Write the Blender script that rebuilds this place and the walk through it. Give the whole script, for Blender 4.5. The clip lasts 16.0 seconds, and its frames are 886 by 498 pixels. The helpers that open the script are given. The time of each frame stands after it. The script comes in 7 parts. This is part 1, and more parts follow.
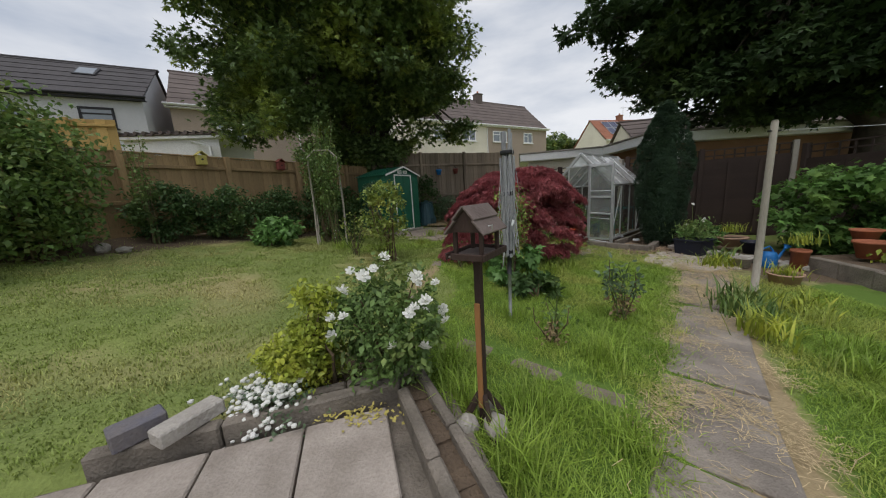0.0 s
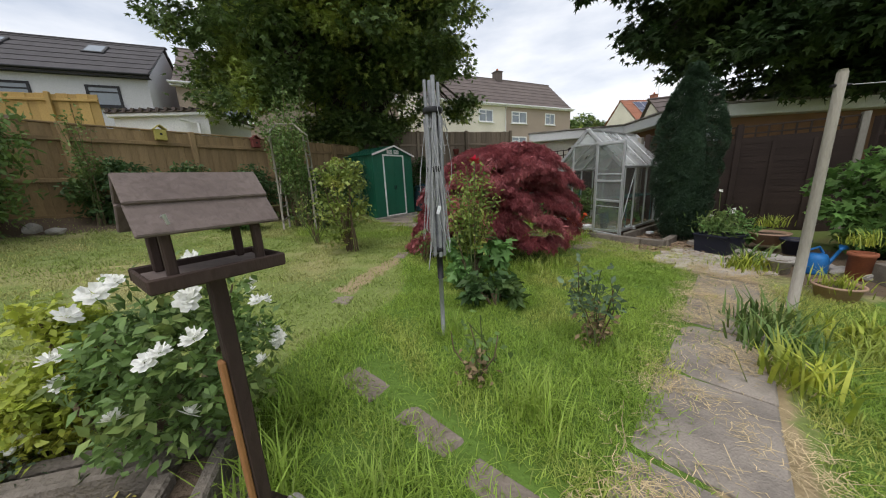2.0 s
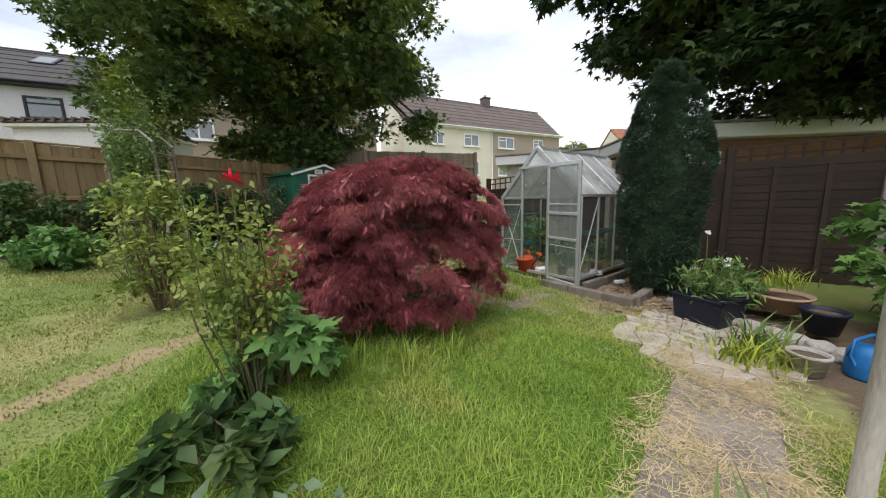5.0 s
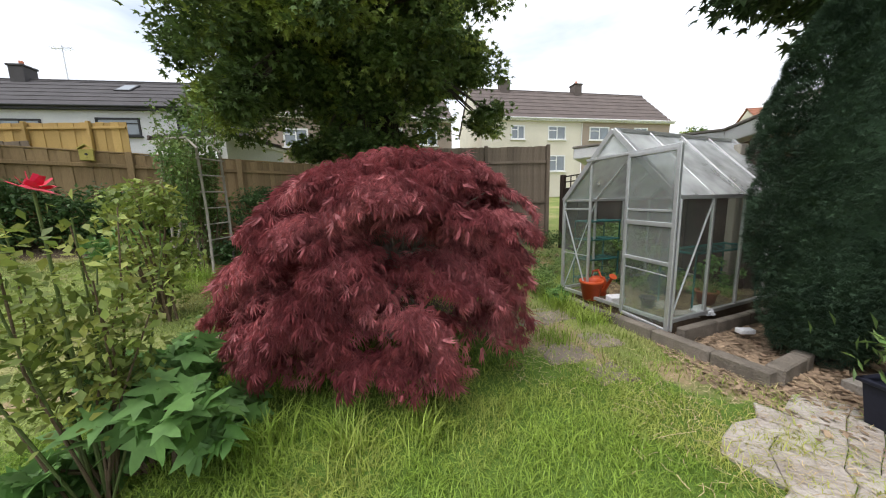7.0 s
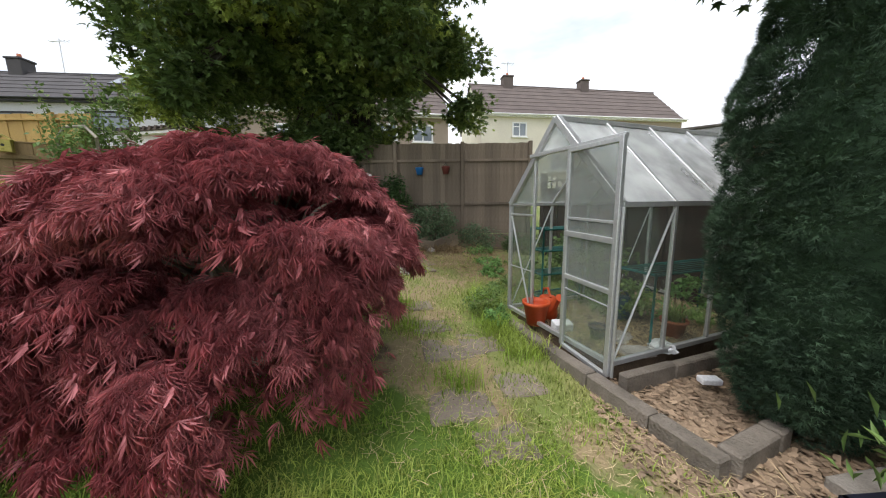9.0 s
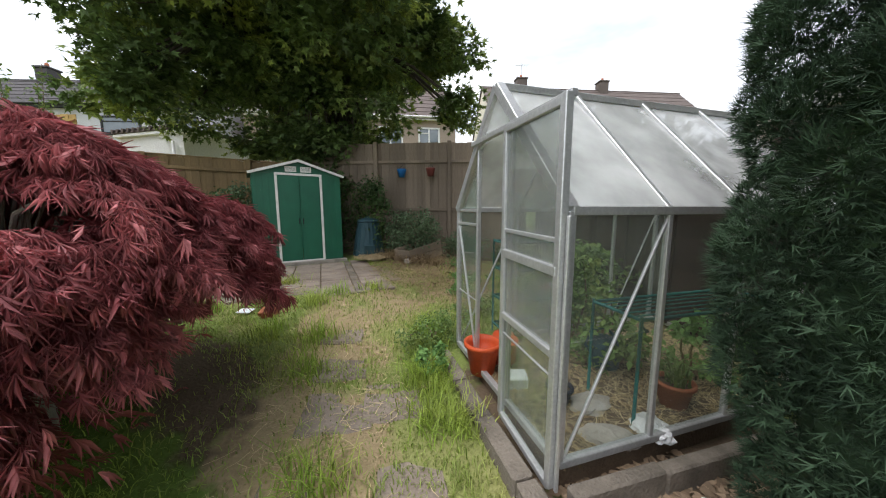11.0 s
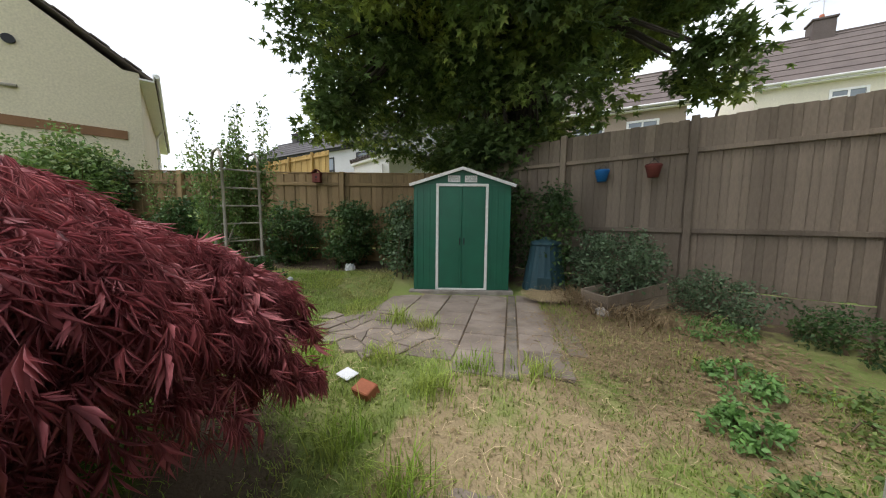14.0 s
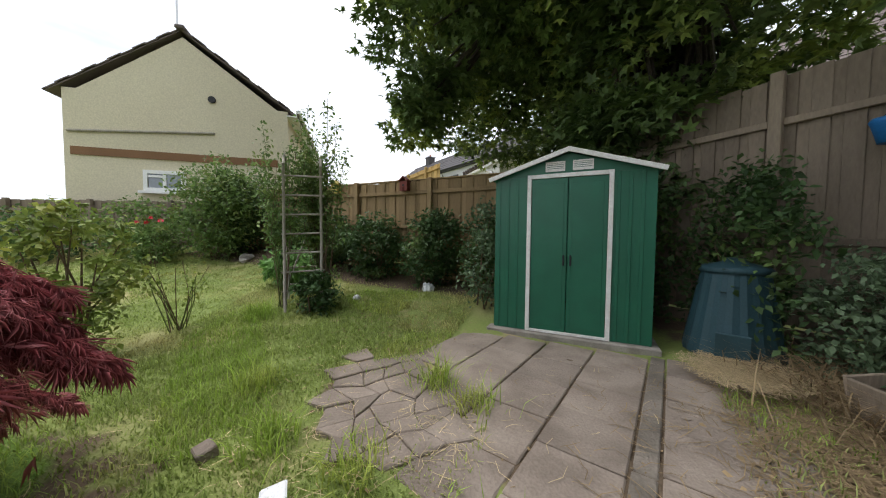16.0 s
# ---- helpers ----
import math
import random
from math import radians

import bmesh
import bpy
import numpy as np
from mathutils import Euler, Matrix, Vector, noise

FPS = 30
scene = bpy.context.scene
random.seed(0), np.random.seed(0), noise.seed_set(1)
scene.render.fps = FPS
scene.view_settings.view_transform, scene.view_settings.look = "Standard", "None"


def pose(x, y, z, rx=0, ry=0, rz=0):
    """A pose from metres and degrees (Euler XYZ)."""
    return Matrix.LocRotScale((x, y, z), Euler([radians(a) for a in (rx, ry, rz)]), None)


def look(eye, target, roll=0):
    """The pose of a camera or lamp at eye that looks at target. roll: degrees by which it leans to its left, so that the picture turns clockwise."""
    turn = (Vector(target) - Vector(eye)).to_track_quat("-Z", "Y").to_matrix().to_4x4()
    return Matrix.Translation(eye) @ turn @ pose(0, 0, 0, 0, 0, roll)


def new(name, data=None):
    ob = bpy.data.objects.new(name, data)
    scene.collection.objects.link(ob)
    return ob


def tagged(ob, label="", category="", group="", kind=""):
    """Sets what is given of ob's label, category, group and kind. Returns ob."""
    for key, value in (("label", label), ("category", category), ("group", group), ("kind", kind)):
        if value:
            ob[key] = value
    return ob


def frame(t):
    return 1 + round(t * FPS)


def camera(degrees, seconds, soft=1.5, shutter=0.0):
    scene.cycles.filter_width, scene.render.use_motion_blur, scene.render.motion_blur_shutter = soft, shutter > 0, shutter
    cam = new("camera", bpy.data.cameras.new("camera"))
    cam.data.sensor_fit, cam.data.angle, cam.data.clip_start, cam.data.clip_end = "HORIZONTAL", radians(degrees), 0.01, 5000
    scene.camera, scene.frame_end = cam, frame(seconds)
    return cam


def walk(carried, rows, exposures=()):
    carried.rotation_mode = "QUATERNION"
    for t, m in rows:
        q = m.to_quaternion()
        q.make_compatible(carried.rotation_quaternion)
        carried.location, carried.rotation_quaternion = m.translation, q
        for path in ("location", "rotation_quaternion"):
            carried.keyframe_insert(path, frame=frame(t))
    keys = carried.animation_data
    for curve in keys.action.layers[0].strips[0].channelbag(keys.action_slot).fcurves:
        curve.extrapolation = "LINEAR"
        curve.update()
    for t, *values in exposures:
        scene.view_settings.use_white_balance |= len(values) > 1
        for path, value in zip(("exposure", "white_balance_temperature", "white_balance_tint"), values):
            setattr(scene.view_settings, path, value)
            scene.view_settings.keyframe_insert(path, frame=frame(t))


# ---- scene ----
cam = camera(111.3, 16.0, soft=1.1)
PATH = [
    (0, (-0.027, -1.201, 1.267), (-0.218, 0.758, 0.914), -3.5),
    (0.5, (0.168, -1.006, 1.27), (-0.176, 0.934, 0.927), -3.2),
    (1, (0.366, -0.794, 1.258), (-0.002, 1.135, 0.878), -3.0),
    (1.5, (0.615, -0.613, 1.159), (0.279, 1.309, 0.719), -3.3),
    (2, (0.778, -0.293, 1.154), (0.449, 1.63, 0.714), -2.8),
    (2.5, (0.933, -0.019, 1.188), (0.636, 1.909, 0.748), -2.7),
    (3, (1.2, 0.301, 1.201), (0.92, 2.242, 0.811), -2.9),
    (3.5, (1.367, 0.626, 1.176), (1.09, 2.578, 0.836), -2.7),
    (4, (1.574, 0.956, 1.183), (1.299, 2.909, 0.852), -2.4),
    (4.2, (1.67, 1.055, 1.15), (1.393, 3.013, 0.857), -2.2),
    (6.3, (2.462, 2.366, 1.227), (1.819, 4.236, 0.926), -1.7),
    (6.5, (2.477, 2.424, 1.219), (1.745, 4.263, 0.929), -1.9),
    (7, (2.526, 2.726, 1.238), (1.692, 4.521, 0.951), -1.6),
    (7.5, (2.643, 2.92, 1.237), (1.804, 4.713, 0.947), -1.8),
    (8, (2.848, 3.221, 1.239), (1.934, 4.976, 0.947), -1.9),
    (8.5, (3.019, 3.492, 1.223), (2.081, 5.234, 0.936), -1.7),
    (9, (3.217, 3.811, 1.275), (2.327, 5.577, 0.977), -0.7),
    (9.2, (3.364, 3.913, 1.201), (2.464, 5.681, 0.944), -0.2),
    (11.3, (3.608, 5.13, 1.293), (2.556, 6.811, 1.03), -0.2),
    (11.5, (3.615, 5.19, 1.342), (2.397, 6.755, 1.084), -1.2),
    (12, (3.484, 5.416, 1.352), (1.94, 6.664, 1.106), -0.3),
    (12.5, (3.216, 5.632, 1.407), (1.606, 6.794, 1.163), -0.1),
    (13, (2.952, 5.899, 1.369), (1.322, 7.034, 1.136), -0.2),
    (13.5, (2.696, 6.221, 1.397), (0.977, 7.217, 1.176), 0.3),
    (14, (2.372, 6.495, 1.366), (0.577, 7.357, 1.181), 0.6),
    (14.5, (2.016, 6.732, 1.281), (0.218, 7.596, 1.138), 0.8),
    (15, (1.712, 7.06, 1.264), (-0.219, 7.571, 1.157), 0.5),
    (15.5, (1.436, 7.296, 1.31), (-0.536, 7.604, 1.188), 0.9),
    (16, (1.164, 7.586, 1.282), (-0.834, 7.63, 1.196), 0.5),
]
walk(cam, [(t, look(eye, target, roll)) for t, eye, target, roll in PATH],
     [(0, -0.05), (1.0, 0.04), (2.0, 0.34), (3.5, 0.58), (5.0, 0.68), (7.0, 0.82), (9.0, 0.84), (12.5, 0.9), (16.0, 0.88)])

# ---- world and sun ----
world = bpy.data.worlds.new("overcast_sky")
scene.world = world
world.use_nodes = True
wn, wl = world.node_tree.nodes, world.node_tree.links
sky = wn.new("ShaderNodeTexSky")
sky.sky_type, sky.sun_disc, sky.sun_elevation, sky.sun_rotation = "NISHITA", False, radians(66), radians(200)
sky_scale = wn.new("ShaderNodeVectorMath")
sky_scale.operation = "SCALE"
sky_scale.inputs["Scale"].default_value = 0.10
wl.new(sky.outputs["Color"], sky_scale.inputs[0])
coord = wn.new("ShaderNodeTexCoord")
squash = wn.new("ShaderNodeMapping")
squash.inputs["Scale"].default_value = (1.0, 1.0, 3.2)
wl.new(coord.outputs["Generated"], squash.inputs["Vector"])
puff = wn.new("ShaderNodeTexNoise")
puff.inputs["Scale"].default_value, puff.inputs["Detail"].default_value, puff.inputs["Roughness"].default_value = 1.7, 6, 0.55
wl.new(squash.outputs["Vector"], puff.inputs["Vector"])
tone = wn.new("ShaderNodeValToRGB")
tone.color_ramp.elements[0].position, tone.color_ramp.elements[0].color = 0.34, (0.46, 0.52, 0.63, 1)
tone.color_ramp.elements[1].position, tone.color_ramp.elements[1].color = 0.62, (0.93, 0.94, 0.97, 1)
wl.new(puff.outputs["Fac"], tone.inputs["Fac"])
veil = wn.new("ShaderNodeMix")
veil.data_type = "RGBA"
veil.inputs["Factor"].default_value = 0.88
wl.new(sky_scale.outputs["Vector"], veil.inputs["A"])
wl.new(tone.outputs["Color"], veil.inputs["B"])
wl.new(veil.outputs["Result"], wn["Background"].inputs["Color"])
wn["Background"].inputs["Strength"].default_value = 1.0
sun = new("sun", bpy.data.lights.new("sun", "SUN"))
sun.data.energy, sun.data.angle, sun.data.color = 1.5, radians(50), (1.0, 0.95, 0.94)
sun.matrix_world = look((0, 0, 30), (30 * math.sin(radians(20)) / math.tan(radians(66)), 30 * math.cos(radians(20)) / math.tan(radians(66)), 0))


# ---- helpers of this scene ----
def part(name, bm, material, parent=None, label=""):
    """Links a bmesh as one mesh object under a thing or a part."""
    me = bpy.data.meshes.new(name)
    bm.to_mesh(me)
    bm.free()
    me.materials.append(material)
    ob = new(name, me)
    ob.parent = parent
    if parent:
        ob.matrix_parent_inverse = world_of(parent).inverted()
    return tagged(ob, label)


def world_of(ob):
    m = ob.matrix_basis.copy()
    if ob.parent:
        m = world_of(ob.parent) @ ob.matrix_parent_inverse @ m
    return m


def thing(name, at=(0, 0, 0), label="", category="", group="", kind="", turn=0):
    ob = new(name)
    ob.empty_display_size = 0.1
    ob.matrix_basis = pose(*at, 0, 0, turn)
    return tagged(ob, label, category, group, kind)


def array_mesh(name, verts, faces, material, parent=None, label="", smooth=False):
    """A mesh from numpy arrays; faces: (n, 3) or (n, 4)."""
    me = bpy.data.meshes.new(name)
    n, k = faces.shape
    me.vertices.add(len(verts))
    me.vertices.foreach_set("co", np.ascontiguousarray(verts, dtype=np.float32).ravel())
    me.loops.add(n * k)
    me.loops.foreach_set("vertex_index", np.ascontiguousarray(faces, dtype=np.int32).ravel())
    me.polygons.add(n)
    me.polygons.foreach_set("loop_start", np.arange(0, n * k, k, dtype=np.int32))
    if smooth:
        me.polygons.foreach_set("use_smooth", np.ones(n, dtype=bool))
    me.materials.append(material)
    me.update(calc_edges=True)
    ob = new(name, me)
    ob.parent = parent
    if parent:
        ob.matrix_parent_inverse = world_of(parent).inverted()
    return tagged(ob, label)


def box(bm, lo, hi, m=None, bevel=0.0):
    """An upright box from corner lo to corner hi, moved by m."""
    c = [(a + b) / 2 for a, b in zip(lo, hi)]
    size = [abs(b - a) for a, b in zip(lo, hi)]
    made = bmesh.ops.create_cube(bm, size=1.0, matrix=Matrix.Translation(c) @ Matrix.Diagonal((*size, 1)))
    vs = made["verts"]
    if bevel:
        es = list({e for v in vs for e in v.link_edges})
        got = bmesh.ops.bevel(bm, geom=es, offset=bevel, segments=1, affect="EDGES")
        vs = list({v for f in got["faces"] for v in f.verts} | {v for v in vs if v.is_valid})
    if m is not None:
        bmesh.ops.transform(bm, matrix=m, verts=vs)
    return vs


def tube(bm, points, radii, sides=8, caps=True):
    """A round bar along a line of points."""
    rings, n = [], len(points)
    pts = [Vector(p) for p in points]
    if not hasattr(radii, "__len__"):
        radii = [radii] * n
    for i, p in enumerate(pts):
        d = (pts[min(i + 1, n - 1)] - pts[max(i - 1, 0)]).normalized()
        side = d.cross(Vector((0, 0, 1)) if abs(d.z) < 0.9 else Vector((1, 0, 0))).normalized()
        up = side.cross(d)
        rings.append([bm.verts.new(p + radii[i] * (math.cos(a) * side + math.sin(a) * up)) for a in [2 * math.pi * k / sides for k in range(sides)]])
    for a, b in zip(rings, rings[1:]):
        for k in range(sides):
            bm.faces.new((a[k], a[(k + 1) % sides], b[(k + 1) % sides], b[k])).smooth = sides > 6
    if caps:
        bm.faces.new(rings[0])
        bm.faces.new(rings[-1][::-1])


def lathe(bm, profile, at=(0, 0, 0), sides=24, wobble=0.0):
    """A turned shape from (radius, height) pairs."""
    rings = []
    for r, z in profile:
        rings.append([bm.verts.new((at[0] + r * (1 + wobble * math.sin(3 * a + z * 9)) * math.cos(a), at[1] + r * math.sin(a), at[2] + z)) for a in [2 * math.pi * k / sides for k in range(sides)]])
    for a, b in zip(rings, rings[1:]):
        for k in range(sides):
            bm.faces.new((a[k], a[(k + 1) % sides], b[(k + 1) % sides], b[k])).smooth = True
    bm.faces.new(rings[0][::-1])
    bm.faces.new(rings[-1])


def along(p, q, z=0.0):
    """The pose of a straight run from p to q in plan: x along it, y to its left."""
    return pose(p[0], p[1], z, 0, 0, math.degrees(math.atan2(q[1] - p[1], q[0] - p[0])))


def step01(v, a, b):
    k = np.clip((v - a) / (b - a), 0, 1)
    return k * k * (3 - 2 * k)


def lie(x, y):
    """The height of the ground."""
    x, y = np.asarray(x, dtype=float), np.asarray(y, dtype=float)
    z = -0.06 - 0.075 * np.clip(x, -7.5, 3.3) + 0.015 * (np.clip(y, -3, 10) - 3)
    z = z + 0.012 * np.clip(-x - 1, 0, 6.5) ** 2 * (1 - 0.8 * step01(y, 4.2, 7.0))
    flat = step01(x, -3.2, -2.3) * (1 - step01(x, 0.45, 1.25)) * step01(y, 6.6, 7.4) * (1 - step01(y, 9.8, 10.8))
    z = z * (1 - flat) + 0.08 * flat
    patio = step01(x, -2.6, -2.3) * (1 - step01(x + 0.52 * (y - 0.69), -0.55, -0.44)) * (1 - step01(y - 0.42 * (x + 0.45), 0.52, 0.62)) * step01(y, -5.0, -4.0)
    z = z * (1 - patio) - 0.085 * patio
    out = np.maximum(0, np.maximum(-x - 8, y - 13))
    return z + 0.085 * np.minimum(out, 60) - 0.02 * np.clip(x - 9, 0, 40)


def g(x, y):
    return float(lie(x, y))


# ---- materials ----
def material(name, base, rough=0.8, dark=None, scale=6.0, amount=0.5, bump=0.2, fine=60.0, metal=0.0, spec=0.3, stretch=(1, 1, 1), island=0.0, piece=0.0, coords="Object", translucent=0.0, tip=None, tip_scale=0.7):
    """A surface with stains at one scale and grain at a finer one."""
    mt = bpy.data.materials.new(name)
    mt.use_nodes = True
    n, l = mt.node_tree.nodes, mt.node_tree.links
    bsdf = n["Principled BSDF"]
    bsdf.inputs["Roughness"].default_value, bsdf.inputs["Metallic"].default_value = rough, metal
    bsdf.inputs["Specular IOR Level"].default_value = spec
    tc = n.new("ShaderNodeTexCoord")
    mp = n.new("ShaderNodeMapping")
    mp.inputs["Scale"].default_value = stretch
    l.new(tc.outputs[coords], mp.inputs["Vector"])
    stain = n.new("ShaderNodeTexNoise")
    stain.inputs["Scale"].default_value, stain.inputs["Detail"].default_value = scale, 5
    grain = n.new("ShaderNodeTexNoise")
    grain.inputs["Scale"].default_value, grain.inputs["Detail"].default_value = fine, 3
    for t in (stain, grain):
        l.new(mp.outputs["Vector"], t.inputs["Vector"])
    dark = dark or tuple(c * 0.6 for c in base)
    ramp = n.new("ShaderNodeMapRange")
    ramp.inputs["From Min"].default_value, ramp.inputs["From Max"].default_value = 0.36, 0.64
    l.new(stain.outputs["Fac"], ramp.inputs["Value"])
    mix = n.new("ShaderNodeMix")
    mix.data_type = "RGBA"
    mix.inputs["A"].default_value, mix.inputs["B"].default_value = (*base, 1), (*dark, 1)
    part_of = n.new("ShaderNodeMath")
    part_of.operation = "MULTIPLY"
    part_of.inputs[1].default_value = amount
    l.new(ramp.outputs["Result"], part_of.inputs[0])
    l.new(part_of.outputs["Value"], mix.inputs["Factor"])
    colour = mix.outputs["Result"]
    if tip:
        wide = n.new("ShaderNodeTexNoise")
        wide.inputs["Scale"].default_value, wide.inputs["Detail"].default_value = tip_scale, 2
        l.new(mp.outputs["Vector"], wide.inputs["Vector"])
        wr = n.new("ShaderNodeMapRange")
        wr.inputs["From Min"].default_value, wr.inputs["From Max"].default_value = 0.5, 0.68
        l.new(wide.outputs["Fac"], wr.inputs["Value"])
        m2 = n.new("ShaderNodeMix")
        m2.data_type = "RGBA"
        m2.inputs["B"].default_value = (*tip, 1)
        l.new(colour, m2.inputs["A"])
        l.new(wr.outputs["Result"], m2.inputs["Factor"])
        colour = m2.outputs["Result"]
    hsv = n.new("ShaderNodeHueSaturation")
    l.new(colour, hsv.inputs["Color"])
    value = n.new("ShaderNodeMath")
    value.operation = "MULTIPLY_ADD"
    l.new(grain.outputs["Fac"], value.inputs[0])
    value.inputs[1].default_value, value.inputs[2].default_value = 0.5, 0.75
    v_out = value.outputs["Value"]
    for use, node_type, socket in ((island, "ShaderNodeNewGeometry", "Random Per Island"), (piece, "ShaderNodeObjectInfo", "Random")):
        if use:
            src = n.new(node_type)
            add = n.new("ShaderNodeMath")
            add.operation = "MULTIPLY_ADD"
            l.new(src.outputs[socket], add.inputs[0])
            add.inputs[1].default_value, add.inputs[2].default_value = use, 1 - use / 2
            mul = n.new("ShaderNodeMath")
            mul.operation = "MULTIPLY"
            l.new(add.outputs["Value"], mul.inputs[0])
            l.new(v_out, mul.inputs[1])
            v_out = mul.outputs["Value"]
    l.new(v_out, hsv.inputs["Value"])
    l.new(hsv.outputs["Color"], bsdf.inputs["Base Color"])
    if bump:
        bp = n.new("ShaderNodeBump")
        bp.inputs["Strength"].default_value, bp.inputs["Distance"].default_value = bump, 0.02
        l.new(grain.outputs["Fac"], bp.inputs["Height"])
        l.new(bp.outputs["Normal"], bsdf.inputs["Normal"])
    if translucent:
        tr = n.new("ShaderNodeBsdfTranslucent")
        l.new(hsv.outputs["Color"], tr.inputs["Color"])
        blend = n.new("ShaderNodeMixShader")
        blend.inputs["Fac"].default_value = translucent
        l.new(bsdf.outputs["BSDF"], blend.inputs[1])
        l.new(tr.outputs["BSDF"], blend.inputs[2])
        l.new(blend.outputs["Shader"], n["Material Output"].inputs["Surface"])
    return mt


def leaf_mat(name, base, dark, tip=None, tip_scale=0.7, rough=0.55, translucent=0.3, island=0.7, scale=1.5):
    return material(name, base, rough, dark, scale=scale, amount=0.8, bump=0.0, fine=30, island=island, translucent=translucent, tip=tip, tip_scale=tip_scale, spec=0.35)


def glass_mat(name, tint, rough, alpha):
    """Clear, dusty glazing: part clear, part glossy film."""
    mt = bpy.data.materials.new(name)
    mt.use_nodes = True
    n, l = mt.node_tree.nodes, mt.node_tree.links
    bsdf = n["Principled BSDF"]
    bsdf.inputs["Base Color"].default_value = (*tint, 1)
    bsdf.inputs["Roughness"].default_value = rough
    clear = n.new("ShaderNodeBsdfTransparent")
    clear.inputs["Color"].default_value = (0.93, 0.96, 0.94, 1)
    tc = n.new("ShaderNodeTexCoord")
    dust = n.new("ShaderNodeTexNoise")
    dust.inputs["Scale"].default_value, dust.inputs["Detail"].default_value = 3.0, 6
    l.new(tc.outputs["Object"], dust.inputs["Vector"])
    rng = n.new("ShaderNodeMapRange")
    rng.inputs["From Min"].default_value, rng.inputs["From Max"].default_value = 0.3, 0.75
    rng.inputs["To Min"].default_value, rng.inputs["To Max"].default_value = alpha * 0.6, min(1.0, alpha * 1.5)
    l.new(dust.outputs["Fac"], rng.inputs["Value"])
    shine = n.new("ShaderNodeBsdfGlossy")
    shine.inputs["Roughness"].default_value = 0.03
    facing = n.new("ShaderNodeLayerWeight")
    facing.inputs["Blend"].default_value = 0.5
    steep = n.new("ShaderNodeMath")
    steep.operation = "POWER"
    steep.inputs[1].default_value = 4.0
    l.new(facing.outputs["Facing"], steep.inputs[0])
    fres = n.new("ShaderNodeMath")
    fres.operation = "MULTIPLY_ADD"
    fres.inputs[1].default_value, fres.inputs[2].default_value = 0.7, 0.045
    l.new(steep.outputs["Value"], fres.inputs[0])
    a = n.new("ShaderNodeMixShader")
    l.new(rng.outputs["Result"], a.inputs["Fac"])
    l.new(clear.outputs["BSDF"], a.inputs[1])
    l.new(bsdf.outputs["BSDF"], a.inputs[2])
    b = n.new("ShaderNodeMixShader")
    l.new(fres.outputs["Value"], b.inputs["Fac"])
    l.new(a.outputs["Shader"], b.inputs[1])
    l.new(shine.outputs["BSDF"], b.inputs[2])
    l.new(b.outputs["Shader"], n["Material Output"].inputs["Surface"])
    return mt


M_BARK = material("bark", (0.09, 0.075, 0.06), 0.95, (0.04, 0.035, 0.03), scale=8, bump=0.9, fine=40)
# the pale yellow-green tip patches paint in the crown's lit clumps
M_TREE = leaf_mat("sycamore_leaf", (0.155, 0.235, 0.072), (0.075, 0.12, 0.042), tip=(0.42, 0.50, 0.12), tip_scale=0.8, translucent=0.28)
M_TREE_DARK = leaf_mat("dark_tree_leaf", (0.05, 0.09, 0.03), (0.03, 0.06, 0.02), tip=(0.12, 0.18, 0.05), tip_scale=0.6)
M_MAPLE = leaf_mat("red_maple_leaf", (0.46, 0.13, 0.14), (0.28, 0.075, 0.085), tip=(0.70, 0.27, 0.28), tip_scale=2.2, translucent=0.38, scale=4, island=0.4)
M_CYPRESS = leaf_mat("cypress_spray", (0.048, 0.09, 0.046), (0.024, 0.048, 0.027), scale=5, island=0.7, translucent=0.03, rough=0.8)
M_HEDGE = leaf_mat("hedge_leaf", (0.075, 0.14, 0.045), (0.045, 0.09, 0.03), scale=3, tip=(0.13, 0.2, 0.055), tip_scale=1.6)
M_ROSE = leaf_mat("rose_leaf", (0.17, 0.27, 0.075), (0.105, 0.175, 0.055), scale=5, tip=(0.22, 0.27, 0.075), tip_scale=3.0)
M_YELLOWGREEN = leaf_mat("yellow_green_leaf", (0.4, 0.45, 0.06), (0.2, 0.28, 0.045), scale=6, tip=(0.5, 0.52, 0.08), tip_scale=4.0)
M_OLIVE = leaf_mat("olive_rose_leaf", (0.25, 0.32, 0.07), (0.15, 0.21, 0.05), scale=6, tip=(0.36, 0.38, 0.09), tip_scale=4.0)
# vine greens toned down in place of the shade the tree throws on them
M_VINE = leaf_mat("vine_leaf", (0.12, 0.24, 0.055), (0.07, 0.14, 0.035), scale=4, tip=(0.2, 0.33, 0.08), tip_scale=2.0)
M_MALLOW = leaf_mat("broad_leaf", (0.19, 0.36, 0.10), (0.12, 0.23, 0.07), scale=6)
M_GREY = leaf_mat("grey_green_leaf", (0.15, 0.22, 0.12), (0.09, 0.14, 0.07), scale=5)
M_GRASS = leaf_mat("long_grass", (0.31, 0.43, 0.07), (0.22, 0.34, 0.05), scale=1.2, tip=(0.44, 0.46, 0.12), tip_scale=0.9, translucent=0.35)
M_LAWN = leaf_mat("mown_grass", (0.31, 0.38, 0.10), (0.25, 0.33, 0.08), scale=1.0, tip=(0.46, 0.43, 0.18), tip_scale=0.8, translucent=0.3)
M_STRAW = material("dry_straw", (0.58, 0.46, 0.27), 0.9, (0.4, 0.31, 0.17), scale=3, island=0.6, bump=0.0)
M_CHIP = material("weathered_wood_chip", (0.33, 0.24, 0.16), 0.95, (0.2, 0.145, 0.1), scale=3, island=0.7, bump=0.0)
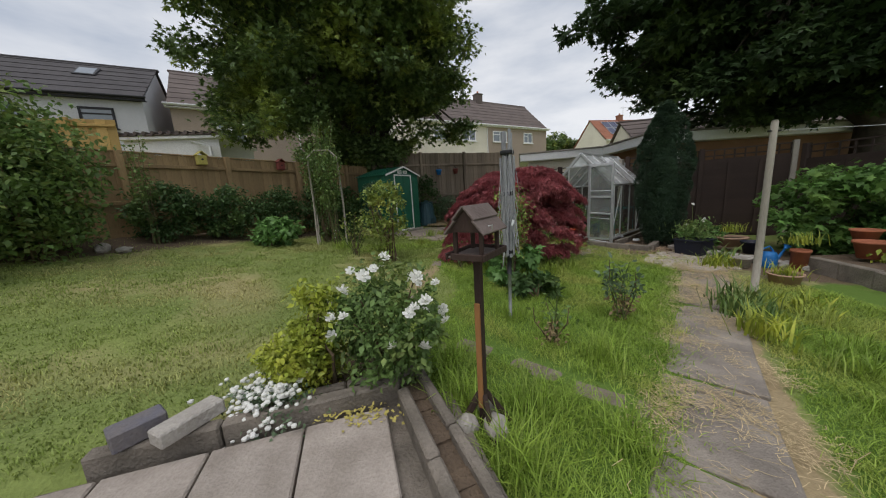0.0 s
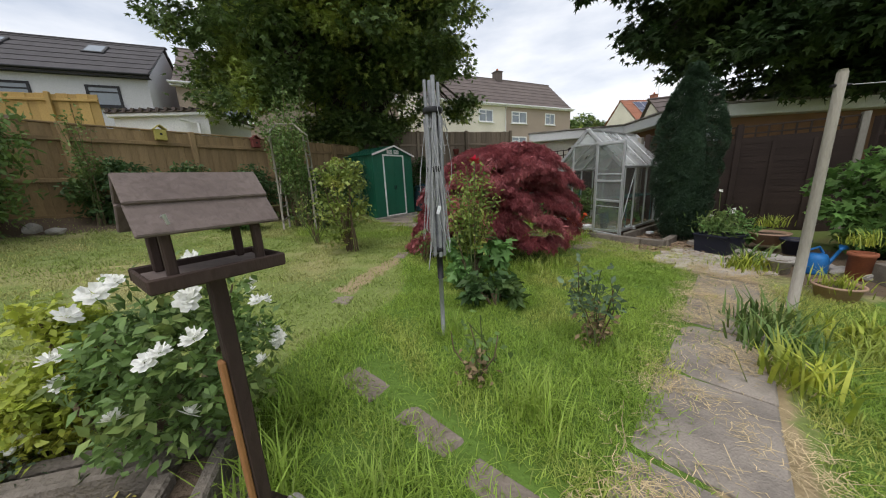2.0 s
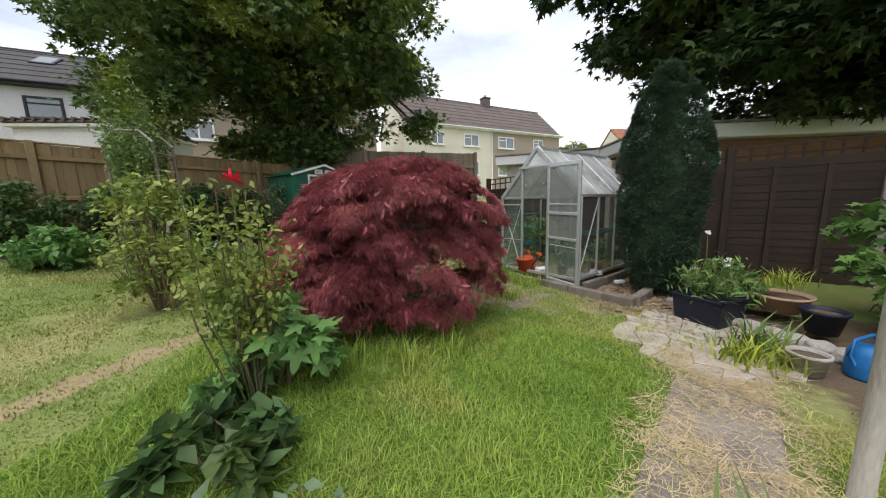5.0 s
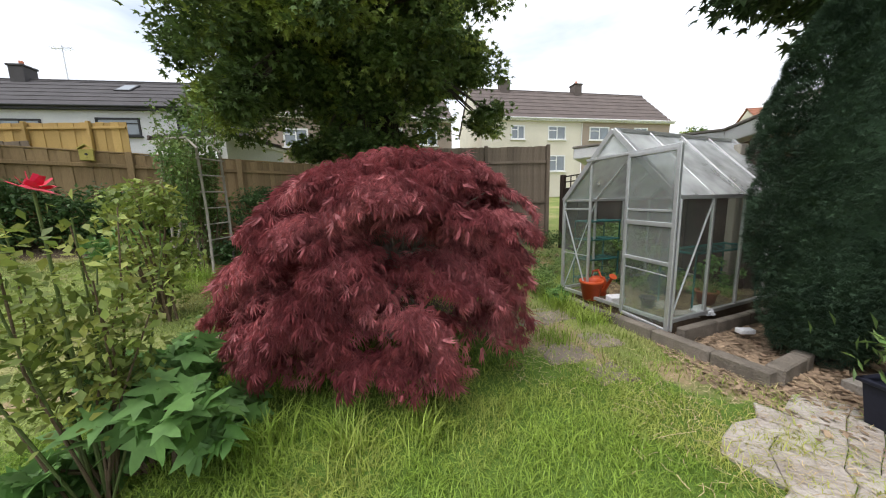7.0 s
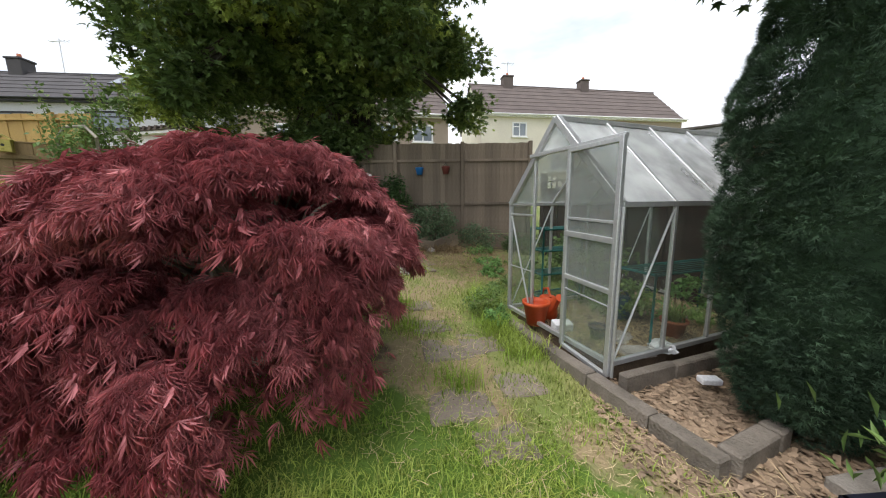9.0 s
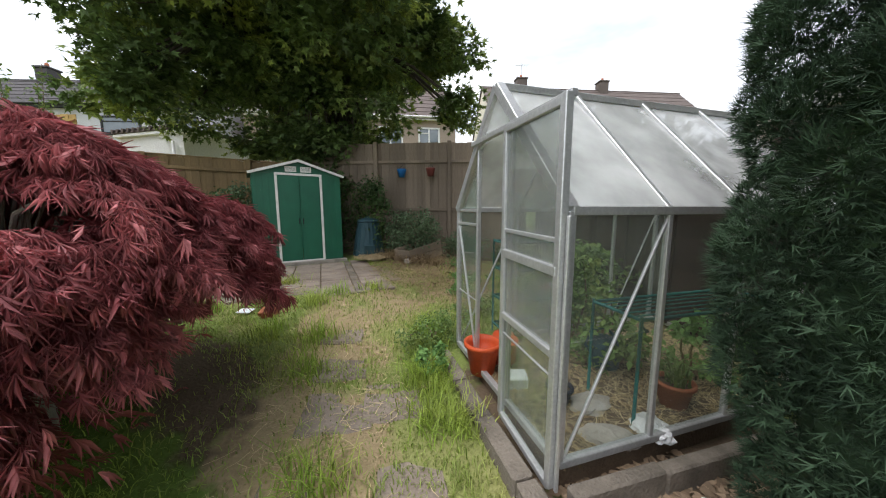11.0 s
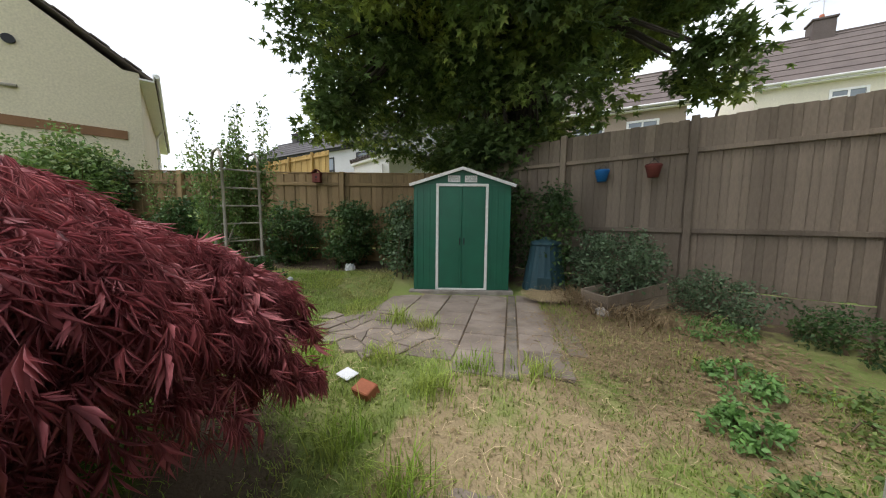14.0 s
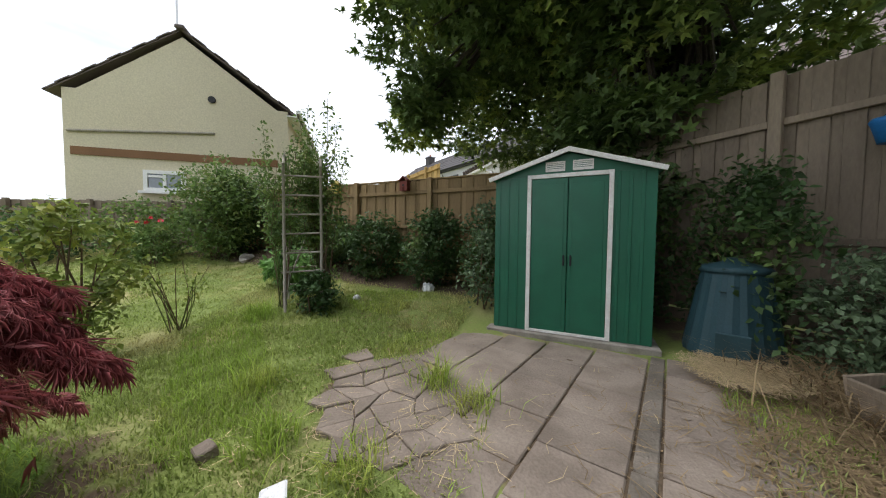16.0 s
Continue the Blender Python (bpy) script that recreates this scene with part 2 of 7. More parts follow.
M_PALECONC = material("pale_broken_concrete", (0.58, 0.53, 0.48), 0.97, (0.38, 0.33, 0.28), scale=4, amount=0.95, fine=50, bump=0.9)
M_DEAD = material("dead_leaf_litter", (0.3, 0.22, 0.12), 0.95, (0.17, 0.12, 0.065), scale=3, island=0.7, bump=0.0)
M_PETAL = material("white_petal", (0.86, 0.86, 0.82), 0.6, (0.78, 0.78, 0.7), scale=8, amount=0.4, bump=0.0, translucent=0.2)
M_RED = material("red_petal", (0.75, 0.035, 0.09), 0.5, (0.5, 0.015, 0.04), scale=9, bump=0.0)
M_STEM = material("brown_stem", (0.16, 0.11, 0.07), 0.9, (0.1, 0.09, 0.05), scale=12, fine=90)
M_GSTEM = material("green_stem", (0.12, 0.17, 0.05), 0.8, (0.1, 0.1, 0.05), scale=12, fine=90)
M_FENCE = material("fence_wood", (0.34, 0.235, 0.12), 0.9, (0.19, 0.135, 0.075), scale=1.6, amount=0.8, stretch=(1, 1, 0.25), fine=55, bump=0.35, piece=0.35, coords="Object")
M_FENCE2 = material("weathered_fence_wood", (0.25, 0.20, 0.15), 0.92, (0.14, 0.112, 0.085), scale=1.5, amount=0.85, stretch=(1, 1, 0.25), fine=55, bump=0.35, piece=0.35)
# brown stain, its colour lowered to stand in for the overhanging tree's shade
M_FENCE3 = material("shade_darkened_fence", (0.05, 0.034, 0.027), 0.85, (0.03, 0.021, 0.018), scale=2, stretch=(0.25, 1, 1), fine=60, piece=0.3)
M_POST = material("grey_post_wood", (0.36, 0.33, 0.28), 0.9, (0.2, 0.18, 0.14), scale=5, stretch=(1, 1, 0.2), fine=70, bump=0.4)
M_ALU = material("dull_aluminium", (0.62, 0.63, 0.63), 0.42, (0.5, 0.51, 0.52), scale=9, amount=0.5, metal=0.7, bump=0.05)
M_GLASS = glass_mat("greenhouse_glass", (0.42, 0.45, 0.40), 0.6, 0.06)
M_ROOFGLASS = glass_mat("dusty_roof_glass", (0.78, 0.8, 0.8), 0.5, 0.46)
M_POLY = glass_mat("ribbed_polycarbonate", (0.24, 0.25, 0.235), 0.5, 0.36)
M_GREEN = material("green_painted_steel", (0.014, 0.125, 0.07), 0.42, (0.012, 0.10, 0.058), scale=4, amount=0.6, fine=120, bump=0.03, spec=0.5)
M_WHITE = material("white_painted_trim", (0.78, 0.78, 0.75), 0.5, (0.62, 0.6, 0.55), scale=9, amount=0.6, bump=0.03)
M_BLACK = material("black_plastic", (0.02, 0.02, 0.022), 0.5, bump=0.05)
M_BIN = material("compost_bin_plastic", (0.028, 0.07, 0.085), 0.55, (0.02, 0.05, 0.06), scale=4, bump=0.04)
M_CONCRETE = material("concrete", (0.34, 0.31, 0.27), 0.95, (0.2, 0.18, 0.155), scale=5, amount=0.9, fine=70, bump=0.5, piece=0.25)
M_SLAB = material("paving_slab", (0.40, 0.35, 0.305), 0.95, (0.26, 0.225, 0.19), scale=3.5, amount=0.85, fine=60, bump=0.4, piece=0.3, coords="Object")
M_PAVE = material("old_brown_paving", (0.30, 0.25, 0.205), 0.97, (0.19, 0.155, 0.125), scale=3.0, amount=0.9, fine=60, bump=0.45, piece=0.3)
M_EDGE = material("edging_concrete", (0.23, 0.20, 0.165), 0.97, (0.12, 0.105, 0.085), scale=4, amount=0.9, fine=55, bump=0.7, piece=0.3)
M_TARMAC = material("path_concrete", (0.32, 0.28, 0.235), 0.97, (0.20, 0.175, 0.15), scale=4, amount=0.9, fine=80, bump=0.6, piece=0.2)
M_STONE = material("pale_stone", (0.42, 0.39, 0.35), 0.95, (0.26, 0.24, 0.21), scale=6, fine=50, bump=0.6)
M_TERRA = material("terracotta", (0.38, 0.13, 0.065), 0.85, (0.26, 0.1, 0.06), scale=6, fine=70, bump=0.15)
M_BUFF = material("buff_plastic_pot", (0.44, 0.29, 0.2), 0.75, (0.3, 0.2, 0.14), scale=5, bump=0.1)
M_ORANGE = material("orange_plastic", (0.55, 0.085, 0.025), 0.45, (0.42, 0.06, 0.02), scale=5, bump=0.02)
M_BLUE = material("blue_plastic", (0.02, 0.16, 0.42), 0.5, (0.015, 0.1, 0.3), scale=5, bump=0.02)
M_NAVY = material("dark_planter_plastic", (0.016, 0.018, 0.032), 0.55, (0.01, 0.01, 0.02), scale=5, bump=0.05)
M_DARKWOOD = material("dark_stained_wood", (0.055, 0.034, 0.026), 0.75, (0.03, 0.02, 0.017), scale=4, stretch=(1, 1, 0.3), fine=60, bump=0.35)
M_SHINGLE = material("bird_table_roof_board", (0.17, 0.135, 0.12), 0.85, (0.10, 0.075, 0.068), scale=4, stretch=(0.3, 1, 1), fine=60, bump=0.4)
M_PALEWOOD = material("orange_brown_wood", (0.36, 0.17, 0.06), 0.8, (0.25, 0.12, 0.05), scale=4, stretch=(1, 1, 0.2), fine=70, bump=0.2)
M_SOIL = material("dry_soil", (0.15, 0.11, 0.075), 1.0, (0.08, 0.06, 0.045), scale=7, fine=60, bump=0.9)
M_RENDER_CREAM = material("cream_render", (0.62, 0.565, 0.42), 0.95, (0.55, 0.49, 0.36), scale=0.5, fine=25, bump=0.25, coords="Object")
M_RENDER_PALE = material("pale_cream_render", (0.70, 0.655, 0.55), 0.95, (0.58, 0.54, 0.45), scale=0.6, fine=25, bump=0.2)
M_RENDER_TAN = material("tan_render", (0.36, 0.29, 0.235), 0.95, (0.3, 0.245, 0.2), scale=0.7, fine=25, bump=0.2)
M_RENDER_GREY = material("grey_white_render", (0.52, 0.52, 0.54), 0.95, (0.44, 0.44, 0.46), scale=0.6, fine=25, bump=0.2)
M_RENDER_WHITE = material("white_render", (0.72, 0.72, 0.71), 0.95, (0.6, 0.6, 0.58), scale=0.8, fine=25, bump=0.2)
M_BAND = material("brown_band_and_shaded_wall", (0.24, 0.13, 0.07), 0.9, scale=1, bump=0.1)
M_TILE = material("roof_tile", (0.135, 0.11, 0.10), 0.9, (0.085, 0.07, 0.064), scale=1.2, fine=20, bump=0.3, island=0.35)
M_TILE_DARK = material("dark_roof_tile", (0.075, 0.07, 0.072), 0.9, (0.05, 0.047, 0.048), scale=1.2, fine=20, bump=0.3, island=0.35)
M_TILE_RED = material("red_roof_tile", (0.30, 0.13, 0.08), 0.9, (0.2, 0.09, 0.06), scale=1.2, fine=20, bump=0.3, island=0.35)
M_PANE = material("window_pane", (0.20, 0.23, 0.26), 0.06, (0.10, 0.12, 0.14), scale=0.8, bump=0.0, spec=0.9)
M_SOLAR = material("solar_panel", (0.03, 0.035, 0.085), 0.15, (0.02, 0.025, 0.06), scale=1, bump=0.0, spec=0.8)
M_UPVC = material("white_upvc", (0.8, 0.8, 0.79), 0.4, (0.7, 0.7, 0.69), scale=3, amount=0.4, bump=0.0)
M_YELLOW_FENCE = material("new_fence_wood", (0.50, 0.345, 0.13), 0.9, (0.38, 0.25, 0.09), scale=1.5, fine=40, piece=0.3)
M_CORD = material("grey_plastic_cord", (0.42, 0.42, 0.43), 0.6, (0.28, 0.28, 0.28), scale=20, bump=0.0)
M_DRYER = material("galvanised_dryer_tube", (0.34, 0.345, 0.36), 0.5, (0.26, 0.265, 0.28), scale=10, metal=0.5, bump=0.03)
M_YBOX = material("yellow_bird_box", (0.5, 0.43, 0.12), 0.8, scale=6, bump=0.1)
M_RBOX = material("red_bird_box", (0.2, 0.055, 0.045), 0.8, scale=6, bump=0.1)
M_PLASTIC_WHITE = material("white_plastic", (0.82, 0.83, 0.84), 0.5, (0.68, 0.7, 0.72), scale=9, bump=0.1)
M_SHELF = material("green_shelf_frame", (0.02, 0.14, 0.13), 0.5, scale=8, bump=0.02)


# ---- ground ----
def ground_material():
    mt = material("garden_ground", (0.22, 0.27, 0.075), 1.0, (0.16, 0.21, 0.06), scale=0.9, amount=0.8, fine=45, bump=0.8, tip=(0.34, 0.31, 0.14), tip_scale=0.7)
    n, l = mt.node_tree.nodes, mt.node_tree.links
    bsdf = n["Principled BSDF"]
    old = bsdf.inputs["Base Color"].links[0].from_socket
    zone = n.new("ShaderNodeVertexColor")
    zone.layer_name = "zone"
    split = n.new("ShaderNodeSeparateColor")
    l.new(zone.outputs["Color"], split.inputs["Color"])
    tc = n.new("ShaderNodeTexCoord")
    ragged = n.new("ShaderNodeTexNoise")
    ragged.inputs["Scale"].default_value, ragged.inputs["Detail"].default_value = 5.0, 6
    l.new(tc.outputs["Object"], ragged.inputs["Vector"])
    fine = n.new("ShaderNodeTexNoise")
    fine.inputs["Scale"].default_value, fine.inputs["Detail"].default_value = 38.0, 4
    l.new(tc.outputs["Object"], fine.inputs["Vector"])
    colour = old
    for channel, c0, c1 in (("Red", (0.42, 0.33, 0.19), (0.27, 0.21, 0.12)), ("Green", (0.17, 0.125, 0.08), (0.085, 0.062, 0.042)), ("Blue", (0.13, 0.22, 0.035), (0.09, 0.15, 0.027))):
        shade = n.new("ShaderNodeMix")
        shade.data_type = "RGBA"
        shade.inputs["A"].default_value, shade.inputs["B"].default_value = (*c0, 1), (*c1, 1)
        l.new(fine.outputs["Fac"], shade.inputs["Factor"])
        edge = n.new("ShaderNodeMath")
        edge.operation = "ADD"
        l.new(split.outputs[channel], edge.inputs[0])
        l.new(ragged.outputs["Fac"], edge.inputs[1])
        cut = n.new("ShaderNodeMapRange")
        cut.inputs["From Min"].default_value, cut.inputs["From Max"].default_value = 0.88, 1.12
        l.new(edge.outputs["Value"], cut.inputs["Value"])
        m = n.new("ShaderNodeMix")
        m.data_type = "RGBA"
        l.new(cut.outputs["Result"], m.inputs["Factor"])
        l.new(colour, m.inputs["A"])
        l.new(shade.outputs["Result"], m.inputs["B"])
        colour = m.outputs["Result"]
    l.new(colour, bsdf.inputs["Base Color"])
    return mt


PATH_A, PATH_B = Vector((1.15, 0.2)), Vector((3.9, 4.45))


def band(x, y, p, q, half, soft=0.15):
    """1 along the line from p to q, 0 away from it."""
    d = np.array(q) - np.array(p)
    length = np.hypot(*d)
    d = d / length
    u, v = (x - p[0]) * d[0] + (y - p[1]) * d[1], (x - p[0]) * -d[1] + (y - p[1]) * d[0]
    away = np.maximum(np.abs(v), np.maximum(-u, u - length) + half)
    return 1 - step01(away, half - soft, half + soft)


def spot(x, y, cx, cy, r, soft=0.4):
    return 1 - step01(np.hypot(x - cx, y - cy), r - soft, r + soft)


def zones(x, y):
    """Dry straw, bare soil, long grass."""
    straw = np.maximum.reduce([band(x, y, (1.0, -0.3), (4.1, 4.7), 0.32), band(x, y, (2.6, 5.2), (0.4, 8.2), 0.55, 0.4), band(x, y, (3.2, 5.3), (4.4, 5.6), 0.7, 0.3), 0.75 * spot(x, y, 0.6, 9.2, 1.4), 0.6 * spot(x, y, -1.3, 8.3, 1.5), 0.8 * band(x, y, (-0.3, 9.2), (1.6, 10.6), 0.5, 0.8), 0.55 * spot(x, y, -3.2, 6.9, 0.9), band(x, y, (-0.9, 2.6), (-0.6, 4.6), 0.12), band(x, y, (-0.1, 1.5), (1.1, 0.6), 0.14)])
    patch = 0.5 + 0.5 * np.sin(4.1 * x + 1.7 * np.sin(2.3 * y)) * np.sin(3.7 * y + 1.3 * np.sin(2.9 * x))
    straw = straw * np.where(y > 5.0, 0.45 + 0.65 * patch, 1.0)
    left_border = band(x, y, (-7.4, 1.5), (-4.0, 9.6), 0.9, 0.35)
    soil = np.maximum.reduce([left_border, band(x, y, (-3.6, 10.0), (1.5, 12.5), 0.3, 1.1), spot(x, y, 4.8, 6.6, 1.2), spot(x, y, 5.6, 4.4, 1.3) * 0.8, 0.5 * spot(x, y, -0.1, 10.4, 1.0), spot(x, y, -0.95, 0.62, 0.55), 0.85 * spot(x, y, -1.05, 8.6, 1.15, 0.5), 0.7 * spot(x, y, -1.05, 7.3, 0.6, 0.4), spot(x, y, 0.55, 5.2, 1.25, 0.5), spot(x, y, 3.6, 7.6, 1.1)])
    tall = step01(x + 0.25 * np.sin(y * 1.7), -0.65, -0.35) * (1 - step01(x - 0.65 * (y - 0.4), 1.25, 1.5)) * step01(y + 0.5 * np.sin(1.3 * x), -3.6, -1.0) * (1 - step01(y, 5.2, 6.0))
    tall = np.maximum(tall, step01(x - 0.65 * (y - 0.4), 1.75, 2.0) * (1 - step01(y, 3.0, 4.0)) * (1 - step01(x + 0.5 * np.sin(1.9 * y), 4.2, 6.6)) * step01(y + 0.5 * np.sin(1.3 * x), -3.6, -0.5) * 0.9)
    return straw, soil, tall


def spaced(lo, hi, fine, far):
    inner = np.arange(lo, hi + fine / 2, fine)
    outer = fine * 1.0 * np.cumsum(1.22 ** np.arange(1, 40))
    outer = outer[outer < far]
    return np.concatenate([(lo - outer)[::-1], inner, hi + outer])


def build_ground():
    xs, ys = spaced(-8.5, 8.5, 0.11, 900), spaced(-3.0, 13.0, 0.11, 900)
    gx, gy = np.meshgrid(xs, ys)
    x, y = gx.ravel(), gy.ravel()
    rng = np.random.default_rng(3)
    near = (np.abs(x) < 9) & (y < 13.5) & (y > -4)
    z = lie(x, y) + near * rng.normal(0, 0.006, x.size)
    w, h = len(xs), len(ys)
    i = (np.arange(h - 1)[:, None] * w + np.arange(w - 1)[None, :]).ravel()
    ob = array_mesh("ground", np.stack([x, y, z], 1), np.stack([i, i + 1, i + w + 1, i + w], 1), ground_material(), smooth=True)
    s, d, t = zones(x, y)
    col = ob.data.color_attributes.new("zone", "FLOAT_COLOR", "POINT")
    inside = near.astype(float)
    col.data.foreach_set("color", np.stack([s * inside, d * inside, t * inside, np.ones_like(s)], 1).astype(np.float32).ravel())
    return tagged(ob, "garden ground of patchy lawn, long grass, dry straw and soil", "ground", kind="structure")


build_ground()


# ---- leaves and blades ----
def rotations(rng, n, droop=0.0, spread=1.0):
    """Random turns: yaw all round, tilt about the flat, then droop."""
    yaw, tilt, roll = rng.uniform(0, 2 * np.pi, n), rng.normal(droop, 0.6 * spread, n), rng.normal(0, 0.6 * spread, n)
    cy, sy, ct, st, cr, sr = np.cos(yaw), np.sin(yaw), np.cos(tilt), np.sin(tilt), np.cos(roll), np.sin(roll)
    m = np.empty((n, 3, 3))
    rx = np.stack([np.ones(n), np.zeros(n), np.zeros(n), np.zeros(n), cr, -sr, np.zeros(n), sr, cr], 1).reshape(n, 3, 3)
    ry = np.stack([ct, np.zeros(n), st, np.zeros(n), np.ones(n), np.zeros(n), -st, np.zeros(n), ct], 1).reshape(n, 3, 3)
    rz = np.stack([cy, -sy, np.zeros(n), sy, cy, np.zeros(n), np.zeros(n), np.zeros(n), np.ones(n)], 1).reshape(n, 3, 3)
    return rz @ ry @ rx


def scatter(name, places, size, shape, material_, parent=None, label="", seed=1, droop=0.3, spread=1.0, vary=0.3):
    """One mesh of many leaves of a shape (points, faces) at the places."""
    rng = np.random.default_rng(seed)
    pts, faces = np.array(shape[0], dtype=float), np.array(shape[1])
    n = len(places)
    r = rotations(rng, n, droop, spread)
    s = size * (1 + rng.uniform(-vary, vary, n))
    v = np.einsum("nij,kj->nki", r, pts) * s[:, None, None] + np.asarray(places)[:, None, :]
    f = faces[None, :, :] + (np.arange(n) * len(pts))[:, None, None]
    return array_mesh(name, v.reshape(-1, 3), f.reshape(-1, faces.shape[1]), material_, parent, label)


def set_leaves(name, places, axes, size, shape, material_, parent=None, label="", seed=1, jitter=0.4, vary=0.3):
    """One mesh of many leaves whose long axes follow the given directions."""
    rng = np.random.default_rng(seed)
    pts, faces = np.array(shape[0], dtype=float), np.array(shape[1])
    n = len(places)
    x = axes / np.maximum(np.linalg.norm(axes, axis=1), 1e-6)[:, None] + rng.normal(0, jitter, (n, 3))
    x /= np.linalg.norm(x, axis=1)[:, None]
    y = np.cross(np.array([0, 0, 1.0]) + rng.normal(0, 0.45, (n, 3)), x)
    y /= np.maximum(np.linalg.norm(y, axis=1), 1e-6)[:, None]
    r = np.stack([x, y, np.cross(x, y)], 2)
    s = size * (1 + rng.uniform(-vary, vary, n))
    v = np.einsum("nij,kj->nki", r, pts) * s[:, None, None] + np.asarray(places)[:, None, :]
    f = faces[None, :, :] + (np.arange(n) * len(pts))[:, None, None]
    return array_mesh(name, v.reshape(-1, 3), f.reshape(-1, faces.shape[1]), material_, parent, label)


OVAL = ([(0, 0, 0), (0.4, 0.28, 0.05), (1, 0, -0.08), (0.4, -0.28, 0.05)], [(0, 3, 2), (0, 2, 1)])


def fingers(count=7, width=0.036):
    pts, faces = [], []
    for k in range(count):
        a = (k - (count - 1) / 2) * 0.42
        reach = 1.0 - 0.09 * abs(k - (count - 1) / 2)
        dx, dy = math.cos(a), math.sin(a)
        b = len(pts)
        pts += [(0, 0, 0), (0.5 * reach * dx - width * dy, 0.5 * reach * dy + width * dx, -0.10), (reach * dx, reach * dy, -0.48), (0.5 * reach * dx + width * dy, 0.5 * reach * dy - width * dx, -0.10)]
        faces += [(b, b + 3, b + 2), (b, b + 2, b + 1)]
    return pts, faces


def star_leaf():
    """A flat leaf of five pointed lobes."""
    pts, faces = [], []
    for a, reach in ((-118, 0.5), (-58, 0.72), (0, 0.85), (58, 0.72), (118, 0.5)):
        c, q = math.cos(radians(a)), math.sin(radians(a))
        b = len(pts)
        pts += [(0.2 + 0.24 * q, -0.24 * c, 0.03), (0.2 + reach * c, reach * q, -0.16 * reach), (0.2 - 0.24 * q, 0.24 * c, 0.03)]
        faces.append((b, b + 1, b + 2))
    return pts, faces


FINGERED = fingers(5, 0.023)
STAR = star_leaf()
TUFT = ([(0, 0.05, 0), (0, -0.05, 0), (1, 0, 0), (0.1, 0.05, 0.02), (0.1, -0.05, 0.02), (0.8, 0.42, 0.06), (0.8, -0.42, -0.04)], [(0, 1, 2), (3, 4, 5), (3, 4, 6)])


def palmate():
    """A five-lobed pointed leaf as a fan."""
    tips = [(-128, 0.55), (-95, 0.34), (-60, 0.84), (-34, 0.42), (-14, 0.72), (0, 1.0), (14, 0.72), (34, 0.42), (60, 0.84), (95, 0.34), (128, 0.55)]
    pts = [(0.0, 0.0, 0.02)] + [(r * math.cos(radians(a)) + 0.15, r * math.sin(radians(a)), -0.12 * r) for a, r in tips]
    return pts, [(0, k, k + 1) for k in range(1, len(tips))]


PALMATE = palmate()


def shell(rng, n, inner=0.6):
    """Points in the outer part of a ball."""
    d = rng.normal(size=(n, 3))
    d /= np.linalg.norm(d, axis=1)[:, None]
    return d * rng.uniform(inner ** 3, 1, n)[:, None] ** (1 / 3)


def clumps(rng, centre, radii, count, size, leaves, inner=0.55, flat=0.7, keep=None):
    """Leaf places in many clumps spread through an ellipsoid."""
    c = shell(rng, count, inner) * np.array(radii) + np.array(centre)
    if keep is not None:
        c = c[keep(c)]
    n = len(c)
    s = size * rng.uniform(0.6, 1.35, n)
    p = shell(rng, n * leaves, 0.35).reshape(n, leaves, 3) * s[:, None, None] * np.array([1, 1, flat]) + c[:, None, :]
    return p.reshape(-1, 3), c


def shrub(name, at, radii, leaves, size, mat_, label, category="shrub", seed=1, shape=OVAL, stems=6, stem_mat=None, droop=0.3, clump=0.3, group=""):
    """A leafy bush on stems."""
    rng = np.random.default_rng(seed)
    z0 = g(at[0], at[1])
    t = thing(name, (at[0], at[1], z0), label, category, group)
    centre = (at[0], at[1], z0 + radii[2] * 0.95)
    count = max(10, leaves // 40)
    p, c = clumps(rng, centre, radii, count, clump * max(radii), 40, inner=0.45)
    p = p[p[:, 2] > lie(p[:, 0], p[:, 1]) + 0.02]
    scatter("foliage", p, size, shape, mat_, t, seed=seed, droop=droop)
    for k in range(stems):
        bm = bmesh.new()
        q = c[k % len(c)]
        b = Vector((at[0] + rng.normal(0, 0.05), at[1] + rng.normal(0, 0.05), z0 - 0.03))
        e = Vector(q)
        m = b.lerp(e, 0.5) + Vector((rng.normal(0, 0.05), rng.normal(0, 0.05), 0.08))
        tube(bm, [b, m, e], [0.014, 0.01, 0.004], 5, False)
        part("stem", bm, stem_mat or M_STEM, t)
    return t


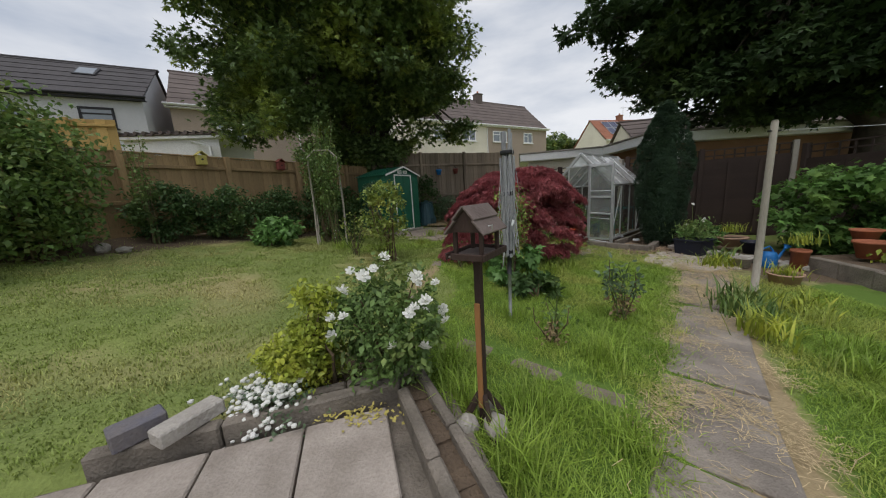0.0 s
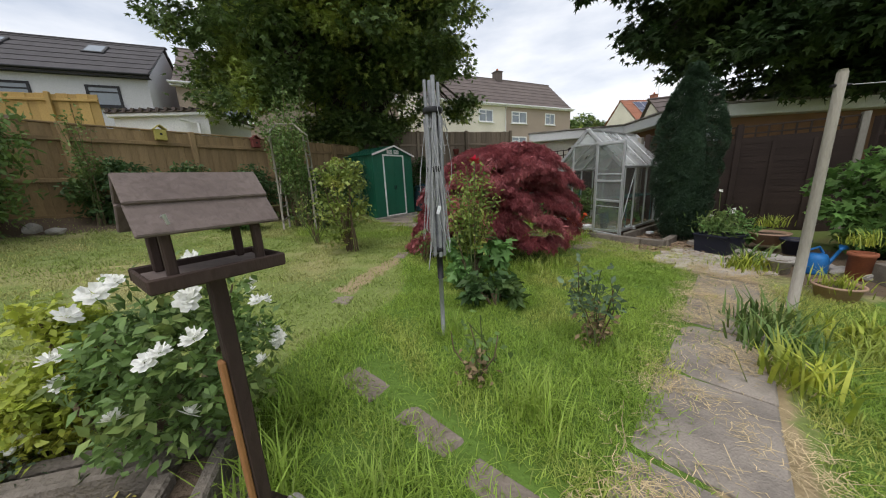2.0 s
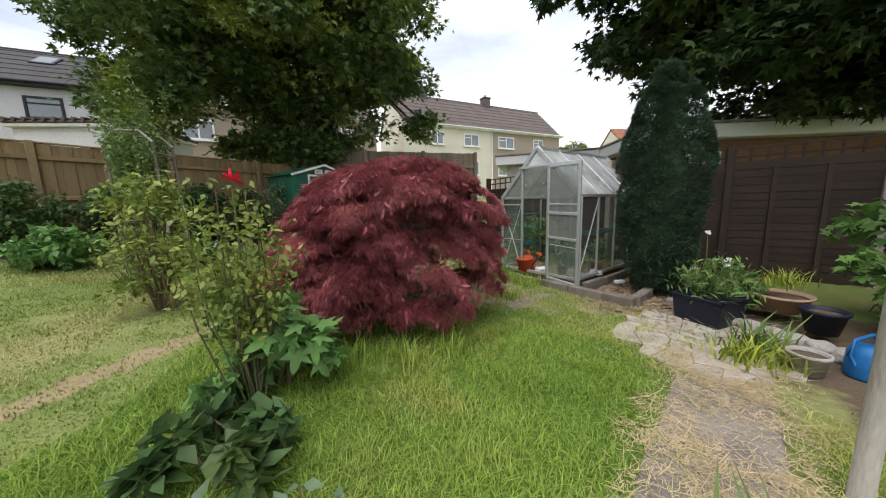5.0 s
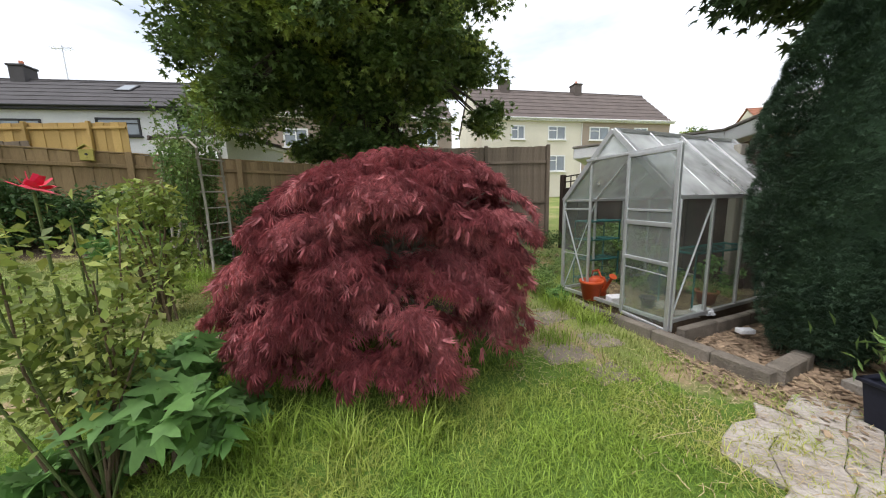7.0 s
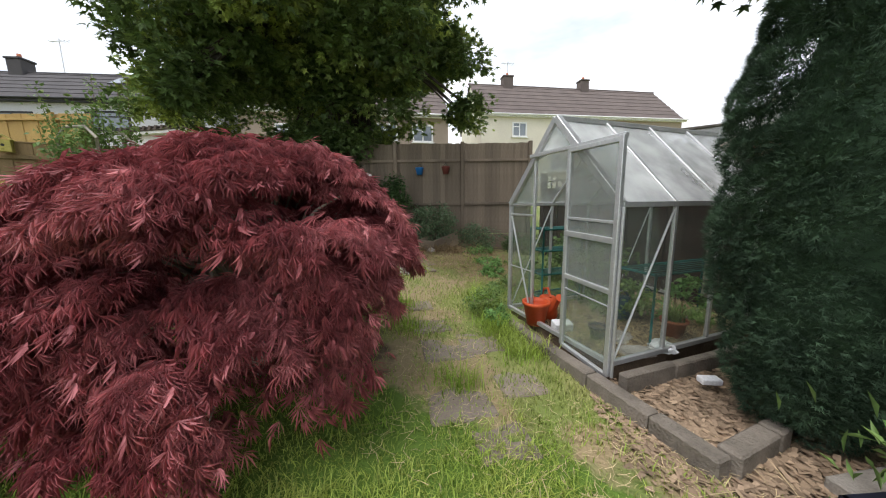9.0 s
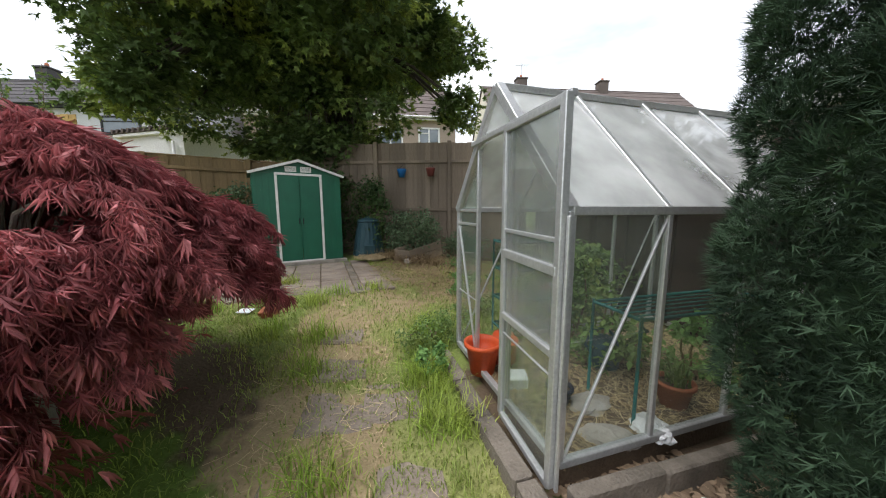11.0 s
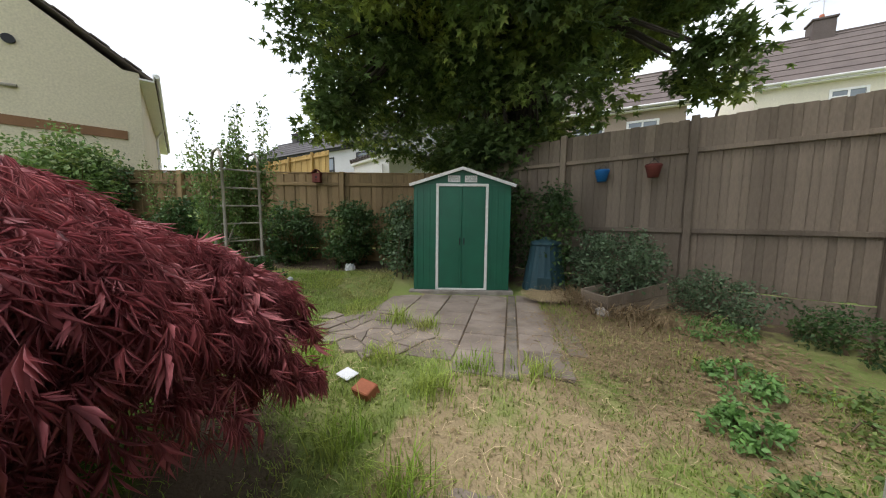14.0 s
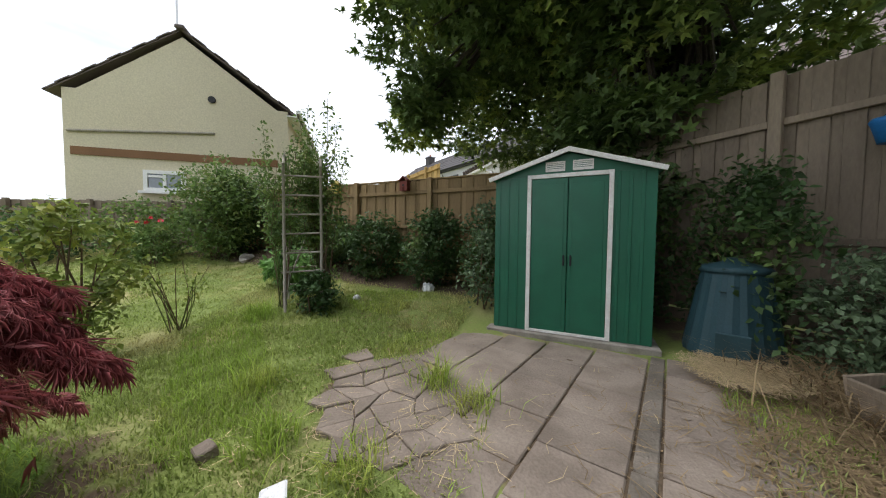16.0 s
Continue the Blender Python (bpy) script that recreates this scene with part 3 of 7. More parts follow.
# ---- fences ----
def board_fence(name, p, q, top, low_drop, mat_, label, board=0.10, rails_on=1, posts=1.83, below=None, rail_z=(0.12, 1.0, 1.72), cap=False):
    """Upright boards on posts and rails. rails_on: the side, +1 left of the run or -1, that shows the rails."""
    d = Vector((q[0] - p[0], q[1] - p[1]))
    length = d.length
    m = along(p, q)
    t = thing(name, (p[0], p[1], g(*p)), label, "fence", kind="structure")
    height = top - low_drop
    rng = random.Random(len(name) + int(length * 10))
    bm = bmesh.new()
    box(bm, (-0.012, -0.008, 0), (board + 0.012, 0.008, height), None, 0.004)
    me = bpy.data.meshes.new("board")
    bm.to_mesh(me)
    bm.free()
    me.materials.append(mat_)
    n = int(length / board)
    inv = world_of(t).inverted()
    for k in range(n):
        ob = new("board", me)
        ob.parent, ob.matrix_parent_inverse = t, inv
        ob.matrix_basis = m @ pose(k * board, rng.uniform(-0.001, 0.001) - 0.010 + 0.019 * (k % 2), low_drop + rng.uniform(-0.012, 0.012), 0, rng.uniform(-0.25, 0.25), 0)
    for z in rail_z:
        bm = bmesh.new()
        box(bm, (0, rails_on * 0.024, top - height + z), (length, rails_on * 0.062, top - height + z + 0.07), m, 0.006)
        part("rail", bm, mat_, t)
    s = 0.0
    while s <= length + 0.01:
        bm = bmesh.new()
        x, y = p[0] + d.x * s / length, p[1] + d.y * s / length
        box(bm, (s - 0.05, rails_on * 0.02, g(x, y) - 0.15), (s + 0.05, rails_on * 0.115, top + 0.03), m, 0.008)
        part("fence_post", bm, mat_, t)
        s += posts
    bm = bmesh.new()
    box(bm, (0, -0.012, low_drop - 0.6), (length, 0.012, low_drop - 0.015), m, 0.004)
    part("gravel_board", bm, mat_, t)
    if cap:
        bm = bmesh.new()
        box(bm, (0, -0.03, top + 0.002), (length, 0.05, top + 0.03), m, 0.005)
        part("capping", bm, mat_, t)
    return t


board_fence("fence_west", (-7.35, 2.5), (-3.75, 10.2), 2.42, 0.72, M_FENCE, "tan close-board timber garden fence with posts and rails", board=0.125, rails_on=-1, rail_z=(0.1, 0.72, 1.42), cap=True)
board_fence("fence_north", (-3.6, 10.25), (1.5, 12.75), 2.92, 0.4, M_FENCE2, "weathered grey-brown close-board timber fence behind the shed", board=0.105, rails_on=-1, posts=1.88, rail_z=(0.82, 2.02))
board_fence("old_fence", (-7.4, 2.4), (-6.9, -6.0), 2.15, 0.6, M_FENCE2, "old silvered timber fence beside the lawn", board=0.14, rails_on=1, posts=2.0, rail_z=(0.2, 1.25))


def lap_panel_fence(name, p, q, top, panel=1.83):
    """Horizontal lap panels, coloured dark for shade, with a trellis topping and posts."""
    d = Vector((q[0] - p[0], q[1] - p[1]))
    length = d.length
    m = along(p, q)
    low = g(*p) + 0.05
    t = thing(name, (p[0], p[1], g(*p)), "brown stained lap fence with a trellis top, coloured darker for the tree's shade", "fence", kind="structure")
    n = max(1, round(length / panel))
    w = length / n
    for k in range(n):
        z = low - 0.3
        while z < top - 0.38:
            bm = bmesh.new()
            box(bm, (k * w + 0.05, -0.012, z), (k * w + w - 0.05, 0.006, z + 0.145), m @ pose(0, 0, 0, 2.0, 0, 0))
            part("lap_board", bm, M_FENCE3, t)
            z += 0.13
        for s in (0.33, 0.67):
            bm = bmesh.new()
            box(bm, (k * w + w * s - 0.03, -0.09, low), (k * w + w * s + 0.03, -0.06, top - 0.36), m)
            part("batten", bm, M_FENCE3, t)
        for i in range(9):
            bm = bmesh.new()
            x = k * w + 0.06 + (w - 0.12) * i / 8
            box(bm, (x - 0.014, -0.02, top - 0.37), (x + 0.014, 0.0, top), m)
            part("trellis_slat", bm, M_FENCE3, t)
        for z in (top - 0.36, top - 0.18, top - 0.03):
            bm = bmesh.new()
            box(bm, (k * w + 0.04, -0.038, z), (k * w + w - 0.04, -0.021, z + 0.03), m)
            part("trellis_slat", bm, M_FENCE3, t)
    for k in range(n + 1):
        bm = bmesh.new()
        box(bm, (k * w - 0.05, -0.11, low - 0.4), (k * w + 0.05, 0.03, top + 0.04), m, 0.008)
        part("fence_post", bm, M_POST if k == n else M_FENCE3, t)
    return t


lap_panel_fence("fence_east", (2.0, 12.2), (4.6, 8.7), 1.95)
lap_panel_fence("fence_southeast", (4.7, 8.6), (7.7, 7.0), 2.0)
lap_panel_fence("fence_far_east", (7.9, 6.9), (9.2, 1.0), 1.9)


# ---- houses ----
def window(parent, m, x, z, w, h, mat_frame, lights=2, name="window"):
    """A window with frame, mullions, sill and panes on the wall plane y = 0, facing -y."""
    win = thing(name, (0, 0, 0))
    win.parent = parent
    win.matrix_parent_inverse = world_of(parent).inverted()
    f = 0.1
    for lo, hi in (((x, z), (x + w, z + f)), ((x, z + h - f), (x + w, z + h)), ((x, z + f), (x + f, z + h - f)), ((x + w - f, z + f), (x + w, z + h - f))):
        bm = bmesh.new()
        box(bm, (lo[0], -0.05, lo[1]), (hi[0], 0.03, hi[1]), m)
        part("frame_bar", bm, mat_frame, win)
    for k in range(1, lights):
        bm = bmesh.new()
        c = x + w * k / lights
        box(bm, (c - 0.04, -0.045, z + f), (c + 0.04, 0.02, z + h - f), m)
        part("mullion", bm, mat_frame, win)
    bm = bmesh.new()
    box(bm, (x + f, -0.043, z + h * 0.66), (x + w / lights - 0.04, 0.02, z + h * 0.66 + 0.06), m)
    part("transom", bm, mat_frame, win)
    for k in range(lights):
        bm = bmesh.new()
        box(bm, (x + f + (w - 2 * f) * k / lights + 0.01, -0.016, z + f), (x + f + (w - 2 * f) * (k + 1) / lights - 0.01, -0.006, z + h - f), m)
        part("pane", bm, M_PANE, win)
    bm = bmesh.new()
    box(bm, (x - 0.08, -0.14, z - 0.07), (x + w + 0.08, 0.02, z - 0.004), m)
    part("sill", bm, mat_frame, win)
    return win


def house(name, a, b, depth, base, eaves, ridge, walls, windows, label, tile=None, chimneys=(), frame=None, gutter=True, rooflights=(), aerial=(), fascia=None):
    """A gabled house whose front runs from a to b, facing the right-hand side of that run. walls: (from share, to share, material)."""
    frame, tile, fascia = frame or M_UPVC, tile or M_TILE, fascia or M_UPVC
    m = along(a, b)
    length = math.hypot(b[0] - a[0], b[1] - a[1])
    t = thing(name, (a[0], a[1], base), label, "house")
    th = 0.3
    for s0, s1, mt in walls:
        x0, x1 = length * s0, length * s1
        bm = bmesh.new()
        box(bm, (x0, 0, base - 1.5), (x1, th, eaves), m)
        box(bm, (x0, depth - th, base - 1.5), (x1, depth, eaves), m)
        part("wall", bm, mt, t)
    for x, mt in ((0.0, walls[0][2]), (length - th, walls[-1][2])):
        bm = bmesh.new()
        outline = [(th, base - 1.5), (depth - th, base - 1.5), (depth - th, eaves), (depth / 2, ridge - 0.12), (th, eaves)]
        near = [bm.verts.new((x + 0.002, y, z)) for y, z in outline]
        far = [bm.verts.new((x + th - 0.002, y, z)) for y, z in outline]
        bm.faces.new(near[::-1])
        bm.faces.new(far)
        for k in range(5):
            bm.faces.new((near[k], near[(k + 1) % 5], far[(k + 1) % 5], far[k]))
        bmesh.ops.transform(bm, matrix=m, verts=bm.verts)
        bmesh.ops.recalc_face_normals(bm, faces=bm.faces)
        part("gable_wall", bm, mt, t)
    # two roof slopes of lapped tile courses
    over, rise = 0.35, ridge - eaves
    run = depth / 2
    slope = math.hypot(run, rise)
    ang = math.degrees(math.atan2(rise, run))
    for side in (0, 1):
        slope_part = thing("roof_slope")
        slope_part.parent, slope_part.matrix_parent_inverse = t, world_of(t).inverted()
        base_m = m @ (pose(-0.1, -0.02, eaves + 0.02, ang, 0, 0) if side == 0 else pose(length + 0.1, depth + 0.02, eaves + 0.02, ang, 0, 180))
        courses = int((slope + over) / 0.34)
        for k in range(courses + 1):
            y = -over + k * 0.34
            bm = bmesh.new()
            box(bm, (0, y, 0.02 + 0.028 * (k % 2)), (length + 0.2, max(y + 0.1, min(y + 0.38, slope)), 0.046 + 0.028 * (k % 2)), base_m)
            part("tile_course", bm, tile, slope_part)
        bm = bmesh.new()
        box(bm, (0.02, -over + 0.02, -0.012), (length + 0.18, slope - 0.02, 0.015), base_m)
        part("underlay", bm, tile, slope_part)
        if side == 0 and rooflights:
            for x, y in rooflights:
                rl = thing("rooflight", (0, 0, 0))
                rl.parent, rl.matrix_parent_inverse = t, world_of(t).inverted()
                bm = bmesh.new()
                box(bm, (x, y, 0.04), (x + 0.9, y + 1.1, 0.14), base_m, 0.02)
                part("frame", bm, M_BLACK, rl)
                bm = bmesh.new()
                box(bm, (x + 0.1, y + 0.1, 0.12), (x + 0.8, y + 1.0, 0.145), base_m)
                part("pane", bm, M_PANE, rl)
    bm = bmesh.new()
    box(bm, (-0.2, depth / 2 - 0.12, ridge + 0.02), (length + 0.2, depth / 2 + 0.12, ridge + 0.14), m, 0.03)
    part("ridge_tiles", bm, tile, t)
    bm = bmesh.new()
    box(bm, (-0.2, -0.30, eaves - 0.22), (length + 0.2, -0.27, eaves + 0.0), m)
    box(bm, (-0.2, -0.27, eaves - 0.22), (length + 0.2, -0.003, eaves - 0.18), m)
    part("fascia", bm, fascia, t)
    if gutter:
        bm = bmesh.new()
        tube(bm, [m @ Vector((-0.25, -0.36, eaves - 0.06)), m @ Vector((length + 0.25, -0.36, eaves - 0.06))], 0.06, 8)
        part("gutter", bm, fascia, t)
        bm = bmesh.new()
        tube(bm, [m @ Vector((length * 0.5, -0.34, eaves - 0.08)), m @ Vector((length * 0.5, -0.09, eaves - 0.5)), m @ Vector((length * 0.5, -0.09, base))], 0.04, 8)
        part("downpipe", bm, fascia, t)
    for k, (c, w) in enumerate(chimneys):
        ch = thing("chimney", (0, 0, 0))
        ch.parent, ch.matrix_parent_inverse = t, world_of(t).inverted()
        bm = bmesh.new()
        box(bm, (c, depth / 2 - 0.4, ridge - 0.8), (c + w, depth / 2 + 0.4, ridge + 0.75), m, 0.02)
        box(bm, (c - 0.06, depth / 2 - 0.46, ridge + 0.755), (c + w + 0.06, depth / 2 + 0.46, ridge + 0.87), m, 0.02)
        part("flue", bm, tile, ch)
        bm = bmesh.new()
        lathe(bm, [(0.12, 0), (0.1, 0.3)], m @ Vector((c + w / 2, depth / 2, ridge + 0.875)), 10)
        part("chimney_pot", bm, M_TERRA, ch)
    for c in aerial:
        bm = bmesh.new()
        tube(bm, [m @ Vector((c, depth / 2 + 0.3, ridge - 0.2)), m @ Vector((c, depth / 2 + 0.3, ridge + 2.3))], 0.03, 6)
        tube(bm, [m @ Vector((c - 0.6, depth / 2 + 0.3, ridge + 2.1)), m @ Vector((c + 0.6, depth / 2 + 0.3, ridge + 2.2))], 0.02, 6)
        for k in range(5):
            tube(bm, [m @ Vector((c - 0.5 + 0.25 * k, depth / 2 + 0.05, ridge + 2.12)), m @ Vector((c - 0.5 + 0.25 * k, depth / 2 + 0.55, ridge + 2.12))], 0.012, 5)
        part("aerial", bm, M_ALU, t)
    for x, z, w, h, lights in windows:
        window(t, m, x, z, w, h, frame, lights)
    return t, m


house("terrace_house", (-5.4, 28.0), (9.6, 38.7), 7.4, 3.2, 8.35, 11.75, [(0, 0.5, M_RENDER_PALE), (0.5, 1, M_RENDER_TAN)],
      [(2.6, 6.6, 1.25, 1.15, 2), (6.0, 6.6, 1.7, 1.15, 2), (10.0, 6.6, 2.0, 1.15, 2), (14.6, 6.6, 1.4, 1.15, 2), (2.4, 3.9, 1.8, 1.3, 2), (6.0, 3.9, 1.7, 1.4, 2), (10.0, 3.9, 2.0, 1.4, 2), (14.4, 3.9, 1.6, 1.3, 2)],
      "two-storey semi-detached houses in cream and tan render with brown tiled roof", chimneys=((3.0, 0.9), (10.6, 0.8)), aerial=(3.6,))
house("velux_terrace", (-36.0, 2.0), (-16.9, 14.4), 7.0, 1.6, 7.2, 9.65, [(0, 0.35, M_RENDER_TAN), (0.35, 1, M_RENDER_GREY)],
      [(1.5, 5.4, 1.6, 1.1, 2), (4.6, 5.4, 1.6, 1.1, 2), (8.2, 5.4, 1.6, 1.1, 2), (11.6, 5.4, 2.0, 1.1, 2), (16.2, 5.6, 2.2, 1.0, 1), (20.3, 5.6, 1.3, 1.0, 1), (16.0, 2.2, 2.0, 1.2, 2)],
      "grey-rendered two-storey terrace with rooflights in its dark tiled roof", chimneys=((3.0, 0.8), (9.5, 0.8)), rooflights=((16.0, 2.4), (19.8, 2.4)), aerial=(6.0, 12.0), fascia=M_BLACK, tile=M_TILE_DARK, frame=M_BLACK)
house("brown_house", (-16.6, 15.6), (-6.2, 23.5), 7.0, 1.9, 7.2, 10.0, [(0, 1, M_RENDER_TAN)],
      [(2.0, 5.2, 1.5, 1.15, 2), (8.0, 5.4, 1.6, 1.15, 2), (10.6, 5.4, 1.4, 1.15, 2), (2.6, 2.6, 1.2, 1.1, 1)],
      "brown-rendered two-storey house with white windows and tiled roof", chimneys=((4.0, 0.8),))
house("gable_house", (-8.8, 2.8), (-20.4, -0.37), 5.5, 0.8, 5.2, 7.12, [(0, 1, M_RENDER_CREAM)],
      [], "cream-rendered house with a plain gable end", chimneys=(), aerial=(0.4,))
GABLE = bpy.data.objects["gable_house"]
MG = pose(-8.798, 2.8, 0, 0, 0, -74.7)


def gable_details():
    """Band, ledge, vent and window on the plain gable; x runs south along it, +y outward."""
    bm = bmesh.new()
    box(bm, (0.3, 0.004, 3.42), (5.35, 0.03, 3.64), MG)
    part("painted_band", bm, M_BAND, GABLE)
    bm = bmesh.new()
    tube(bm, [MG @ Vector((2.0, 0.03, 4.3)), MG @ Vector((5.4, 0.03, 4.05))], 0.035, 6)
    part("cable_conduit", bm, M_POST, GABLE)
    bm = bmesh.new()
    tube(bm, [MG @ Vector((2.05, -0.02, 5.3)), MG @ Vector((2.05, 0.04, 5.3))], 0.10, 14)
    part("round_vent", bm, M_BLACK, GABLE)
    window(GABLE, MG @ pose(3.75, 0.03, 0, 0, 0, 180), 0, 2.5, 1.0, 0.6, M_UPVC, 2)


gable_details()
house("solar_house", (21.0, 49.0), (33.5, 53.0), 7.6, 4.0, 8.0, 11.5, [(0, 1, M_RENDER_PALE)], [], "far house with solar panels on a red tiled roof", tile=M_TILE_RED, chimneys=((5.2, 0.7),), aerial=(6.5,))


def solar_panels():
    sh = bpy.data.objects["solar_house"]
    m = along((21.0, 49.0), (33.5, 53.0)) @ pose(0, 0, 8.02, math.degrees(math.atan2(3.5, 3.8)), 0, 0)
    for i in range(7):
        for j in range(2):
            pn = thing("solar_panel")
            pn.parent, pn.matrix_parent_inverse = sh, world_of(sh).inverted()
            bm = bmesh.new()
            box(bm, (1.6 + i * 1.3, 1.2 + j * 1.75, 0.12), (2.84 + i * 1.3, 2.9 + j * 1.75, 0.16), m)
            part("cell_sheet", bm, M_SOLAR, pn)
            bm = bmesh.new()
            for lo, hi in (((0, 0), (1.26, 0.04)), ((0, 1.68), (1.26, 1.72)), ((0, 0.04), (0.04, 1.68)), ((1.22, 0.04), (1.26, 1.68))):
                box(bm, (1.59 + i * 1.3 + lo[0], 1.19 + j * 1.75 + lo[1], 0.13), (1.59 + i * 1.3 + hi[0], 1.19 + j * 1.75 + hi[1], 0.175), m)
            part("rim", bm, M_ALU, pn)


solar_panels()


def flat_building(name, a, b, depth, base, top, wall, label, roof_mat, fascia=0.3, over=0.35):
    m = along(a, b)
    length = math.hypot(b[0] - a[0], b[1] - a[1])
    t = thing(name, (a[0], a[1], base), label, "outbuilding")
    bm = bmesh.new()
    box(bm, (0, 0, base - 0.6), (length, 0.2, top - fascia), m)
    box(bm, (0, 0.2, base - 0.6), (0.2, depth, top - fascia), m)
    box(bm, (length - 0.2, 0.2, base - 0.6), (length, depth, top - fascia), m)
    box(bm, (0.2, depth - 0.2, base - 0.6), (length - 0.2, depth, top - fascia), m)
    part("wall", bm, wall, t)
    bm = bmesh.new()
    box(bm, (-over, -over, top - fascia + 0.004), (length + over, depth + over, top), m, 0.02)
    part("fascia", bm, M_UPVC, t)
    bm = bmesh.new()
    box(bm, (-over - 0.03, -over - 0.03, top + 0.003), (length + over + 0.03, depth + over + 0.03, top + 0.06), m, 0.01)
    part("roof_sheet", bm, roof_mat, t)
    return t, m


GAR, mg = flat_building("garage", (2.6, 12.9), (8.4, 12.0), 6.0, -0.2, 2.75, M_RENDER_PALE, "flat-roofed cream garage with a white fascia behind the fence", M_CONCRETE)
window(GAR, mg, 3.0, 1.0, 1.2, 1.0, M_UPVC, 2)
# The band's brown on these walls stands in for shade beneath the tree.
BUN, mb = flat_building("flat_roofed_annexe", (6.0, 9.6), (12.5, 10.2), 4.0, -0.4, 2.75, M_BAND, "low outbuilding with a grey flat roof, its walls coloured brown for the tree's shade", M_CONCRETE)
window(BUN, mb, 0.35, 1.5, 0.9, 0.7, M_UPVC, 2)
house("bungalow", (9.0, 15.5), (22.0, 14.0), 8.0, -0.4, 2.6, 4.9, [(0, 1, M_RENDER_PALE)], [(2.0, 0.6, 1.6, 1.1, 2)], "low bungalow with a dark tiled roof", chimneys=())
LEAN, ml = flat_building("white_lean_to", (-12.0, 8.9), (-9.1, 9.7), 3.0, 1.2, 3.9, M_RENDER_WHITE, "white rendered lean-to with a dark corrugated roof", M_TILE, fascia=0.12, over=0.12)


def corrugation():
    for k in range(12):
        bm = bmesh.new()
        tube(bm, [ml @ Vector((0.0 + k * 0.26, -0.2, 3.99)), ml @ Vector((0.0 + k * 0.26, 3.1, 4.08))], 0.06, 8)
        part("roof_rib", bm, M_TILE, LEAN)
    bm = bmesh.new()
    tube(bm, [ml @ Vector((2.2, -0.16, 3.65)), ml @ Vector((2.75, -0.16, 3.5)), ml @ Vector((2.8, -0.16, 1.0))], 0.05, 8)
    part("downpipe", bm, M_UPVC, LEAN)


corrugation()
board_fence("neighbour_fence", (-18.0, 3.6), (-10.7, 7.7), 4.1, 2.5, M_YELLOW_FENCE, "new yellow timber fence up the slope", board=0.22, rails_on=-1, posts=1.83, rail_z=(0.3, 1.4))
board_fence("far_fence", (-26.0, -2.0), (-10.0, 5.6), 3.1, 1.5, M_FENCE2, "grey timber fence of a farther garden", board=0.2, rails_on=-1, posts=2.0, rail_z=(0.3, 1.4))


# ---- trees ----
def leaf_pads(rng, centre, radii, count, size, per, inner=0.6):
    """Leaf places and directions on many drooping, domed sprays spread over a crown, and the sprays' middles."""
    c = shell(rng, count, inner) * np.array(radii) + np.array(centre)
    m = 26
    out = (c - np.array(centre)) / np.array(radii)
    out[:, 2] *= 0.4
    v = rng.normal(size=(count, m, 3)) + 0.7 * out[:, None, :]
    v[:, :, 2] = np.abs(v[:, :, 2]) * 0.9 - 0.25
    v /= np.linalg.norm(v, axis=2)[:, :, None]
    s = size * rng.uniform(0.6, 1.35, count)[:, None, None]
    hub = c[:, None, :] + v * s * np.array([1, 1, 0.55]) * rng.uniform(0.55, 1.05, (count, m, 1))
    hub[:, :, 2:] -= 0.25 * s * np.clip(np.linalg.norm(v[:, :, :2], axis=2) - 0.6, 0, 1)[:, :, None]
    k = max(1, per // m)
    off = rng.normal(size=(count, m, k, 3)) * np.array([0.19, 0.19, 0.11]) * (0.6 + 0.4 * s[:, :, None, :])
    p = (hub[:, :, None, :] + off).reshape(-1, 3)
    d = (v[:, :, None, :] * 0.8 + off * 4 + np.array([0, 0, -0.45])).reshape(-1, 3)
    return p, d, c


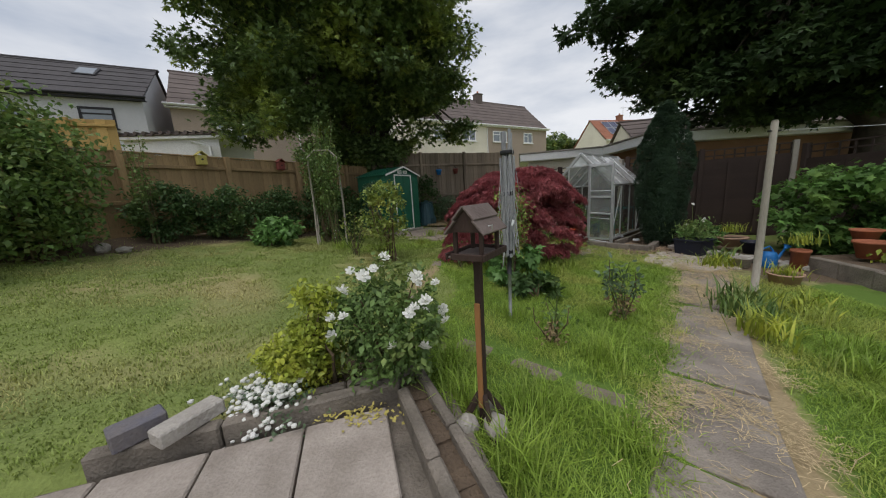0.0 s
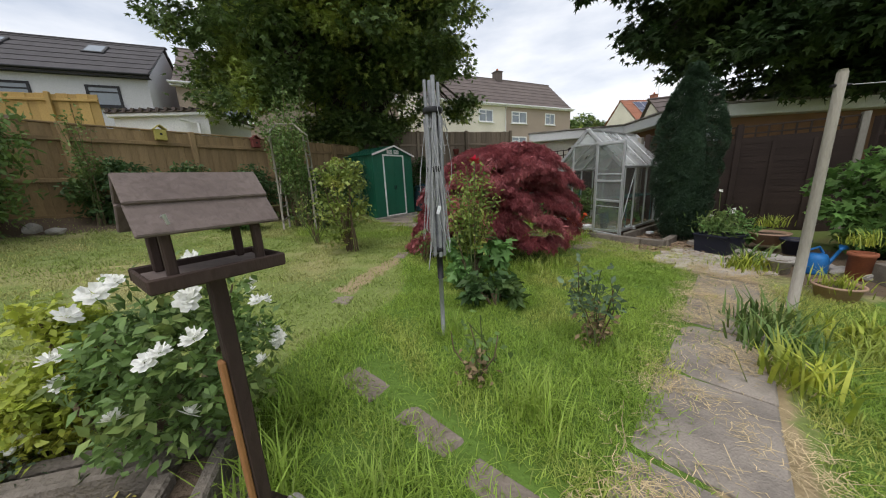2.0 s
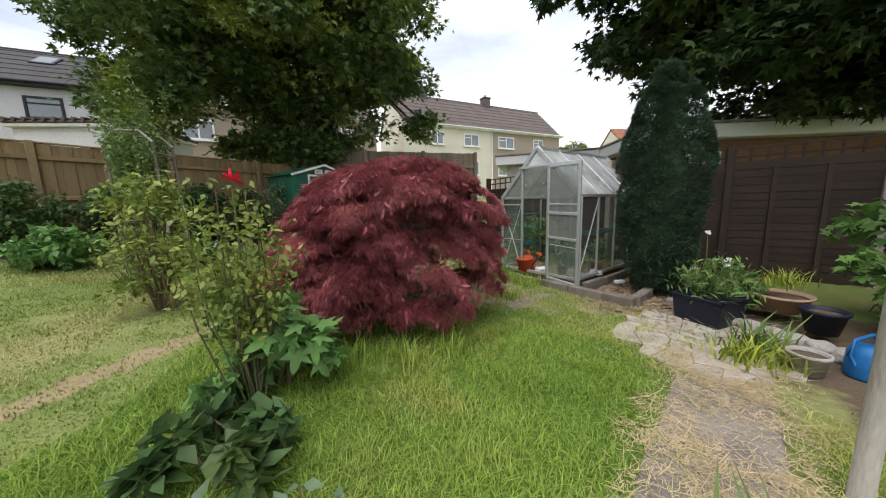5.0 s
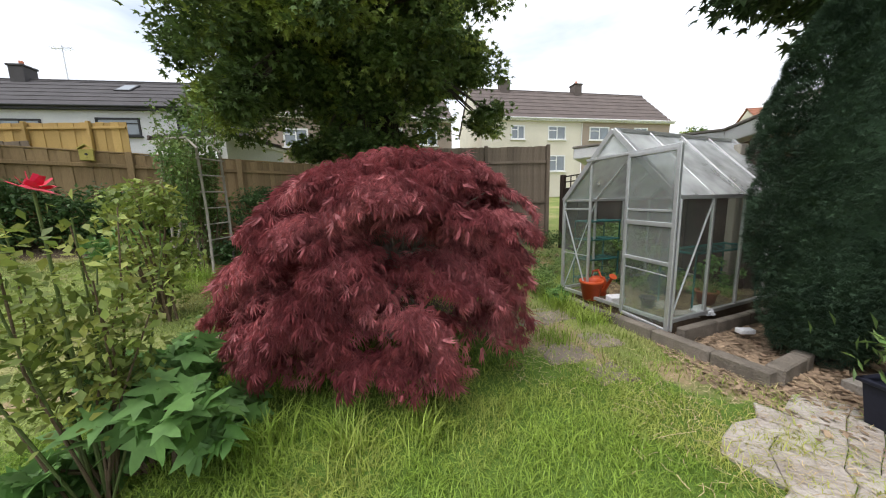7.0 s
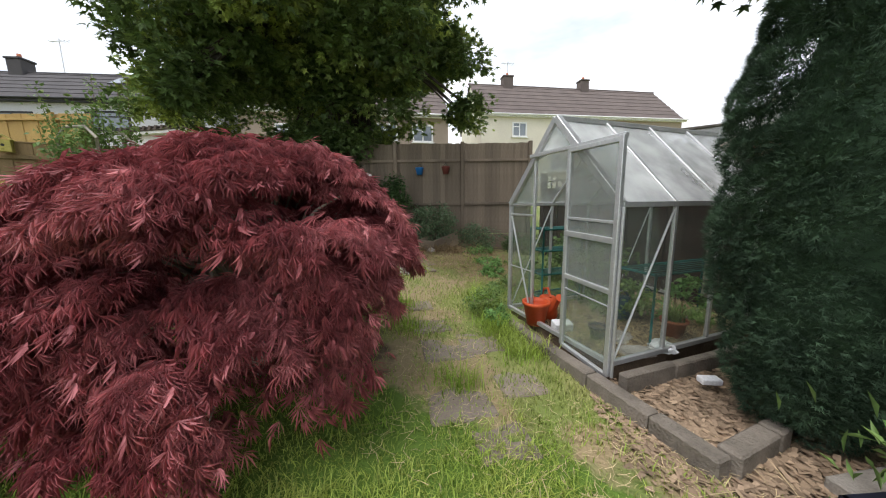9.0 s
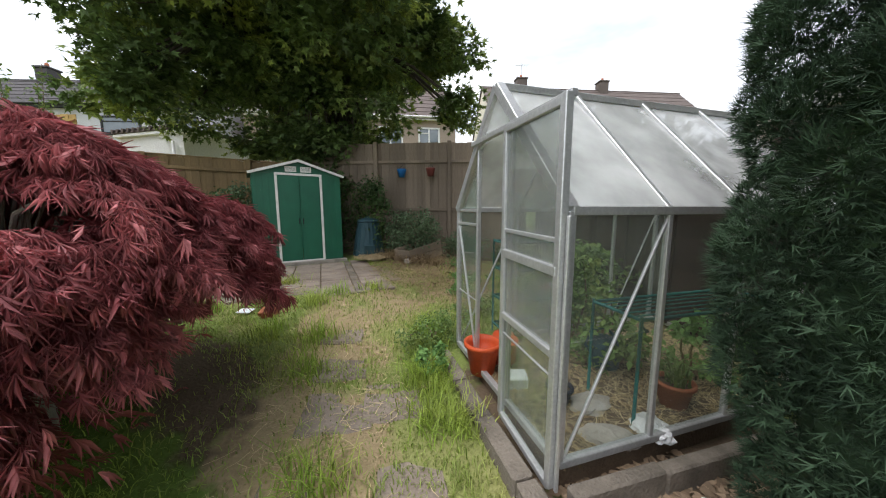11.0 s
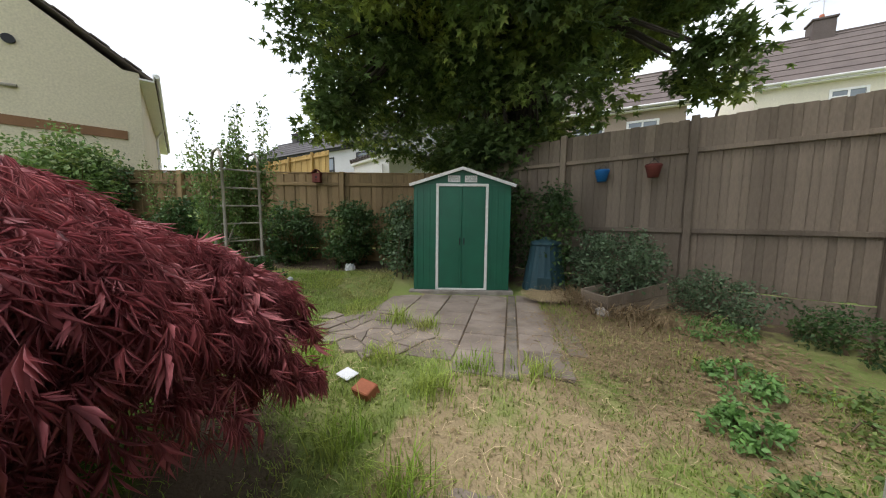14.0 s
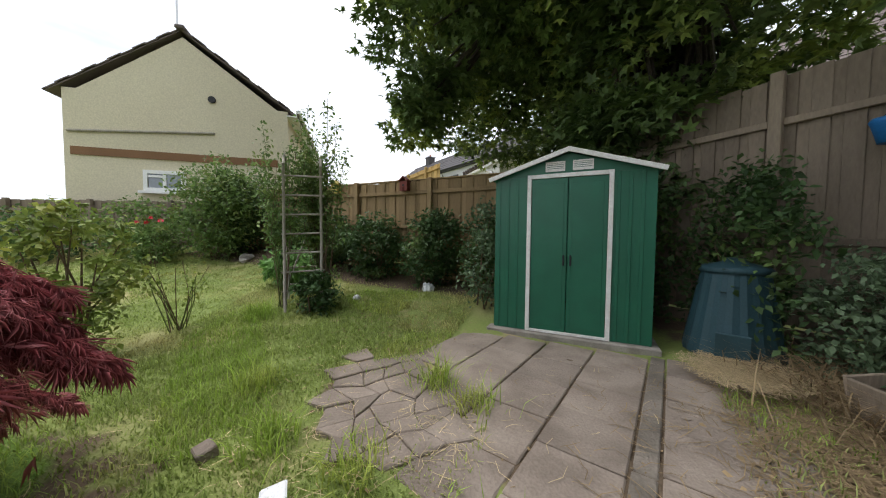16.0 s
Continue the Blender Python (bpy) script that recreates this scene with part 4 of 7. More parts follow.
def tree(name, foot, crown, radii, pads, spread_, per, leaf, mat_, label, trunk_r, seed, skirts=(), fill=18000, shape=STAR):
    """Trunk, limbs and a crown of drooping sprays with hollows between them. skirts: more sprays (centre, radii, count, spread)."""
    rng = np.random.default_rng(seed)
    z0 = g(*foot)
    t = thing(name, (foot[0], foot[1], z0), label, "tree")
    p, d, c = leaf_pads(rng, crown, radii, pads, spread_, per)
    for centre, rad, n, cl in skirts:
        p2, d2, c2 = leaf_pads(rng, centre, rad, n, cl, max(60, int(per * (cl / spread_) ** 1.6)), inner=0.3)
        p, d, c = np.concatenate([p, p2]), np.concatenate([d, d2]), np.concatenate([c, c2])
    if fill:
        q = shell(rng, fill, 0.25) * np.array(radii) * 0.72 + np.array(crown)
        p, d = np.concatenate([p, q]), np.concatenate([d, rng.normal(size=(fill, 3))])
    ok = p[:, 2] > 1.3
    set_leaves("crown", p[ok], d[ok], leaf, shape, mat_, t, seed=seed, jitter=0.45)
    bm = bmesh.new()
    f = Vector((foot[0], foot[1], z0 - 0.3))
    fork = f + Vector((0.1, 0.0, 3.4))
    tube(bm, [f, f + Vector((0.03, 0.05, 0.7)), f + Vector((0.1, 0, 2.0)), fork], [trunk_r * 1.35, trunk_r, trunk_r * 0.92, trunk_r * 0.8], 12, False)
    part("trunk", bm, M_BARK, t)
    mains = []
    for k in range(9):
        a = 2 * math.pi * k / 9 + rng.uniform(-0.3, 0.3)
        e = Vector(crown) + Vector((radii[0] * 0.6 * math.cos(a), radii[1] * 0.6 * math.sin(a), radii[2] * rng.uniform(-0.45, 0.6)))
        mid = fork.lerp(e, 0.5) + Vector((0, 0, 0.5))
        bm = bmesh.new()
        tube(bm, [fork - Vector((0, 0, 0.3)), mid, e], [trunk_r * 0.5, trunk_r * 0.3, trunk_r * 0.12], 8, False)
        part("limb", bm, M_BARK, t)
        mains.append((mid, e))
    for k in range(len(c)):
        q = Vector(c[k])
        b = min((x for pair in mains for x in pair), key=lambda x: (x - q).length)
        bm = bmesh.new()
        tube(bm, [b, b.lerp(q, 0.5) + Vector((0, 0, 0.2)), q], [0.055, 0.035, 0.012], 5, False)
        part("branch", bm, M_BARK, t)
    return t


tree("sycamore_tree", (-4.3, 11.3), (-5.0, 10.5, 7.1), (4.4, 4.3, 4.2), 125, 1.05, 690, 0.15, M_TREE, "large sycamore with a dense dark green crown behind the fence corner", 0.36, 11,
     skirts=(((-4.0, 10.9, 3.1), (1.6, 1.4, 1.1), 26, 0.55), ((-3.1, 11.2, 2.5), (0.9, 0.6, 0.9), 18, 0.45), ((-2.6, 11.4, 7.6), (2.0, 2.0, 1.8), 24, 0.9), ((-1.4, 12.9, 6.1), (1.5, 1.3, 0.9), 9, 0.65), ((-0.3, 12.9, 3.9), (0.5, 0.5, 0.4), 5, 0.45), ((-4.7, 7.3, 3.7), (0.7, 0.7, 0.5), 8, 0.5)))
# The last, low skirt is added to darken the gap above the fence.
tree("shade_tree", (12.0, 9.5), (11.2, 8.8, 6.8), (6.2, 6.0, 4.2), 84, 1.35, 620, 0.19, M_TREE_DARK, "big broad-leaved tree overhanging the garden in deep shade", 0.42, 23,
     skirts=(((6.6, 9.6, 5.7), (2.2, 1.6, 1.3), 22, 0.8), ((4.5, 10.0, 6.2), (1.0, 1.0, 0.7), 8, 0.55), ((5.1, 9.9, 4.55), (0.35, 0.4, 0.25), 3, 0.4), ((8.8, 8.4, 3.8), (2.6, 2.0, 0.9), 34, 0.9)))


def cypress(at, radius, height):
    """A dense column of upright, bulging lobes of fine spray."""
    rng = np.random.default_rng(5)
    z0 = g(*at)
    t = thing("cypress", (at[0], at[1], z0), "dense dark green conical conifer beside the greenhouse", "tree")
    n = 96
    h = (np.arange(n) + rng.uniform(0, 1, n)) / n
    a = np.arange(n) * 2.39996 + rng.normal(0, 0.25, n)
    girth = lambda q: np.interp(q, [0, 0.1, 0.3, 0.52, 0.75, 0.9, 1.0], [0.46, 0.68, 0.9, 1.0, 0.86, 0.56, 0.18])
    size = radius * (0.5 - 0.22 * h) * rng.uniform(0.8, 1.2, n)
    rad = radius * girth(h) * rng.uniform(0.93, 1.13, n) - size * 0.88
    c = np.stack([at[0] + rad * np.cos(a), at[1] + rad * np.sin(a), z0 + 0.15 + h * height * 0.93], 1)
    k = 1150
    d = rng.normal(size=(n, k, 3)) + np.stack([np.cos(a), np.sin(a), np.full(n, 0.35)], 1)[:, None, :]
    d /= np.linalg.norm(d, axis=2)[:, :, None]
    p = d * (size * 1.0)[:, None, None] * rng.uniform(0.9, 1.05, (n, k, 1)) * np.array([0.95, 0.95, 1.05]) + c[:, None, :]
    p, d = p.reshape(-1, 3), (d + np.array([0, 0, 0.35])).reshape(-1, 3)
    ok = p[:, 2] > z0 + 0.03
    set_leaves("foliage", p[ok], d[ok], 0.046, TUFT, M_CYPRESS, t, seed=6, jitter=0.6, vary=0.4)
    core = bmesh.new()
    lathe(core, [(radius * 0.45, 0.12), (radius * 0.55, height * 0.3), (radius * 0.48, height * 0.58), (radius * 0.3, height * 0.78), (radius * 0.1, height * 0.93)], (at[0], at[1], z0), 14)
    part("inner_growth", core, M_CYPRESS, t)
    bm = bmesh.new()
    tube(bm, [(at[0], at[1], z0 - 0.1), (at[0], at[1], z0 + 0.5)], [0.1, 0.08], 8)
    part("trunk", bm, M_BARK, t)


cypress((4.5, 6.5), 0.56, 3.2)


def red_maple(at, top):
    """A weeping, flat-topped mound of finely cut leaves in overlapping tiers, hollow beneath its north side."""
    rng = np.random.default_rng(8)
    z0 = g(*at)
    height = top - z0
    t = thing("japanese_maple", (at[0], at[1], z0), "weeping Japanese maple with finely cut dark red leaves", "tree")
    n = 430
    tier = np.array([0.0, 0.06, 0.17, 0.30, 0.44, 0.58, 0.72, 0.87])
    low = tier[rng.choice(8, n, p=[0.13, 0.12, 0.13, 0.13, 0.14, 0.13, 0.12, 0.10])] + rng.normal(0, 0.022, n)
    low = np.clip(low, 0, 0.92)
    a = rng.uniform(0, 2 * np.pi, n)
    reach = np.interp(low, [0, 0.06, 0.17, 0.3, 0.5, 0.75, 1.0], [0.46, 0.66, 0.86, 0.98, 1.08, 1.17, 1.17])
    uneven = 1 + 0.06 * np.sin(3 * a + 1.0 + 2 * low) + 0.05 * np.sin(7 * a + 9 * low)
    rr = reach * uneven * np.where(low < 0.04, np.sqrt(rng.uniform(0, 1, n)), np.where(rng.uniform(0, 1, n) < 0.72, rng.uniform(0.88, 1.0, n), rng.uniform(0.5, 0.88, n)))
    c = np.stack([at[0] + 0.08 - 0.16 * low + rr * np.cos(a), at[1] - 0.04 + 0.02 * low + rr * np.sin(a), top - 0.09 - low * (height - 0.2) + rng.normal(0, 0.02, n)], 1)
    c[:, 2] -= 0.22 * np.clip(np.cos(a - 1.75), 0, 1) * np.clip(1 - low / 0.4, 0, 1) * np.clip(rr / 0.6, 0, 1)
    c[:, :2] += (0.09 * np.clip(np.sin(a), 0, 1) * np.interp(low, [0, 0.25, 0.4, 0.7], [0, 0, 1, 1]) + 0.16 * np.clip(np.cos(a - 0.35), 0, 1) * np.interp(low, [0, 0.2, 0.45], [1, 1, 0]))[:, None] * np.stack([np.cos(a), np.sin(a)], 1)
    drop = (low > 0.52) & (np.sin(a + 0.1) > 0.05) & (rng.uniform(0, 1, n) > 0.12)
    c, a = c[~drop], a[~drop]
    n = len(c)
    k = 170
    s = rng.uniform(0.7, 1.3, n)[:, None]
    u = rng.uniform(-0.5, 1.0, (n, k))
    du = u * 0.27 * s
    dv = rng.normal(0, 1, (n, k)) * 0.10 * s * (1.15 - 0.75 * np.clip(u, 0, 1))
    dz = rng.normal(0, 0.014, (n, k)) - 2.0 * np.clip(du, 0, 1) ** 2 - 1.5 * dv ** 2
    ca, sa = np.cos(a)[:, None], np.sin(a)[:, None]
    p = np.stack([c[:, :1] + du * ca - dv * sa, c[:, 1:2] + du * sa + dv * ca, c[:, 2:] + dz], 2).reshape(-1, 3)
    yaw = a[:, None] + 3.2 * dv / 0.25 * 0.5 + rng.normal(0, 0.35, (n, k))
    d = np.stack([np.cos(yaw), np.sin(yaw), -0.35 - 1.1 * np.clip(u, 0, 1) + rng.normal(0, 0.2, (n, k))], 2).reshape(-1, 3)
    ok = p[:, 2] > z0 + 0.17
    set_leaves("foliage", p[ok], d[ok], 0.078, FINGERED, M_MAPLE, t, seed=9, jitter=0.16, vary=0.4)
    bm = bmesh.new()
    base = Vector((at[0], at[1], z0 - 0.1))
    fork = base + Vector((0.05, 0, 0.5))
    tube(bm, [base, base + Vector((-0.05, 0.03, 0.28)), fork], [0.09, 0.07, 0.06], 10, False)
    part("trunk", bm, M_POST, t)
    for k in rng.permutation(n)[:110]:
        bm = bmesh.new()
        q = Vector(c[k])
        m1 = fork.lerp(q, 0.35) + Vector((rng.normal(0, 0.07), rng.normal(0, 0.07), 0.22))
        m2 = fork.lerp(q, 0.72) + Vector((rng.normal(0, 0.05), rng.normal(0, 0.05), 0.16))
        tube(bm, [fork, m1, m2, q], [0.022, 0.014, 0.009, 0.003], 6, False)
        part("branch", bm, M_POST, t)


red_maple((0.78, 5.2), 1.74)


# ---- shed ----
def shed(corner, other, base, eave, apex, depth):
    """A small apex metal shed, its front from corner to other, standing on a slab."""
    m = along(corner, other)
    w = math.hypot(other[0] - corner[0], other[1] - corner[1])
    t = thing("garden_shed", (corner[0], corner[1], base), "green metal apex shed with white door trim and closed double doors", "shed")
    rib = 0.11

    def ribbed(x0, x1, y, z0, z1, flip):
        bm = bmesh.new()
        box(bm, (x0, y, z0), (x1, y + 0.012, z1), m)
        panel = part("front_panel", bm, M_GREEN, t)
        x = x0 + 0.03
        while x + 0.03 < x1:
            bm = bmesh.new()
            box(bm, (x, y - 0.008 if not flip else y + 0.0121, z0 + 0.003), (x + 0.035, y - 0.0001 if not flip else y + 0.02, z1 - 0.003), m, 0.003)
            part("rib", bm, M_GREEN, panel)
            x += rib
    d0, d1 = (w - 0.80) / 2, (w + 0.80) / 2
    ribbed(0.0, d0 - 0.05, 0, base, eave, False)
    ribbed(d1 + 0.05, w, 0, base, eave, False)
    for y0, y1 in ((depth - 0.012, depth),):
        bm = bmesh.new()
        box(bm, (0, y0, base), (w, y1, eave), m)
        part("back_panel", bm, M_GREEN, t)
    for x in (0.002, w - 0.014):
        bm = bmesh.new()
        box(bm, (x, 0.014, base), (x + 0.012, depth - 0.014, eave), m)
        panel = part("side_panel", bm, M_GREEN, t)
        y = 0.05
        while y < depth - 0.08:
            bm = bmesh.new()
            box(bm, (x - 0.008 if x < 0.1 else x + 0.0121, y, base + 0.003), (x - 0.0001 if x < 0.1 else x + 0.02, y + 0.04, eave - 0.003), m, 0.003)
            part("rib", bm, M_GREEN, panel)
            y += rib
    door_top = base + 1.80
    for x0, x1, hx in ((d0, w / 2 - 0.004, w / 2 - 0.045), (w / 2 + 0.004, d1, w / 2 + 0.03)):
        bm = bmesh.new()
        box(bm, (x0, -0.006, base + 0.03), (x1, 0.01, door_top), m, 0.003)
        box(bm, (x0 + 0.04, -0.010, base + 0.09), (x1 - 0.04, -0.006, door_top - 0.06), m, 0.002)
        door = part("door", bm, M_GREEN, t, "green pressed-steel door leaf")
        bm = bmesh.new()
        box(bm, (hx, -0.035, base + 0.80), (hx + 0.018, -0.0105, base + 0.92), m, 0.004)
        part("handle", bm, M_BLACK, door, "black pull handle")
    for lo, hi in (((d0 - 0.05, base), (d0 - 0.004, door_top + 0.05)), ((d1 + 0.004, base), (d1 + 0.05, door_top + 0.05)), ((d0 - 0.004, door_top + 0.004), (d1 + 0.004, door_top + 0.05)), ((d0 - 0.004, base), (d1 + 0.004, base + 0.028))):
        bm = bmesh.new()
        box(bm, (lo[0], -0.02, lo[1]), (hi[0], 0.008, hi[1]), m, 0.003)
        part("door_trim", bm, M_WHITE, t, "white painted door trim")
    for y in (0.0, depth - 0.012):
        bm = bmesh.new()
        pts = [(0, eave + 0.002), (w, eave + 0.002), (w / 2, apex - 0.02)]
        zz = [(x, y, z) for x, z in pts]
        a = [bm.verts.new(m @ Vector(v)) for v in zz]
        b = [bm.verts.new(m @ Vector((v[0], v[1] + 0.012, v[2]))) for v in zz]
        bm.faces.new(a)
        bm.faces.new(b[::-1])
        for k in range(3):
            bm.faces.new((a[k], b[k], b[(k + 1) % 3], a[(k + 1) % 3]))
        part("gable", bm, M_GREEN, t)
    bm = bmesh.new()
    box(bm, (d0 - 0.1, -0.004, door_top + 0.052), (d1 + 0.1, -0.001, eave + 0.004), m)
    part("lintel_panel", bm, M_GREEN, t)
    rise = apex - eave
    slope = math.hypot(w / 2, rise)
    ang = math.degrees(math.atan2(rise, w / 2))
    for side in (0, 1):
        rm = m @ (pose(0, 0, eave, 0, -ang, 0) if side == 0 else pose(w, 0, eave, 0, 180 + ang, 0) @ pose(0, 0, -0.02))
        bm = bmesh.new()
        box(bm, (-0.06, -0.06, 0.012), (slope, depth + 0.06, 0.022), rm if side == 0 else m @ pose(w, depth, eave, 0, -ang, 180), 0.002)
        y = 0.0
        while y < depth:
            box(bm, (-0.05, y, 0.022), (slope - 0.03, y + 0.04, 0.034), rm if side == 0 else m @ pose(w, depth, eave, 0, -ang, 180), 0.002)
            y += 0.15
        part("roof_sheet", bm, M_GREEN, t)
        bm = bmesh.new()
        box(bm, (-0.07, -0.085, -0.02), (slope + 0.01, -0.062, 0.03), rm if side == 0 else m @ pose(w, 0, eave, 0, -ang, 180) @ Matrix.Translation((0, 0.147, 0)), 0.003)
        part("barge_trim", bm, M_WHITE, t, "white roof edge trim")
    for x in (w / 2 - 0.25, w / 2 + 0.04):
        vent = thing("vent")
        vent.parent, vent.matrix_parent_inverse = t, world_of(t).inverted()
        bm = bmesh.new()
        z = eave + 0.045
        for lo, hi in (((x, z), (x + 0.21, z + 0.015)), ((x, z + 0.095), (x + 0.21, z + 0.11)), ((x, z + 0.015), (x + 0.015, z + 0.095)), ((x + 0.195, z + 0.015), (x + 0.21, z + 0.095))):
            box(bm, (lo[0], -0.014, lo[1]), (hi[0], -0.001, hi[1]), m)
        part("frame", bm, M_WHITE, vent)
        for k in range(4):
            bm = bmesh.new()
            box(bm, (x + 0.016, -0.010, z + 0.017 + k * 0.02), (x + 0.194, -0.002, z + 0.030 + k * 0.02), m)
            part("slat", bm, M_WHITE, vent)
    bm = bmesh.new()
    box(bm, (-0.08, -0.07, base - 0.16), (w + 0.08, depth + 0.08, base - 0.004), m, 0.015)
    tagged(part("shed_plinth", bm, M_CONCRETE), "concrete plinth under the green shed", "plinth", kind="structure")
    return t


shed((-2.625, 8.325), (-1.873, 9.82), 0.155, 1.985, 2.25, 1.25)


# ---- greenhouse ----
def greenhouse(left, right, base, eave, ridge, length):
    """An aluminium greenhouse; gable from left to right in plan, facing the path, with its sliding door pushed to the right."""
    m = along(left, right)
    w = math.hypot(right[0] - left[0], right[1] - left[1])
    t = thing("greenhouse", (left[0], left[1], base), "small aluminium-framed greenhouse with dusty glass and its sliding door open", "greenhouse")
    r = 0.016

    def bar(a, b, thick=r, name="frame_bar", parent=t, mt=None):
        bm = bmesh.new()
        a, b = Vector(a), Vector(b)
        d = b - a
        q = d.to_track_quat("Z", "Y").to_matrix().to_4x4()
        box(bm, (-thick, -thick, 0), (thick, thick, d.length), m @ Matrix.Translation(a) @ q, 0.004)
        return part(name, bm, mt or M_ALU, parent)

    def pane(pts, mt, name="pane", thick=0.003, parent=t):
        bm = bmesh.new()
        v = [Vector(p) for p in pts]
        nrm = (v[1] - v[0]).cross(v[2] - v[0]).normalized() * thick
        a = [bm.verts.new(m @ (x + nrm)) for x in v]
        b = [bm.verts.new(m @ (x - nrm)) for x in v]
        bm.faces.new(a)
        bm.faces.new(b[::-1])
        for k in range(len(v)):
            bm.faces.new((a[k], b[k], b[(k + 1) % len(v)], a[(k + 1) % len(v)]))
        ob = part(name, bm, mt, parent)
        ob.visible_shadow = False
        return ob

    n = round(length / 0.62)
    step_ = length / n
    for y in (0, length):
        bar((0, y, base), (w, y, base), 0.022)
        bar((0, y, eave), (w, y, eave), 0.014) if y else None
        for x in (0, w):
            bar((x, y, base), (x, y, eave), 0.02)
        for x0, x1 in ((0, w / 2), (w, w / 2)):
            bar((x0, y, eave), (x1, y, ridge), 0.032)
    for x in (0, w):
        bar((x, 0, eave), (x, length, eave), 0.022)
        bar((x, 0, base), (x, length, base), 0.022)
    bar((w / 2, 0, ridge), (w / 2, length, ridge), 0.022)
    for k in range(1, n):
        y = k * step_
        for x in (0, w):
            bar((x, y, base), (x, y, eave))
            bar((x, y, eave), (w / 2, y, ridge))
    for k in (0, n - 1):
        for x in (0, w):
            bar((x, k * step_ + 0.02, base), (x, (k + 1) * step_ if k == 0 else length, eave - 0.02), 0.008, "brace")
    for k in range(n):
        y0, y1 = k * step_ + 0.018, (k + 1) * step_ - 0.018
        for x in (0, w):
            pane([(x, y0, base + 0.02), (x, y1, base + 0.02), (x, y1, (base + eave) / 2), (x, y0, (base + eave) / 2)], M_GLASS)
            pane([(x, y0, (base + eave) / 2 + 0.004), (x, y1, (base + eave) / 2 + 0.004), (x, y1, eave - 0.02), (x, y0, eave - 0.02)], M_GLASS)
            pane([(x, y0, eave + 0.02), (x, y1, eave + 0.02), (w / 2, y1, ridge - 0.02), (w / 2, y0, ridge - 0.02)], M_ROOFGLASS)
    # door opening in the front gable
    j0, j1 = w * 0.30, w * 0.64
    lift = lambda x: eave + (ridge - eave) * (1 - abs(x - w / 2) / (w / 2))
    bar((j0, 0, base), (j0, 0, lift(j0)))
    bar((j1, 0, base), (j1, 0, lift(j1)))
    head = base + 1.79
    bar((j0 - 0.05, -0.035, head + 0.045), (w + 0.03, -0.035, head + 0.045), 0.018, "door_rail")
    bar((0, 0, eave), (j0, 0, eave), 0.012)
    bar((0, 0, eave - 0.12), (j0, 0, eave - 0.12), 0.012)
    bar((0.02, 0, eave - 0.15), (j0, 0, base), 0.009, "brace")
    bar((0, 0, (base + eave) / 2 - 0.1), (j0, 0, (base + eave) / 2 - 0.1), 0.006)
    pane([(0.02, 0, base + 0.02), (j0 - 0.02, 0, base + 0.02), (j0 - 0.02, 0, eave - 0.02), (0.02, 0, eave - 0.02)], M_GLASS)
    pane([(0.03, 0, eave + 0.012), (j0 - 0.02, 0, eave + 0.012), (j0 - 0.02, 0, lift(j0 - 0.02) - 0.02)], M_GLASS)
    pane([(j1 + 0.02, 0, base + 0.02), (w - 0.02, 0, base + 0.02), (w - 0.02, 0, eave), (j1 + 0.02, 0, lift(j1 + 0.02) - 0.02)], M_GLASS)
    pane([(j0 + 0.02, 0, head + 0.06), (j1 - 0.02, 0, head + 0.06), (j1 - 0.02, 0, lift(j1) - 0.03), (w / 2, 0, ridge - 0.03), (j0 + 0.02, 0, lift(j0) - 0.03)], M_ROOFGLASS)
    # rear gable
    pane([(0.02, length, base + 0.02), (w - 0.02, length, base + 0.02), (w - 0.02, length, eave), (w / 2, length, ridge - 0.03), (0.02, length, eave)], M_GLASS)
    bar((w * 0.35, length, base), (w * 0.35, length, lift(w * 0.35)))
    bar((w * 0.65, length, base), (w * 0.65, length, lift(w * 0.65)))
    # sliding door
    dr = thing("sliding_door")
    dr.parent, dr.matrix_parent_inverse = t, world_of(t).inverted()
    # the door sags a little on its outer side
    x0, x1, y = w * 0.672 + 0.01, w * 0.672 + 0.535, -0.075
    z = [base - 0.03, base + 0.66, base + 1.06, base + 1.80]
    sag = 0.05
    bar((x0, y, z[0]), (x0, y, z[3]), 0.018, "stile", dr)
    bar((x1, y, z[0] - sag), (x1, y, z[3] + 0.03), 0.021, "stile", dr)
    bar((x1 + 0.038, y + 0.012, z[0] - sag), (x1 + 0.038, y + 0.012, base + 1.3), 0.010, "seal_strip", dr)
    for zz, th in ((z[0], 0.018), (z[1], 0.02), (z[2], 0.024), (z[3], 0.02), (base + 0.54, 0.006), (base + 1.2, 0.012)):
        bar((x0, y, zz), (x1, y, zz - sag * (1 - (zz - base) / 1.8)), th, "door_bar", dr)
    for lo, hi, mt in ((z[0], z[1], M_GLASS), (z[1], z[2], M_POLY), (z[2], z[3], M_POLY)):
        pane([(x0 + 0.018, y, lo + 0.018), (x1 - 0.02, y, lo - sag * 0.6 + 0.025), (x1 - 0.02, y, hi - 0.02), (x0 + 0.018, y, hi - 0.02)], mt, "pane", parent=dr)
    return t, m, w


GH, MGH, WGH = greenhouse((2.27, 7.60), (3.395, 6.555), -0.07, 1.25, 2.08, 2.5)


